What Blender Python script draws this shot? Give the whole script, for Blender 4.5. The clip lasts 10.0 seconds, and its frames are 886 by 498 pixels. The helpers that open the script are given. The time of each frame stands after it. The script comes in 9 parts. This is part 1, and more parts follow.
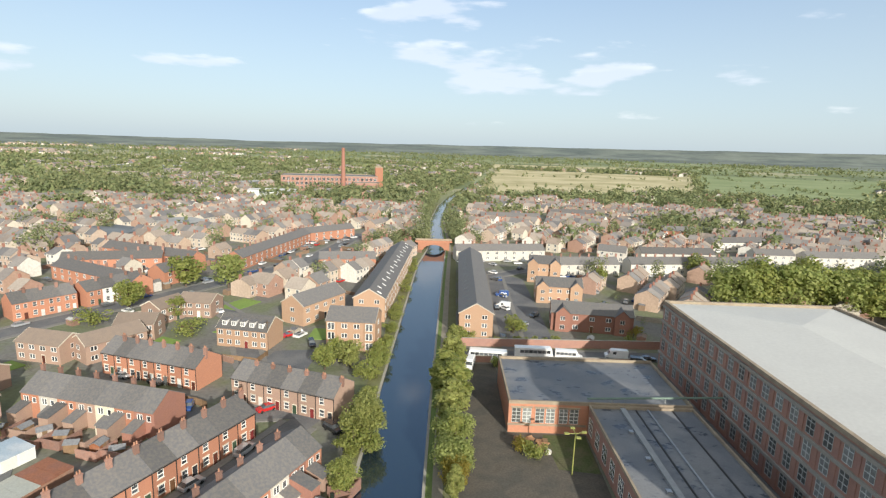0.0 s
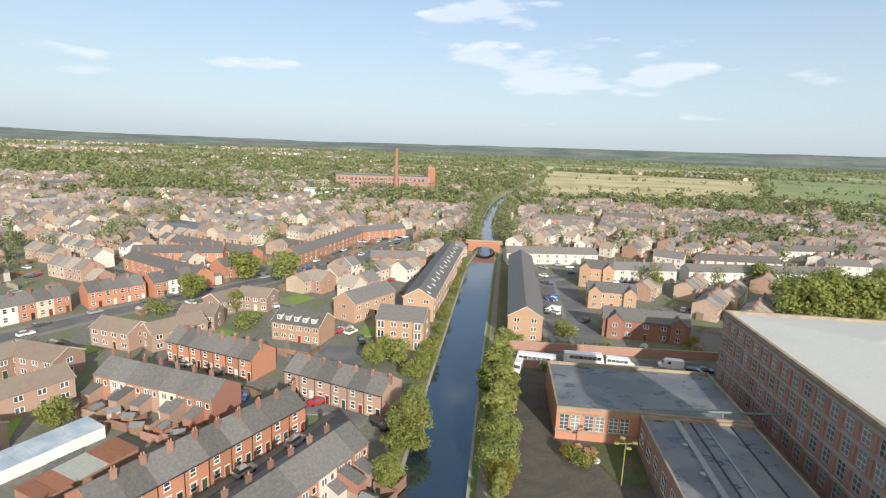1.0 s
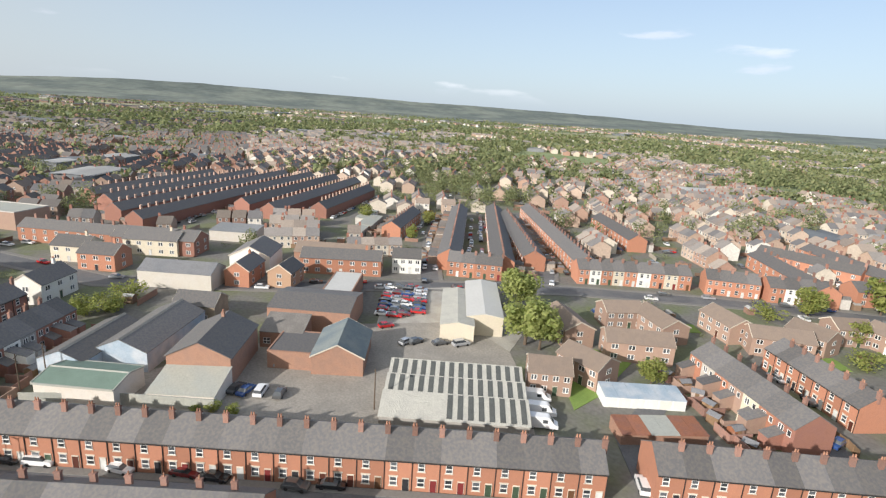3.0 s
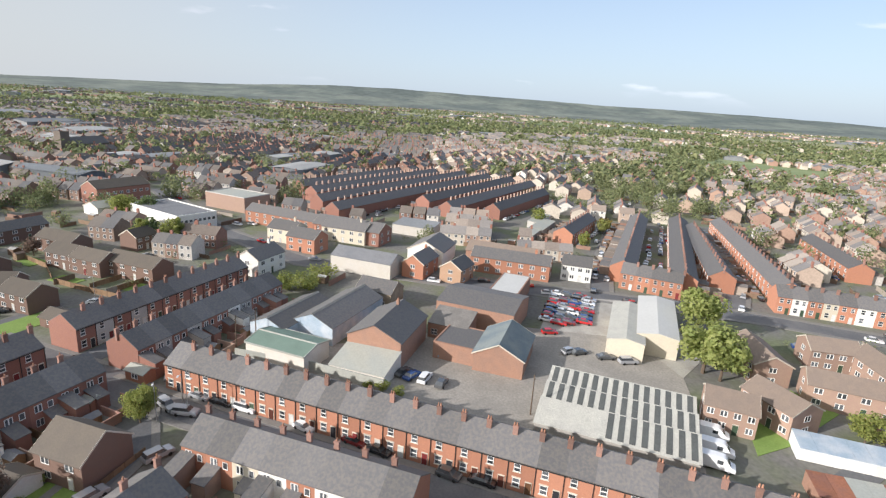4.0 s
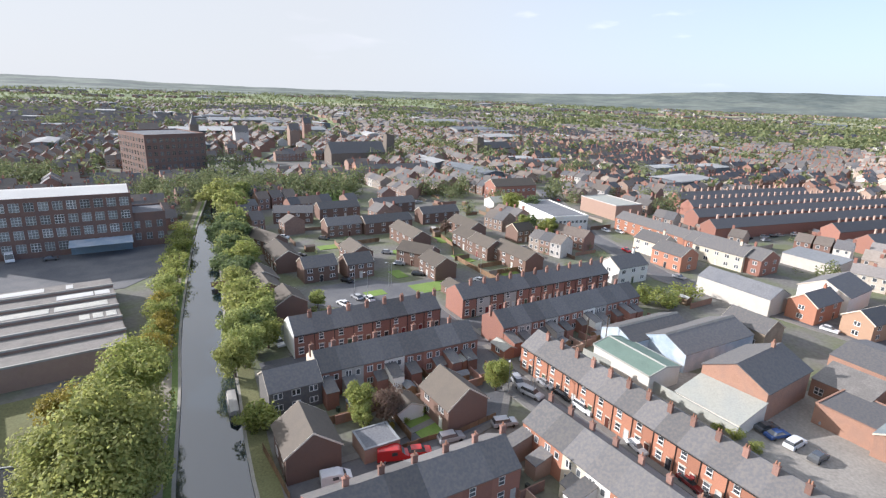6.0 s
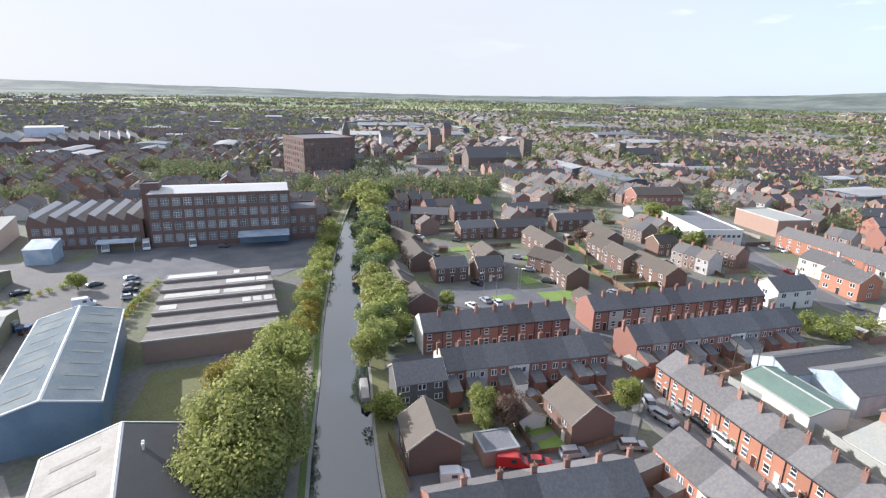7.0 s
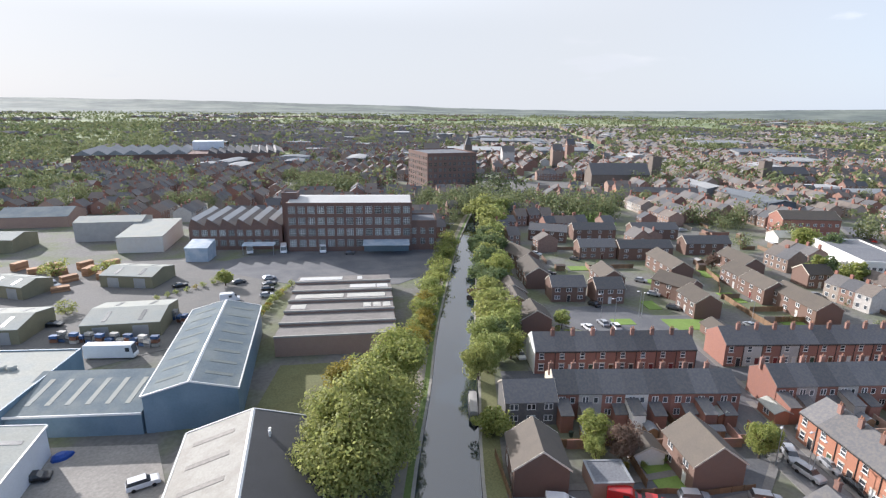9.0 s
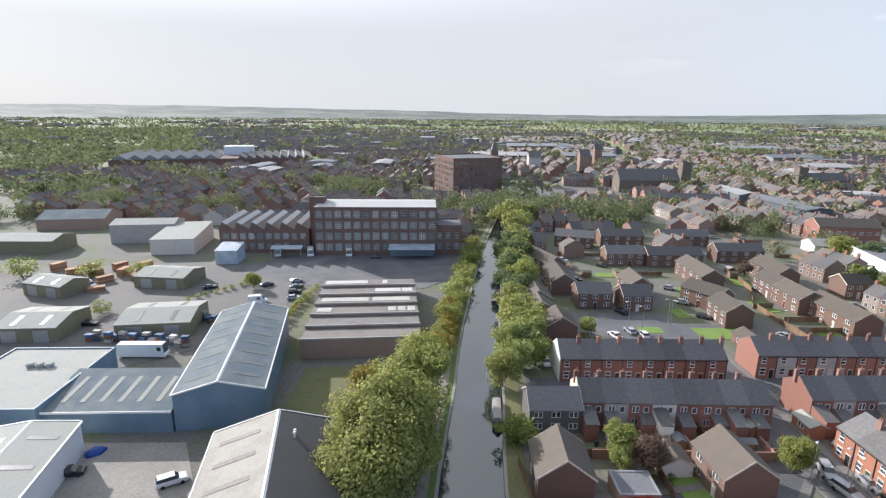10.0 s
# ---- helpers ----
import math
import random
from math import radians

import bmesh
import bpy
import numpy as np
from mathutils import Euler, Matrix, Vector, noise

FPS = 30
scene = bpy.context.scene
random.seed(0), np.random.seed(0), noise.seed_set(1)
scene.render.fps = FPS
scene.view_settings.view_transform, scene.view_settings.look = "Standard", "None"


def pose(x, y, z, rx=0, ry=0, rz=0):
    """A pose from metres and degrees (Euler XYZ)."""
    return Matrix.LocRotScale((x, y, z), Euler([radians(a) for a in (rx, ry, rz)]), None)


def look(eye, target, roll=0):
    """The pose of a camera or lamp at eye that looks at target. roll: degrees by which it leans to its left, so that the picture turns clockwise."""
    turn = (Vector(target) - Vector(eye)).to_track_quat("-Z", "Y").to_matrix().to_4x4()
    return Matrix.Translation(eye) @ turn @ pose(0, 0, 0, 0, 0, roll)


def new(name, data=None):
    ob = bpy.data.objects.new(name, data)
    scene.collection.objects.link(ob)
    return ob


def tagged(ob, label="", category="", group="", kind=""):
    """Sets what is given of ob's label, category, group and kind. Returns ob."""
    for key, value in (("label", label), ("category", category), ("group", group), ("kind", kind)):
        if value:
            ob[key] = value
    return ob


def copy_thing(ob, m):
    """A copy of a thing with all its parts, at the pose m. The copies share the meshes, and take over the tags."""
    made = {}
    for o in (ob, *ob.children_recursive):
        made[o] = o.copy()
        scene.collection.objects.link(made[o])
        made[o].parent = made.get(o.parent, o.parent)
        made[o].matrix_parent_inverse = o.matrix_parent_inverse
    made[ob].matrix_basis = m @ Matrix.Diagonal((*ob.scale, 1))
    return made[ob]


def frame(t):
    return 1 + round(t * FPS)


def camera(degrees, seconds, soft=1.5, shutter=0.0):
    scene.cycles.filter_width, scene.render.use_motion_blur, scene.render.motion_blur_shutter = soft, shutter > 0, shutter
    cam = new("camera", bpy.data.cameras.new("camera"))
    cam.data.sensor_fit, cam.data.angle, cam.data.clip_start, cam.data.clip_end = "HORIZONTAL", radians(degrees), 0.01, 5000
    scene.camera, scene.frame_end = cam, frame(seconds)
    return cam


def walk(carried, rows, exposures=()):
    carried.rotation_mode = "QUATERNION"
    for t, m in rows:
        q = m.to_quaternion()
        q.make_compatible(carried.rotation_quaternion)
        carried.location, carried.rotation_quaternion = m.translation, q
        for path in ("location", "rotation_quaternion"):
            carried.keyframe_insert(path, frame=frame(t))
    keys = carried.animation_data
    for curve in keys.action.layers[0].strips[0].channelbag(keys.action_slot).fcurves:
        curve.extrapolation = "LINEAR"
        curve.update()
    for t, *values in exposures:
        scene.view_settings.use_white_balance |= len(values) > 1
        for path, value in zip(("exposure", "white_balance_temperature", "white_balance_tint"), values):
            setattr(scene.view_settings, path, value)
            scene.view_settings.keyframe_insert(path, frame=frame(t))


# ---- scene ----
H = 56.0
cam = camera(79.4, 10.0, soft=1.3)
PATH = [
    (0, pose(0, 0, H, 79.03, -1.85, 0.61)),
    (0.5, pose(0, 0, H, 79.08, -1.90, 0.77)),
    (1, pose(0, 0, H, 78.96, -2.16, 6.16)),
    (1.5, pose(0, 0, H, 78.25, -2.93, 21.51)),
    (2, pose(0, 0, H, 77.15, -3.58, 39.96)),
    (2.5, pose(0, 0, H, 76.13, -3.72, 56.02)),
    (2.7, pose(0, 0, H, 75.80, -3.68, 61.52)),
    (3.8, pose(0, 0, H, 74.63, -3.48, 83.67)),
    (4, pose(0, 0, H, 74.55, -3.52, 87.32)),
    (4.5, pose(0, 0, H, 74.16, -3.26, 96.63)),
    (5, pose(0, 0, H, 73.85, -2.89, 106.63)),
    (5.5, pose(0, 0, H, 73.66, -2.53, 116.33)),
    (6, pose(0, 0, H, 73.55, -2.04, 126.06)),
    (6.2, pose(0, 0, H, 73.55, -1.89, 129.95)),
    (7.3, pose(0, 0, H, 73.83, -0.99, 143.75)),
    (7.5, pose(0, 0, H, 74.01, -0.87, 146.08)),
    (8, pose(0, 0, H, 74.34, -0.78, 149.20)),
    (8.5, pose(0, 0, H, 74.70, -0.71, 151.31)),
    (9, pose(0, 0, H, 75.04, -0.68, 153.17)),
    (9.5, pose(0, 0, H, 75.27, -0.60, 154.48)),
    (10, pose(0, 0, H, 75.54, -0.55, 155.92)),
]
walk(cam, PATH, exposures=[(0, 0.27, 6300, 7), (2.5, 0.22, 6200, 10), (5.5, 0.58, 5800, 14), (7.5, 0.74, 5700, 15), (10, 0.54, 5800, 14)])

# ---- sky and sun ----
SUN_YAW, SUN_EL = 202.0, 21.5
sun_dir = Vector((-math.sin(radians(SUN_YAW)), math.cos(radians(SUN_YAW)), math.tan(radians(SUN_EL)))).normalized()
world = bpy.data.worlds.new("sky")
scene.world = world
world.use_nodes = True
wn, wl = world.node_tree.nodes, world.node_tree.links
wn.clear()
sky = wn.new("ShaderNodeTexSky")
sky.sky_type, sky.sun_disc = "NISHITA", False
sky.sun_elevation, sky.sun_rotation = radians(SUN_EL), math.atan2(sun_dir.x, sun_dir.y)
sky.air_density, sky.dust_density, sky.ozone_density = 1.0, 1.6, 3.0
coord, sep = wn.new("ShaderNodeTexCoord"), wn.new("ShaderNodeSeparateXYZ")
wl.new(coord.outputs["Generated"], sep.inputs[0])


def wmath(op, a, b):
    m = wn.new("ShaderNodeMath")
    m.operation = op
    for k, v in enumerate((a, b)):
        if hasattr(v, "links"):
            wl.new(v, m.inputs[k])
        else:
            m.inputs[k].default_value = v
    return m.outputs[0]


def wstep(value, lo, hi, a=0.0, b=1.0):
    m = wn.new("ShaderNodeMapRange")
    m.interpolation_type = "SMOOTHSTEP"
    for key, v in (("From Min", lo), ("From Max", hi), ("To Min", a), ("To Max", b)):
        m.inputs[key].default_value = v
    wl.new(value, m.inputs[0])
    return m.outputs[0]


def cloud(lift_z, scale, detail):
    """Cloud density, drawn out along the horizon; lift_z looks that much higher up."""
    v = wn.new("ShaderNodeCombineXYZ")
    wl.new(sep.outputs[0], v.inputs[0])
    wl.new(sep.outputs[1], v.inputs[1])
    wl.new(wmath("MULTIPLY", wmath("ADD", sep.outputs[2], lift_z), 4.2), v.inputs[2])
    t = wn.new("ShaderNodeTexNoise")
    t.inputs["Scale"].default_value, t.inputs["Detail"].default_value, t.inputs["Roughness"].default_value = scale, detail, 0.5
    wl.new(v.outputs[0], t.inputs["Vector"])
    return t.outputs["Fac"]


high = wstep(sep.outputs[2], 0.10, 0.55)
body = wmath("ADD", cloud(0.0, 4.6, 6), wmath("MULTIPLY", cloud(0.0, 1.1, 1), 0.2))
puffs = wmath("MULTIPLY", wstep(body, 0.715, 0.80), wstep(sep.outputs[2], 0.015, 0.06))
under = wstep(cloud(0.014, 4.6, 3), 0.50, 0.62)
veil = wn.new("ShaderNodeMixRGB")
air = wn.new("ShaderNodeMixRGB")
air.inputs[1].default_value, air.inputs[2].default_value = (6.7, 7.55, 8.15, 1), (4.2, 6.3, 9.8, 1)
wl.new(high, air.inputs[0])
wl.new(air.outputs[0], veil.inputs[2])
# thin cloud: dense towards the horizon, thinner overhead
wl.new(wmath("MAXIMUM", wmath("SUBTRACT", 0.63, wmath("MULTIPLY", wmath("MAXIMUM", sep.outputs[2], 0.0), 0.75)), 0.05), veil.inputs[0])
wl.new(sky.outputs[0], veil.inputs[1])
# white glare of the cloud on the sun's side
dotn = wn.new("ShaderNodeVectorMath")
dotn.operation = "DOT_PRODUCT"
dotn.inputs[1].default_value = sun_dir
wl.new(coord.outputs["Generated"], dotn.inputs[0])
glow = wn.new("ShaderNodeMapRange")
glow.interpolation_type = "SMOOTHSTEP"
glow.inputs["From Min"].default_value, glow.inputs["From Max"].default_value = -0.45, 0.5
glow.inputs["To Min"].default_value, glow.inputs["To Max"].default_value = 0.0, 0.9
wl.new(dotn.outputs["Value"], glow.inputs[0])
glare = wn.new("ShaderNodeMixRGB")
wl.new(glow.outputs[0], glare.inputs[0])
# extra glow added round the sun, above the camera's view, to brighten the canal
rise = wn.new("ShaderNodeMapRange")
rise.interpolation_type = "SMOOTHSTEP"
rise.inputs["From Min"].default_value, rise.inputs["From Max"].default_value = 0.12, 0.26
wl.new(sep.outputs[2], rise.inputs[0])
halo = wmath("MULTIPLY", wmath("POWER", wmath("MAXIMUM", dotn.outputs["Value"], 0.0), 3.0), rise.outputs[0])
lift = wn.new("ShaderNodeVectorMath")
lift.operation = "SCALE"
lift.inputs[0].default_value = (1.0, 0.98, 0.90)
wl.new(wmath("ADD", 5.1, wmath("MULTIPLY", halo, 6.0)), lift.inputs["Scale"])
wl.new(lift.outputs[0], glare.inputs[2])
puff = wn.new("ShaderNodeMixRGB")
shade = wn.new("ShaderNodeMixRGB")
shade.inputs[1].default_value, shade.inputs[2].default_value = (9.6, 9.5, 9.5, 1), (7.4, 7.7, 8.5, 1)
wl.new(under, shade.inputs[0])
wl.new(shade.outputs[0], puff.inputs[2])
wl.new(wmath("MULTIPLY", puffs, 0.62), puff.inputs[0])
wl.new(veil.outputs[0], puff.inputs[1])
wl.new(puff.outputs[0], glare.inputs[1])
back = wn.new("ShaderNodeBackground")
back.inputs["Strength"].default_value = 0.105
wl.new(glare.outputs[0], back.inputs[0])
wo = wn.new("ShaderNodeOutputWorld")
wl.new(back.outputs[0], wo.inputs[0])
lamp = bpy.data.lights.new("sun", "SUN")
lamp.energy, lamp.angle, lamp.color = 5.0, radians(0.6), (1.0, 0.915, 0.80)
sun = new("sun", lamp)
sun.matrix_basis = look(sun_dir * 300, (0, 0, 0))


# ---- materials ----
def mat(name, col, rough=0.8, var=0.25, scale=0.6, fine=9.0, metal=0.0, rnd=0.0, tint=None, bump=0.15, stripes=None, spec=0.4, edge=(0.42, 0.6)):
    """A surface with stains at a large scale, grain at a fine one, and a change from thing to thing (rnd)."""
    m = bpy.data.materials.new(name)
    m.use_nodes = True
    n, l = m.node_tree.nodes, m.node_tree.links
    b = n["Principled BSDF"]
    b.inputs["Roughness"].default_value, b.inputs["Metallic"].default_value = rough, metal
    b.inputs["Specular IOR Level"].default_value = spec
    geo = n.new("ShaderNodeNewGeometry")
    big, small = n.new("ShaderNodeTexNoise"), n.new("ShaderNodeTexNoise")
    big.inputs["Scale"].default_value, big.inputs["Detail"].default_value = scale, 5
    small.inputs["Scale"].default_value, small.inputs["Detail"].default_value = fine, 3
    l.new(geo.outputs["Position"], big.inputs["Vector"])
    l.new(geo.outputs["Position"], small.inputs["Vector"])
    add = n.new("ShaderNodeMath")
    add.operation = "ADD"
    l.new(big.outputs["Fac"], add.inputs[0])
    l.new(small.outputs["Fac"], add.inputs[1])
    val = n.new("ShaderNodeMapRange")
    val.inputs["From Min"].default_value, val.inputs["From Max"].default_value = 0.65, 1.35
    val.inputs["To Min"].default_value, val.inputs["To Max"].default_value = 1 - var, 1 + var
    l.new(add.outputs[0], val.inputs[0])
    last = val.outputs[0]
    if rnd:
        info = n.new("ShaderNodeObjectInfo")
        r = n.new("ShaderNodeMapRange")
        r.inputs["To Min"].default_value, r.inputs["To Max"].default_value = 1 - rnd, 1 + rnd
        l.new(info.outputs["Random"], r.inputs[0])
        mul = n.new("ShaderNodeMath")
        mul.operation = "MULTIPLY"
        l.new(last, mul.inputs[0])
        l.new(r.outputs[0], mul.inputs[1])
        last = mul.outputs[0]
    mix = n.new("ShaderNodeMixRGB")
    mix.inputs[1].default_value = (*col, 1)
    mix.inputs[2].default_value = (*(tint or col), 1)
    sm = n.new("ShaderNodeMapRange")
    sm.inputs["From Min"].default_value, sm.inputs["From Max"].default_value = edge
    l.new(big.outputs["Fac"], sm.inputs[0])
    l.new(sm.outputs[0], mix.inputs[0])
    sc = n.new("ShaderNodeVectorMath")
    sc.operation = "SCALE"
    l.new(mix.outputs[0], sc.inputs[0])
    l.new(last, sc.inputs["Scale"])
    l.new(sc.outputs[0], b.inputs["Base Color"])
    hgt = small.outputs["Fac"]
    if stripes:
        # corrugation or courses along a local axis
        tc, wv = n.new("ShaderNodeTexCoord"), n.new("ShaderNodeTexWave")
        wv.bands_direction = stripes[0]
        wv.inputs["Scale"].default_value = stripes[1]
        l.new(tc.outputs["Object"], wv.inputs["Vector"])
        hgt = wv.outputs["Fac"]
    if bump:
        bp = n.new("ShaderNodeBump")
        bp.inputs["Strength"].default_value, bp.inputs["Distance"].default_value = bump, 0.05
        l.new(hgt, bp.inputs["Height"])
        l.new(bp.outputs[0], b.inputs["Normal"])
    return m


def pick(name, ramp, rough=0.8, island=True, var=0.2, leaf=False, through_light=0.55):
    """A surface whose colour differs from piece to piece."""
    m = mat(name, (0.5, 0.5, 0.5), rough, var, 0.05, 1.5, bump=0.0)
    n, l = m.node_tree.nodes, m.node_tree.links
    mix = next(k for k in n if k.type == "MIX_RGB")
    src = n.new("ShaderNodeNewGeometry").outputs["Random Per Island"] if island else n.new("ShaderNodeObjectInfo").outputs["Random"]
    r = n.new("ShaderNodeValToRGB")
    r.color_ramp.interpolation = "LINEAR" if leaf else "CONSTANT"
    e = r.color_ramp.elements
    while len(e) < len(ramp):
        e.new(0.5)
    for k, c in enumerate(ramp):
        e[k].position, e[k].color = k / len(ramp), (*c, 1)
    l.new(src, r.inputs[0])
    for s in (1, 2):
        l.new(r.outputs[0], mix.inputs[s])
    if leaf:
        b = n["Principled BSDF"]
        b.inputs["Specular IOR Level"].default_value = 0.2
        tr, ms = n.new("ShaderNodeBsdfTranslucent"), n.new("ShaderNodeMixShader")
        l.new(r.outputs[0], tr.inputs[0])
        ms.inputs[0].default_value = through_light
        l.new(b.outputs[0], ms.inputs[1])
        l.new(tr.outputs[0], ms.inputs[2])
        l.new(ms.outputs[0], n["Material Output"].inputs[0])
    return m


BRICK_RED = mat("brick_red", (0.44, 0.205, 0.128), 0.9, 0.22, 0.8, 14, rnd=0.16, tint=(0.37, 0.175, 0.112))
BRICK_DARK = mat("brick_dark", (0.315, 0.155, 0.113), 0.9, 0.25, 0.7, 14, rnd=0.16, tint=(0.26, 0.13, 0.10))
BRICK_BROWN = mat("brick_brown", (0.36, 0.25, 0.19), 0.9, 0.18, 0.8, 14, rnd=0.15, tint=(0.31, 0.21, 0.165))
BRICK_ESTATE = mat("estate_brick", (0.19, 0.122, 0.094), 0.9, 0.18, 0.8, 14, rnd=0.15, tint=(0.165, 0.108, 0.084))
BRICK_BUFF = mat("brick_buff", (0.44, 0.29, 0.195), 0.9, 0.18, 0.8, 14, rnd=0.1, tint=(0.39, 0.25, 0.165))
BRICK_MILL = mat("brick_mill", (0.39, 0.22, 0.17), 0.9, 0.25, 0.35, 10, tint=(0.30, 0.175, 0.145))
BRICK_WORKS = mat("worn_works_brick", (0.37, 0.215, 0.15), 0.9, 0.28, 0.5, 12, rnd=0.12, tint=(0.28, 0.17, 0.125))
# brick darkened to match mill fronts that stand in shade
BRICK_SHADED = mat("sooty_brick", (0.20, 0.125, 0.10), 0.9, 0.25, 0.3, 10, tint=(0.15, 0.10, 0.085))
DARKSTONE = mat("weathered_stone", (0.20, 0.165, 0.135), 0.9, 0.3, 0.4, 8, tint=(0.15, 0.125, 0.105))
STONE = mat("sandstone", (0.36, 0.30, 0.22), 0.9, 0.3, 0.4, 8, tint=(0.25, 0.2, 0.15))
BRICK_STACK = mat("sooted_chimney_brick", (0.30, 0.17, 0.13), 0.9, 0.3, 1.2, 10, rnd=0.3, tint=(0.22, 0.135, 0.11))
WHITE = mat("white_render", (0.76, 0.75, 0.71), 0.7, 0.12, 0.5, 6, rnd=0.08, tint=(0.7, 0.68, 0.62))
CREAM = mat("cream_render", (0.61, 0.55, 0.43), 0.75, 0.14, 0.5, 6, rnd=0.1, tint=(0.55, 0.49, 0.39))
GREYREND = mat("grey_render", (0.42, 0.40, 0.37), 0.8, 0.15, 0.5, 6, rnd=0.2)
SLATE = mat("slate", (0.134, 0.131, 0.134), 0.65, 0.12, 2.2, 12, rnd=0.24, tint=(0.160, 0.149, 0.138), bump=0.3)
FLAT_TILE = mat("faded_brown_tile", (0.25, 0.195, 0.155), 0.85, 0.16, 0.6, 5, rnd=0.12, tint=(0.21, 0.165, 0.135), bump=0.3)
# white render dulled for rows that catch less sun
PALEREND = mat("pale_render", (0.60, 0.565, 0.51), 0.8, 0.14, 0.5, 6, rnd=0.16, tint=(0.54, 0.50, 0.44))
PALEGLASS = mat("dusty_glass", (0.17, 0.175, 0.17), 0.25, 0.3, 0.4, 3, rnd=0.5, bump=0.0)
OLDFELT = mat("old_brown_felt", (0.245, 0.228, 0.21), 0.8, 0.24, 0.3, 3, tint=(0.18, 0.168, 0.155), spec=0.12)
WORNROOF = mat("weathered_sheet_roof", (0.41, 0.39, 0.345), 0.7, 0.14, 0.25, 3, tint=(0.33, 0.31, 0.27), stripes=("X", 7.0), bump=0.2, spec=0.12)
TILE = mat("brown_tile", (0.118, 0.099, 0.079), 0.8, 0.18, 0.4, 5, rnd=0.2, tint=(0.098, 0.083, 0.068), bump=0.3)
FELT = mat("roof_felt", (0.225, 0.228, 0.238), 0.85, 0.28, 0.22, 3, tint=(0.15, 0.155, 0.168), edge=(0.4, 0.68), spec=0.12)
LEAD = mat("lead", (0.28, 0.29, 0.30), 0.5, 0.2)
ROOFWHITE = mat("white_sheet_roof", (0.56, 0.555, 0.53), 0.5, 0.07, 0.06, 1.5, tint=(0.51, 0.505, 0.485), bump=0.03, spec=0.12)
FIBRE = mat("fibre_cement", (0.53, 0.52, 0.465), 0.75, 0.18, 0.3, 4, tint=(0.44, 0.43, 0.39), stripes=("X", 6.0), bump=0.4, spec=0.12)
SKYLIGHT = mat("grey_rooflight", (0.10, 0.105, 0.10), 0.4, 0.25, 0.5, 4)
BLUE = mat("blue_sheet", (0.19, 0.265, 0.325), 0.6, 0.1, 0.2, 3, tint=(0.145, 0.215, 0.27), stripes=("X", 7.0), bump=0.25)
BLUELIGHT = mat("dull_rooflight", (0.205, 0.225, 0.215), 0.85, 0.15, 0.3, 3, spec=0.05)
BLUEROOF = mat("blue_grey_sheet_roof", (0.17, 0.205, 0.225), 0.85, 0.14, 0.2, 3, tint=(0.205, 0.23, 0.23), stripes=("X", 7.0), bump=0.2, spec=0.06)
GREENSHEET = mat("green_sheet", (0.16, 0.225, 0.185), 0.7, 0.15, 0.3, 4, stripes=("X", 7.0), bump=0.25)
PALEBLUE = mat("faded_blue_sheet", (0.36, 0.44, 0.52), 0.6, 0.14, 0.3, 4, tint=(0.46, 0.50, 0.54), stripes=("X", 7.0), bump=0.2)
MILLFRAME = mat("grey_painted_steel", (0.46, 0.48, 0.46), 0.6, 0.15, rnd=0.15)
# far chimneys lightened to the tone of their sunlit sides
SUNLITSTACK = mat("pale_chimney_brick", (0.50, 0.36, 0.285), 0.9, 0.25, 1.2, 10, rnd=0.2, tint=(0.42, 0.29, 0.23))
SHED = mat("pale_sheet_roof", (0.42, 0.42, 0.37), 0.8, 0.15, 0.2, 3, tint=(0.36, 0.37, 0.34), stripes=("X", 7.0), bump=0.2, spec=0.12)
OLIVE = mat("olive_sheet_wall", (0.22, 0.20, 0.125), 0.6, 0.15, 0.3, 4, stripes=("X", 7.0))
DARKSHEET = mat("dark_sheet", (0.035, 0.036, 0.04), 0.55, 0.2, 0.3, 4, stripes=("X", 7.0))
WHITESHEET = mat("white_sheet_wall", (0.74, 0.75, 0.76), 0.5, 0.08, 0.3, 4, stripes=("X", 7.0))
RUST = mat("rusty_sheet", (0.30, 0.12, 0.06), 0.8, 0.3, 0.3, 4, tint=(0.36, 0.30, 0.26), stripes=("X", 6.0))
RUSTSHEET = mat("rust_red_sheet", (0.31, 0.13, 0.075), 0.85, 0.25, 0.4, 4, tint=(0.24, 0.11, 0.075), stripes=("X", 6.0), rnd=0.15)
PAINT = mat("white_paint", (0.74, 0.73, 0.70), 0.5, 0.08, rnd=0.06)
GLASS = mat("window_glass", (0.085, 0.092, 0.10), 0.08, 0.35, 0.3, 2, rnd=0.6, bump=0.0, spec=0.8)
DOORS = pick("door_paint", [(0.09, 0.03, 0.02), (0.03, 0.03, 0.035), (0.5, 0.5, 0.48), (0.12, 0.06, 0.03), (0.05, 0.08, 0.05), (0.18, 0.03, 0.03), (0.6, 0.6, 0.58)], 0.5, False)
POT = mat("terracotta", (0.38, 0.20, 0.13), 0.85, 0.2, rnd=0.2)
PIPE = mat("dark_iron", (0.03, 0.03, 0.03), 0.6, 0.1)
TARMAC = mat("tarmac", (0.125, 0.127, 0.135), 0.85, 0.2, 0.12, 2.5, tint=(0.15, 0.149, 0.15))
MUD = mat("damp_bare_soil", (0.115, 0.10, 0.082), 0.95, 0.3, 0.25, 3.0, tint=(0.075, 0.07, 0.06), bump=0.4)
PAVING = mat("paving", (0.21, 0.20, 0.188), 0.9, 0.18, 0.4, 3, tint=(0.19, 0.183, 0.17))
YARD = mat("worn_yard", (0.335, 0.31, 0.275), 0.9, 0.25, 0.14, 2.0, tint=(0.25, 0.233, 0.208))
OLDTARMAC = mat("old_tarmac", (0.185, 0.175, 0.16), 0.9, 0.22, 0.1, 2.0, tint=(0.145, 0.14, 0.13))
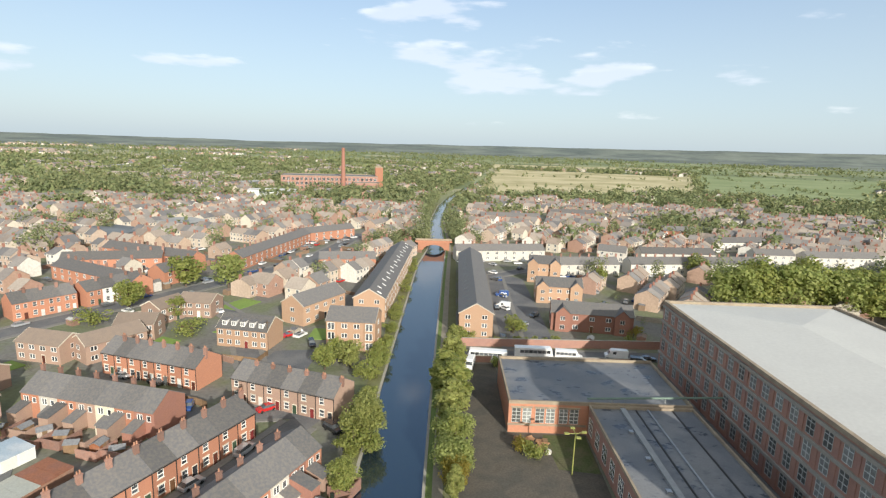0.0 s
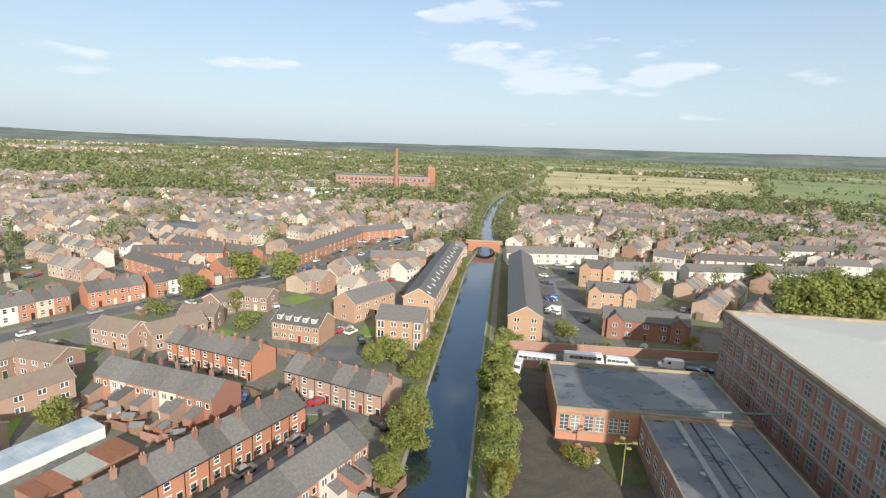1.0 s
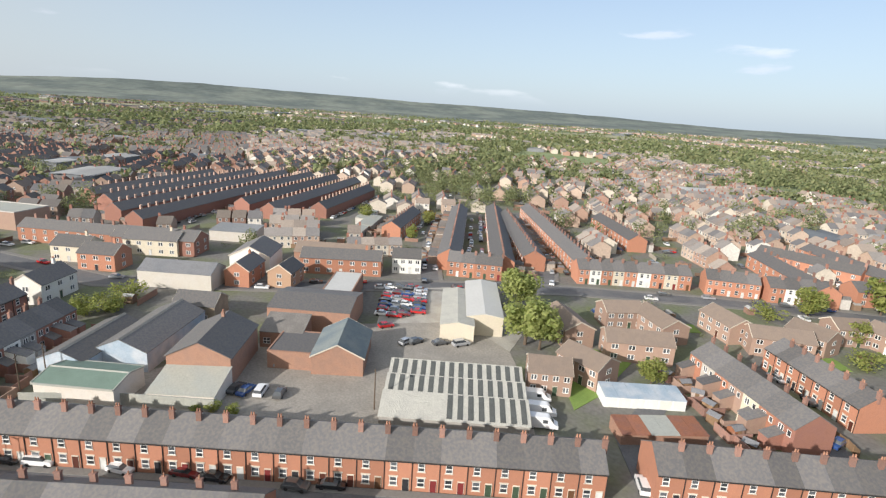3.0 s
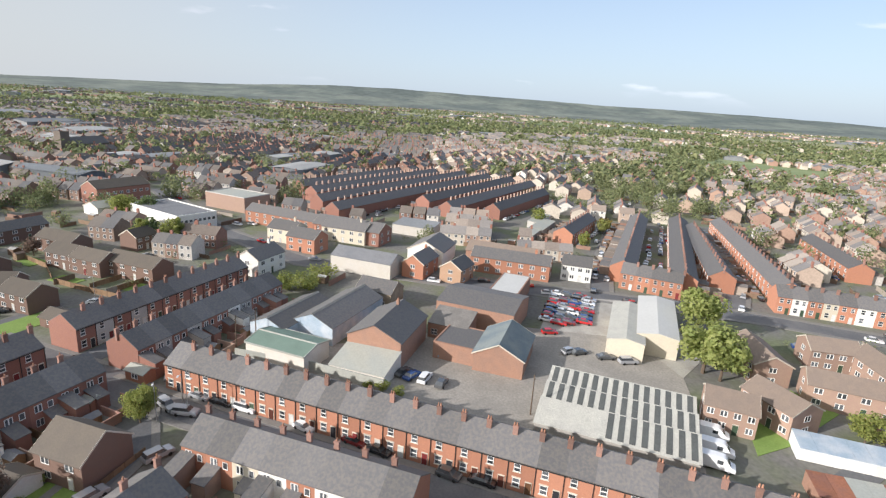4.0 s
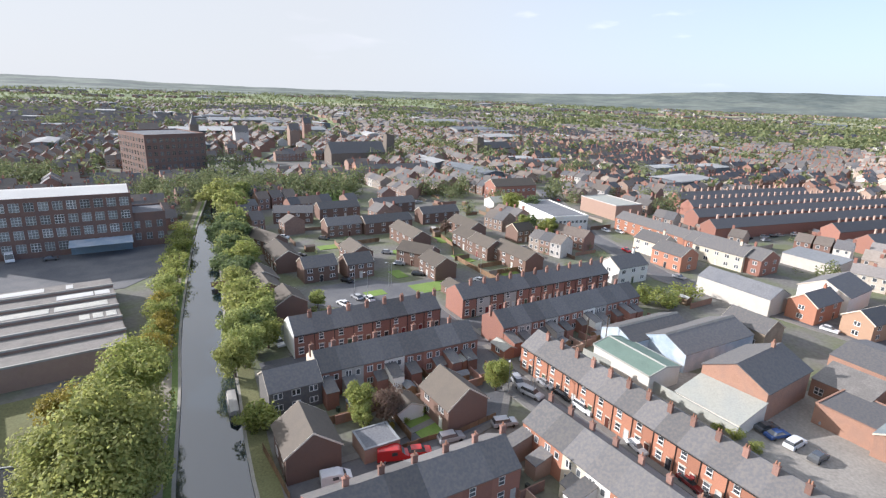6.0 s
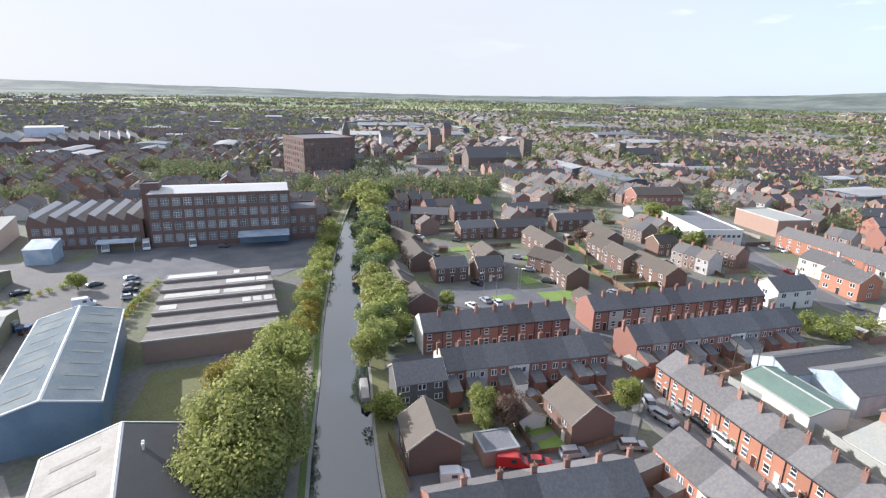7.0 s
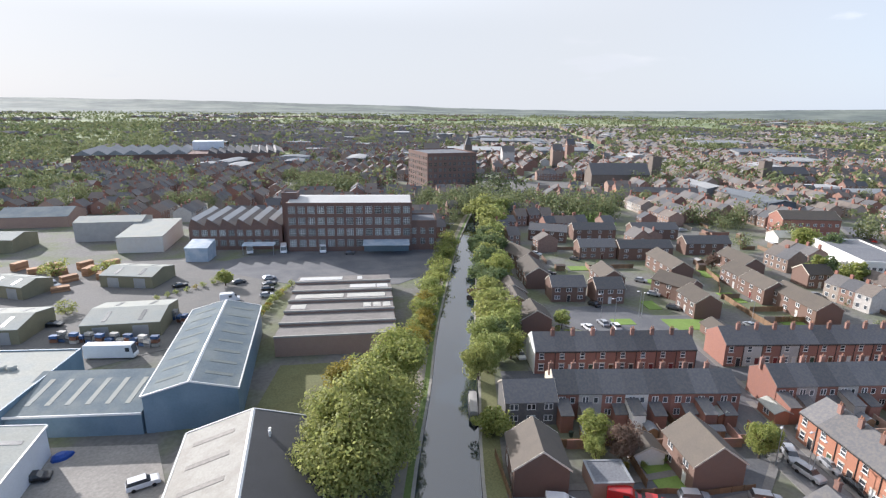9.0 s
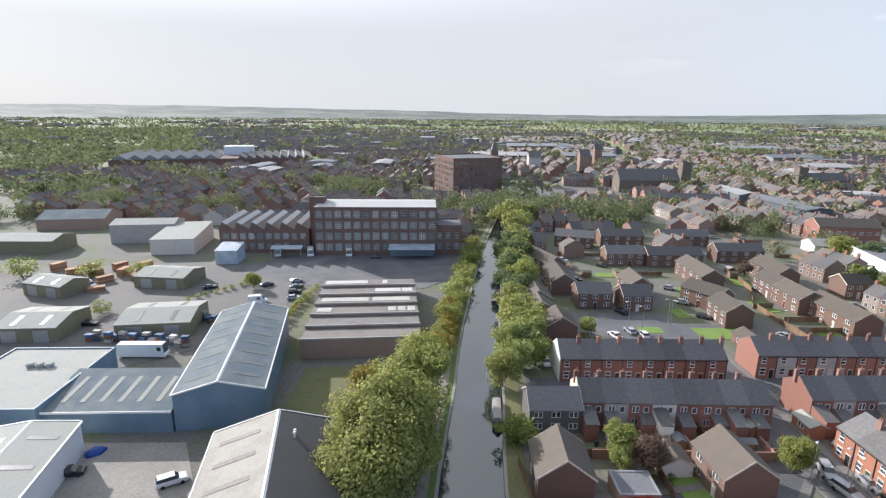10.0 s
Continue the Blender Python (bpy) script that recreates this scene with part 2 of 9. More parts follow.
CONCRETE = mat("concrete", (0.42, 0.40, 0.36), 0.85, 0.18, 0.15, 2.5, tint=(0.31, 0.29, 0.26))
GRASS = mat("grass", (0.15, 0.20, 0.06), 0.95, 0.3, 0.15, 3.0, tint=(0.12, 0.17, 0.05), bump=0.5)
ROUGHG = mat("rough_grass", (0.165, 0.165, 0.075), 0.95, 0.35, 0.12, 3.0, tint=(0.145, 0.15, 0.07), bump=0.6)
DARKGRASS = mat("dark_damp_grass", (0.085, 0.105, 0.04), 0.95, 0.35, 0.3, 3.0, tint=(0.10, 0.095, 0.05), bump=0.5)
LAWN = mat("lawn", (0.20, 0.29, 0.07), 0.95, 0.2, 0.2, 3.0, tint=(0.16, 0.24, 0.055), bump=0.3)
STRAW = mat("stubble_field", (0.55, 0.48, 0.29), 0.95, 0.12, 0.01, 0.2, tint=(0.35, 0.31, 0.16), bump=0.0)
PASTURE = mat("pasture", (0.26, 0.30, 0.145), 0.95, 0.12, 0.01, 0.2, tint=(0.19, 0.235, 0.10), bump=0.0)
GRAVEL = mat("path_gravel", (0.27, 0.24, 0.19), 0.95, 0.2, 0.5, 6)
COPING = mat("stone_coping", (0.33, 0.31, 0.27), 0.9, 0.2, 0.5, 6)
TIMBER = mat("fence_timber", (0.22, 0.14, 0.08), 0.85, 0.25, 0.8, 8, rnd=0.25)
BARK = mat("bark", (0.12, 0.09, 0.065), 0.95, 0.3, 2.0, 12)
RUBBER = mat("tyre", (0.02, 0.02, 0.02), 0.8, 0.1)
LAMPRED = mat("tail_lamp", (0.4, 0.02, 0.02), 0.3, 0.1)
LAMPWHITE = mat("head_lamp", (0.7, 0.7, 0.7), 0.2, 0.1)
STEEL = mat("galvanised_steel", (0.42, 0.43, 0.44), 0.45, 0.15, metal=0.7)
YELLOW = mat("yellow_paint", (0.62, 0.45, 0.04), 0.5, 0.1)
LEAF = [
    pick("leaf_green", [(0.20, 0.25, 0.08), (0.30, 0.345, 0.10), (0.39, 0.41, 0.125), (0.33, 0.345, 0.11)], 0.6, True, 0.2, True),
    pick("leaf_willow", [(0.24, 0.28, 0.095), (0.32, 0.35, 0.115), (0.43, 0.44, 0.15), (0.33, 0.34, 0.12)], 0.6, True, 0.2, True),
    pick("leaf_bright", [(0.26, 0.32, 0.105), (0.35, 0.40, 0.135), (0.43, 0.455, 0.17), (0.35, 0.385, 0.135)], 0.6, True, 0.2, True),
    pick("leaf_autumn", [(0.30, 0.24, 0.05), (0.38, 0.30, 0.07), (0.26, 0.23, 0.055), (0.36, 0.31, 0.07)], 0.6, True, 0.2, True),
    pick("leaf_dark", [(0.12, 0.175, 0.08), (0.17, 0.225, 0.10), (0.22, 0.27, 0.11), (0.18, 0.22, 0.10)], 0.6, True, 0.2, True),
    pick("leaf_copper", [(0.20, 0.135, 0.105), (0.26, 0.17, 0.13), (0.16, 0.12, 0.09), (0.22, 0.16, 0.12)], 0.6, True, 0.2, True),
]
LINTEL = mat("painted_stone", (0.58, 0.52, 0.43), 0.8, 0.12, rnd=0.2)
FARLEAF = pick("far_leaf", [(0.15, 0.185, 0.095), (0.20, 0.235, 0.11), (0.245, 0.27, 0.125), (0.17, 0.20, 0.105), (0.27, 0.275, 0.135)], 0.8, True, 0.2, True, 0.32)
# house tones for the sunlit north side, with the sun's brightness in them
SUNLITWALL = pick("far_wall", [(0.42, 0.28, 0.21), (0.60, 0.54, 0.45), (0.46, 0.34, 0.26), (0.38, 0.245, 0.19), (0.70, 0.67, 0.61), (0.56, 0.48, 0.39), (0.40, 0.25, 0.19), (0.60, 0.53, 0.44), (0.42, 0.31, 0.24), (0.50, 0.39, 0.31)], 0.85)
SUNLITROOF = pick("far_roof", [(0.20, 0.19, 0.185), (0.25, 0.21, 0.18), (0.31, 0.25, 0.205), (0.165, 0.16, 0.162), (0.23, 0.205, 0.19), (0.33, 0.275, 0.23), (0.26, 0.238, 0.222), (0.36, 0.31, 0.265)], 0.75)
# house tones for the backlit town side, darkened for its shade
SHADEDWALL = pick("town_wall", [(0.30, 0.18, 0.135), (0.27, 0.18, 0.14), (0.34, 0.25, 0.195), (0.26, 0.165, 0.13), (0.52, 0.49, 0.45), (0.30, 0.20, 0.155), (0.28, 0.16, 0.12), (0.38, 0.32, 0.265), (0.28, 0.20, 0.155), (0.26, 0.155, 0.12)], 0.85)
SHADEDROOF = pick("town_roof", [(0.12, 0.118, 0.12), (0.15, 0.13, 0.113), (0.185, 0.152, 0.128), (0.105, 0.105, 0.11), (0.14, 0.128, 0.12), (0.19, 0.16, 0.135), (0.155, 0.145, 0.138)], 0.75)
HUTWALL = pick("garden_timber", [(0.20, 0.13, 0.08), (0.26, 0.16, 0.12), (0.15, 0.10, 0.07), (0.34, 0.30, 0.25), (0.22, 0.15, 0.10), (0.30, 0.18, 0.13)], 0.85)
HUTROOF = pick("hut_roof", [(0.16, 0.16, 0.165), (0.30, 0.29, 0.27), (0.20, 0.15, 0.12), (0.42, 0.42, 0.41), (0.13, 0.13, 0.14)], 0.8)
FARGREY = mat("dull_sheet_roof", (0.27, 0.28, 0.29), 0.9, 0.15, 0.05, 1.0, tint=(0.22, 0.23, 0.24), bump=0.0, spec=0.05)
FARSHED = pick("far_shed_roof", [(0.24, 0.25, 0.26), (0.18, 0.195, 0.21), (0.33, 0.33, 0.325), (0.15, 0.165, 0.18), (0.40, 0.40, 0.39)], 0.9)


def water():
    m = bpy.data.materials.new("canal_water")
    m.use_nodes = True
    n, l = m.node_tree.nodes, m.node_tree.links
    b = n["Principled BSDF"]
    b.inputs["Base Color"].default_value = (0.013, 0.024, 0.036, 1)
    b.inputs["Roughness"].default_value = 0.07
    b.inputs["IOR"].default_value = 2.25
    geo, nz, bp = n.new("ShaderNodeNewGeometry"), n.new("ShaderNodeTexNoise"), n.new("ShaderNodeBump")
    nz.inputs["Scale"].default_value, nz.inputs["Detail"].default_value = 1.6, 4
    bp.inputs["Strength"].default_value, bp.inputs["Distance"].default_value = 0.07, 0.05
    l.new(geo.outputs["Position"], nz.inputs["Vector"])
    l.new(nz.outputs["Fac"], bp.inputs["Height"])
    l.new(bp.outputs[0], b.inputs["Normal"])
    return m


WATER = water()


def wet_felt():
    """Roof felt with standing water: pale dry patches, dark shining pools; darkened overall for shade."""
    m = mat("wet_roof_felt", (0.21, 0.215, 0.225), 0.6, 0.15, 0.12, 4, tint=(0.135, 0.145, 0.165))
    n, l = m.node_tree.nodes, m.node_tree.links
    b = n["Principled BSDF"]
    dry = b.inputs["Base Color"].links[0].from_socket
    geo, mp, nz = n.new("ShaderNodeNewGeometry"), n.new("ShaderNodeMapping"), n.new("ShaderNodeTexNoise")
    mp.inputs["Scale"].default_value = (0.6, 1.0, 1.0)
    nz.inputs["Scale"].default_value, nz.inputs["Detail"].default_value, nz.inputs["Roughness"].default_value = 0.42, 6, 0.66
    l.new(geo.outputs["Position"], mp.inputs[0])
    l.new(mp.outputs[0], nz.inputs["Vector"])
    edge, mix, rg = n.new("ShaderNodeMapRange"), n.new("ShaderNodeMixRGB"), n.new("ShaderNodeMapRange")
    edge.inputs["From Min"].default_value, edge.inputs["From Max"].default_value = 0.52, 0.62
    l.new(nz.outputs["Fac"], edge.inputs[0])
    l.new(edge.outputs[0], mix.inputs[0])
    l.new(dry, mix.inputs[1])
    mix.inputs[2].default_value = (0.085, 0.095, 0.115, 1)
    l.new(mix.outputs[0], b.inputs["Base Color"])
    rg.inputs["To Min"].default_value, rg.inputs["To Max"].default_value = 0.6, 0.25
    l.new(edge.outputs[0], rg.inputs[0])
    l.new(rg.outputs[0], b.inputs["Roughness"])
    return m


WET_SHADEFELT = wet_felt()


def land():
    """Town ground near by, a patchwork of fields and woods farther out."""
    m = mat("open_ground", (0.185, 0.177, 0.162), 0.95, 0.28, 0.07, 1.0, tint=(0.135, 0.15, 0.085), bump=0.2)
    n, l = m.node_tree.nodes, m.node_tree.links
    b = n["Principled BSDF"]
    near = b.inputs["Base Color"].links[0].from_socket
    geo = n.new("ShaderNodeNewGeometry")
    vor, ramp = n.new("ShaderNodeTexVoronoi"), n.new("ShaderNodeValToRGB")
    vor.inputs["Scale"].default_value = 0.0045
    l.new(geo.outputs["Position"], vor.inputs["Vector"])
    sp = n.new("ShaderNodeSeparateColor")
    l.new(vor.outputs["Color"], sp.inputs[0])
    l.new(sp.outputs[0], ramp.inputs[0])
    ramp.color_ramp.interpolation = "CONSTANT"
    e = ramp.color_ramp.elements
    cols = [(0.20, 0.24, 0.11), (0.16, 0.19, 0.09), (0.26, 0.28, 0.14), (0.13, 0.16, 0.075), (0.32, 0.31, 0.19), (0.19, 0.23, 0.10)]
    while len(e) < len(cols):
        e.new(0.5)
    for k, c in enumerate(cols):
        e[k].position, e[k].color = k / len(cols), (*c, 1)
    ln = n.new("ShaderNodeVectorMath")
    ln.operation = "LENGTH"
    l.new(geo.outputs["Position"], ln.inputs[0])
    mr = n.new("ShaderNodeMapRange")
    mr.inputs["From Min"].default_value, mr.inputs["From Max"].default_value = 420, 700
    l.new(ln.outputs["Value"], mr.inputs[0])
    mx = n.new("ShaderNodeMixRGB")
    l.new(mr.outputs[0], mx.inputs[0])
    l.new(near, mx.inputs[1])
    l.new(ramp.outputs[0], mx.inputs[2])
    l.new(mx.outputs[0], b.inputs["Base Color"])
    return m


LAND = land()


# ---- mesh helpers ----
def box(bm, x0, x1, y0, y1, z0, z1, mi=0):
    v = [bm.verts.new(p) for p in ((x0, y0, z0), (x1, y0, z0), (x1, y1, z0), (x0, y1, z0), (x0, y0, z1), (x1, y0, z1), (x1, y1, z1), (x0, y1, z1))]
    for f in ((3, 2, 1, 0), (4, 5, 6, 7), (0, 1, 5, 4), (1, 2, 6, 5), (2, 3, 7, 6), (3, 0, 4, 7)):
        bm.faces.new([v[k] for k in f]).material_index = mi


def poly(bm, pts, mi=0):
    f = bm.faces.new([bm.verts.new(p) for p in pts])
    f.material_index = mi
    return f


def prism(bm, outline, a, b, axis="x", mi=0):
    """An outline of (u, z) drawn out along x or y from a to b."""
    def at(s, u, z):
        return (s, u, z) if axis == "x" else (u, s, z)
    p, q = [bm.verts.new(at(a, *o)) for o in outline], [bm.verts.new(at(b, *o)) for o in outline]
    n = len(outline)
    for k in range(n):
        bm.faces.new((p[k], p[(k + 1) % n], q[(k + 1) % n], q[k])).material_index = mi
    bm.faces.new(p[::-1]).material_index = mi
    bm.faces.new(q).material_index = mi


def tube(bm, x, y, z0, z1, r0, r1, n=8, mi=0):
    a = [bm.verts.new((x + r0 * math.cos(6.2832 * k / n), y + r0 * math.sin(6.2832 * k / n), z0)) for k in range(n)]
    b = [bm.verts.new((x + r1 * math.cos(6.2832 * k / n), y + r1 * math.sin(6.2832 * k / n), z1)) for k in range(n)]
    for k in range(n):
        bm.faces.new((a[k], a[(k + 1) % n], b[(k + 1) % n], b[k])).material_index = mi
    bm.faces.new(a[::-1]).material_index = mi
    bm.faces.new(b).material_index = mi


def mesh(name, bm, mats):
    bmesh.ops.recalc_face_normals(bm, faces=bm.faces)
    me = bpy.data.meshes.new(name)
    bm.to_mesh(me)
    bm.free()
    for m in (mats if isinstance(mats, (list, tuple)) else [mats]):
        me.materials.append(m)
    return me


def part(name, bm, mats, parent, label="", m=None):
    ob = new(name, bm if isinstance(bm, bpy.types.Mesh) else mesh(name, bm, mats))
    ob.parent = parent
    if m is not None:
        ob.matrix_basis = m
    return tagged(ob, label)


def thing(name, label, category, x, y, ang=0.0, z=0.0, group="", kind=""):
    ob = new(name)
    ob.matrix_basis = pose(x, y, z, 0, 0, ang)
    return tagged(ob, label, category, group, kind)


CACHE = {}
TAKEN = []
ROADS = []
STREETS = []
ROWS = []


def cached(key, make):
    if key not in CACHE:
        CACHE[key] = make()
    return CACHE[key]


def frame_mesh(w, h, cols, rows, m, glazed=True, bar=0.1, glass=None):
    """A window of one piece: a proud frame whose lights are let in."""
    def make():
        bm = bmesh.new()
        xs, zs = [-w / 2 + w * k / cols for k in range(cols + 1)], [h * k / rows for k in range(rows + 1)]
        g = [[bm.verts.new((x, -0.07, z)) for x in xs] for z in zs]
        front = [bm.faces.new((g[j][k], g[j][k + 1], g[j + 1][k + 1], g[j + 1][k])) for j in range(rows) for k in range(cols)]
        rim = [g[0][k] for k in range(cols + 1)] + [g[j][-1] for j in range(1, rows + 1)] + [g[-1][k] for k in range(cols - 1, -1, -1)] + [g[j][0] for j in range(rows - 1, 0, -1)]
        back = [bm.verts.new((v.co.x, 0.03, v.co.z)) for v in rim]
        n = len(rim)
        for k in range(n):
            bm.faces.new((rim[k], back[k], back[(k + 1) % n], rim[(k + 1) % n]))
        bm.faces.new(back)
        bm.normal_update()
        bmesh.ops.inset_individual(bm, faces=front, thickness=bar, depth=0.0)
        for f in front:
            f.material_index = 1
            for v in f.verts:
                v.co.y = -0.03
        return mesh("window", bm, [m, (glass or GLASS) if glazed else m])
    return cached(("frame", w, h, cols, rows, m.name, glazed, bar, glass and glass.name), make)


def pane_mesh(w, h):
    def make():
        bm = bmesh.new()
        box(bm, -w / 2, w / 2, -0.05, -0.02, 0, h)
        return mesh("pane", bm, GLASS)
    return cached(("pane", w, h), make)


def bar_mesh(name, w, h, d, m):
    def make():
        bm = bmesh.new()
        box(bm, -w / 2, w / 2, -d, 0.02, 0, h)
        return mesh(name, bm, m)
    return cached((name, w, h, d, m.name), make)


def side(which, L, W, u, z):
    """The pose on one side of a house: u runs along that side as seen from outside, from its middle."""
    if which == "front":
        return pose(u, -W / 2, z)
    if which == "back":
        return pose(-u, W / 2, z, 0, 0, 180)
    if which == "left":
        return pose(-L / 2, -u, z, 0, 0, -90)
    return pose(L / 2, u, z, 0, 0, 90)


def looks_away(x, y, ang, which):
    """Whether a side of a house faces away from the camera; such sides stay plain."""
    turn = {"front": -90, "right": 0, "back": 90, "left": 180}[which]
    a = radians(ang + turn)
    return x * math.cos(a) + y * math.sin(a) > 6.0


def window(parent, which, L, W, u, z, w=1.0, h=1.4, cols=2, rows=1, sill=None, m=None, panes=False, bar=0.1, glass=None):
    p = side(which, L, W, u, z)
    ob = part("window", frame_mesh(w, h, cols, rows, m or PAINT, not panes, bar, glass), None, parent, m=p)
    if panes:
        for k in range(rows):
            part("pane", pane_mesh(w - 0.2, h / rows - 0.2), None, ob, m=pose(0, 0, h * k / rows + 0.1))
    if sill:
        part("sill", bar_mesh("sill", w + 0.3, 0.12, 0.12, sill), None, ob, m=pose(0, 0, -0.13))
        part("lintel", bar_mesh("lintel", w + 0.3, 0.22, 0.06, sill), None, ob, m=pose(0, 0, h + 0.01))
    return ob


def door(parent, which, L, W, u, z=0.0, w=0.95, h=2.05, framed=True):
    def make():
        bm = bmesh.new()
        box(bm, -w / 2, w / 2, -0.03, 0.02, 0, h)
        box(bm, -w / 2 + 0.12, -0.04, -0.045, 0, 0.2, 0.95)
        box(bm, 0.04, w / 2 - 0.12, -0.045, 0, 0.2, 0.95)
        return mesh("door", bm, DOORS)

    def surround():
        bm = bmesh.new()
        o, i, t = w / 2 + 0.05, w / 2, h + 0.2
        prism(bm, [(-o, 0), (-i, 0), (-i, h), (i, h), (i, 0), (o, 0), (o, t), (-o, t)], -0.08, 0.02, "y")
        return mesh("door_frame", bm, LINTEL)
    ob = part("door", cached(("door", w, h), make), None, parent, m=side(which, L, W, u, z))
    if framed:
        part("door_frame", cached(("surround", w, h), surround), None, ob)
    return ob


def gable_walls(L, W, e, r, m, bottom=-0.3):
    bm = bmesh.new()
    prism(bm, [(-W / 2, bottom), (W / 2, bottom), (W / 2, e), (0, e + r - 0.02), (-W / 2, e)], -L / 2, L / 2)
    return mesh("wall", bm, m)


def gable_roof(L, W, e, r, m, over=0.25, gable_over=0.0, th=0.16, edge=None):
    """Two thick slopes with an overhang at the eaves and, where asked, at the gables."""
    bm = bmesh.new()
    k = r / (W / 2)
    for s in (-1, 1):
        y1, z1 = s * (W / 2 + over), e - k * over
        prism(bm, [(0, e + r), (y1, z1), (y1, z1 + th), (0, e + r + th)], -L / 2 - gable_over, L / 2 + gable_over)
    return mesh("roof", bm, m)


def hip_roof(L, W, e, r, m, over=0.35, th=0.12):
    bm = bmesh.new()
    a, b = L / 2 + over, W / 2 + over
    q = max(0.05, a - b)
    lo = [bm.verts.new(p) for p in ((-a, -b, e), (a, -b, e), (a, b, e), (-a, b, e))]
    up = [bm.verts.new(p) for p in ((-a, -b, e + th), (a, -b, e + th), (a, b, e + th), (-a, b, e + th))]
    r0, r1 = bm.verts.new((-q, 0, e + r)), bm.verts.new((q, 0, e + r))
    bm.faces.new(lo[::-1])
    for k in range(4):
        bm.faces.new((lo[k], lo[(k + 1) % 4], up[(k + 1) % 4], up[k]))
    bm.faces.new((up[0], up[1], r1, r0))
    bm.faces.new((up[1], up[2], r1))
    bm.faces.new((up[2], up[3], r0, r1))
    bm.faces.new((up[3], up[0], r0))
    return mesh("roof", bm, m)


def chimney(parent, x, y, z, h=1.6, w=0.8, d=0.5, pots=2, m=None):
    def make():
        bm = bmesh.new()
        box(bm, -w / 2, w / 2, -d / 2, d / 2, -0.9, h)
        box(bm, -w / 2 - 0.07, w / 2 + 0.07, -d / 2 - 0.07, d / 2 + 0.07, h - 0.25, h - 0.08)
        return mesh("chimney", bm, m or BRICK_RED)

    def pot():
        bm = bmesh.new()
        tube(bm, 0, 0, 0, 0.5, 0.14, 0.11, 6)
        return mesh("chimney_pot", bm, POT)
    ob = part("chimney", cached(("chimney", h, w, d, (m or BRICK_RED).name), make), None, parent, m=pose(x, y, z))
    for k in range(pots):
        part("chimney_pot", cached("pot", pot), None, ob, m=pose((k - (pots - 1) / 2) * 0.4, 0, h))
    return ob


def outrigger(parent, u, W, side_sign, m, roof, depth=3.2, h=2.6):
    """A low rear extension with a sloping roof, and its yard walls."""
    bm = bmesh.new()
    x0, x1 = (-u / 2 + 0.1, 0.2) if side_sign < 0 else (-0.2, u / 2 - 0.1)
    y0, y1 = W / 2 + 0.01, W / 2 + depth
    prism(bm, [(y0, -0.2), (y1, -0.2), (y1, h), (y0, h + 0.9)], x0, x1)
    part("rear_extension", bm, BRICK_BROWN if m is BRICK_RED else m, parent)
    bm = bmesh.new()
    prism(bm, [(y0, h + 0.92), (y1 + 0.15, h), (y1 + 0.15, h + 0.12), (y0, h + 1.04)], x0 - 0.1, x1 + 0.1)
    part("extension_roof", bm, roof, parent)
    bm = bmesh.new()
    box(bm, -u / 2 - 0.1, -u / 2 + 0.1, y1, y1 + 4.5, -0.2, 1.8)
    box(bm, -u / 2 - 0.1, u / 2 - 0.1, y1 + 4.5, y1 + 4.7, -0.2, 1.8)
    part("yard_wall", bm, BRICK_STACK if m.name.startswith("brick") else BRICK_BROWN, parent)


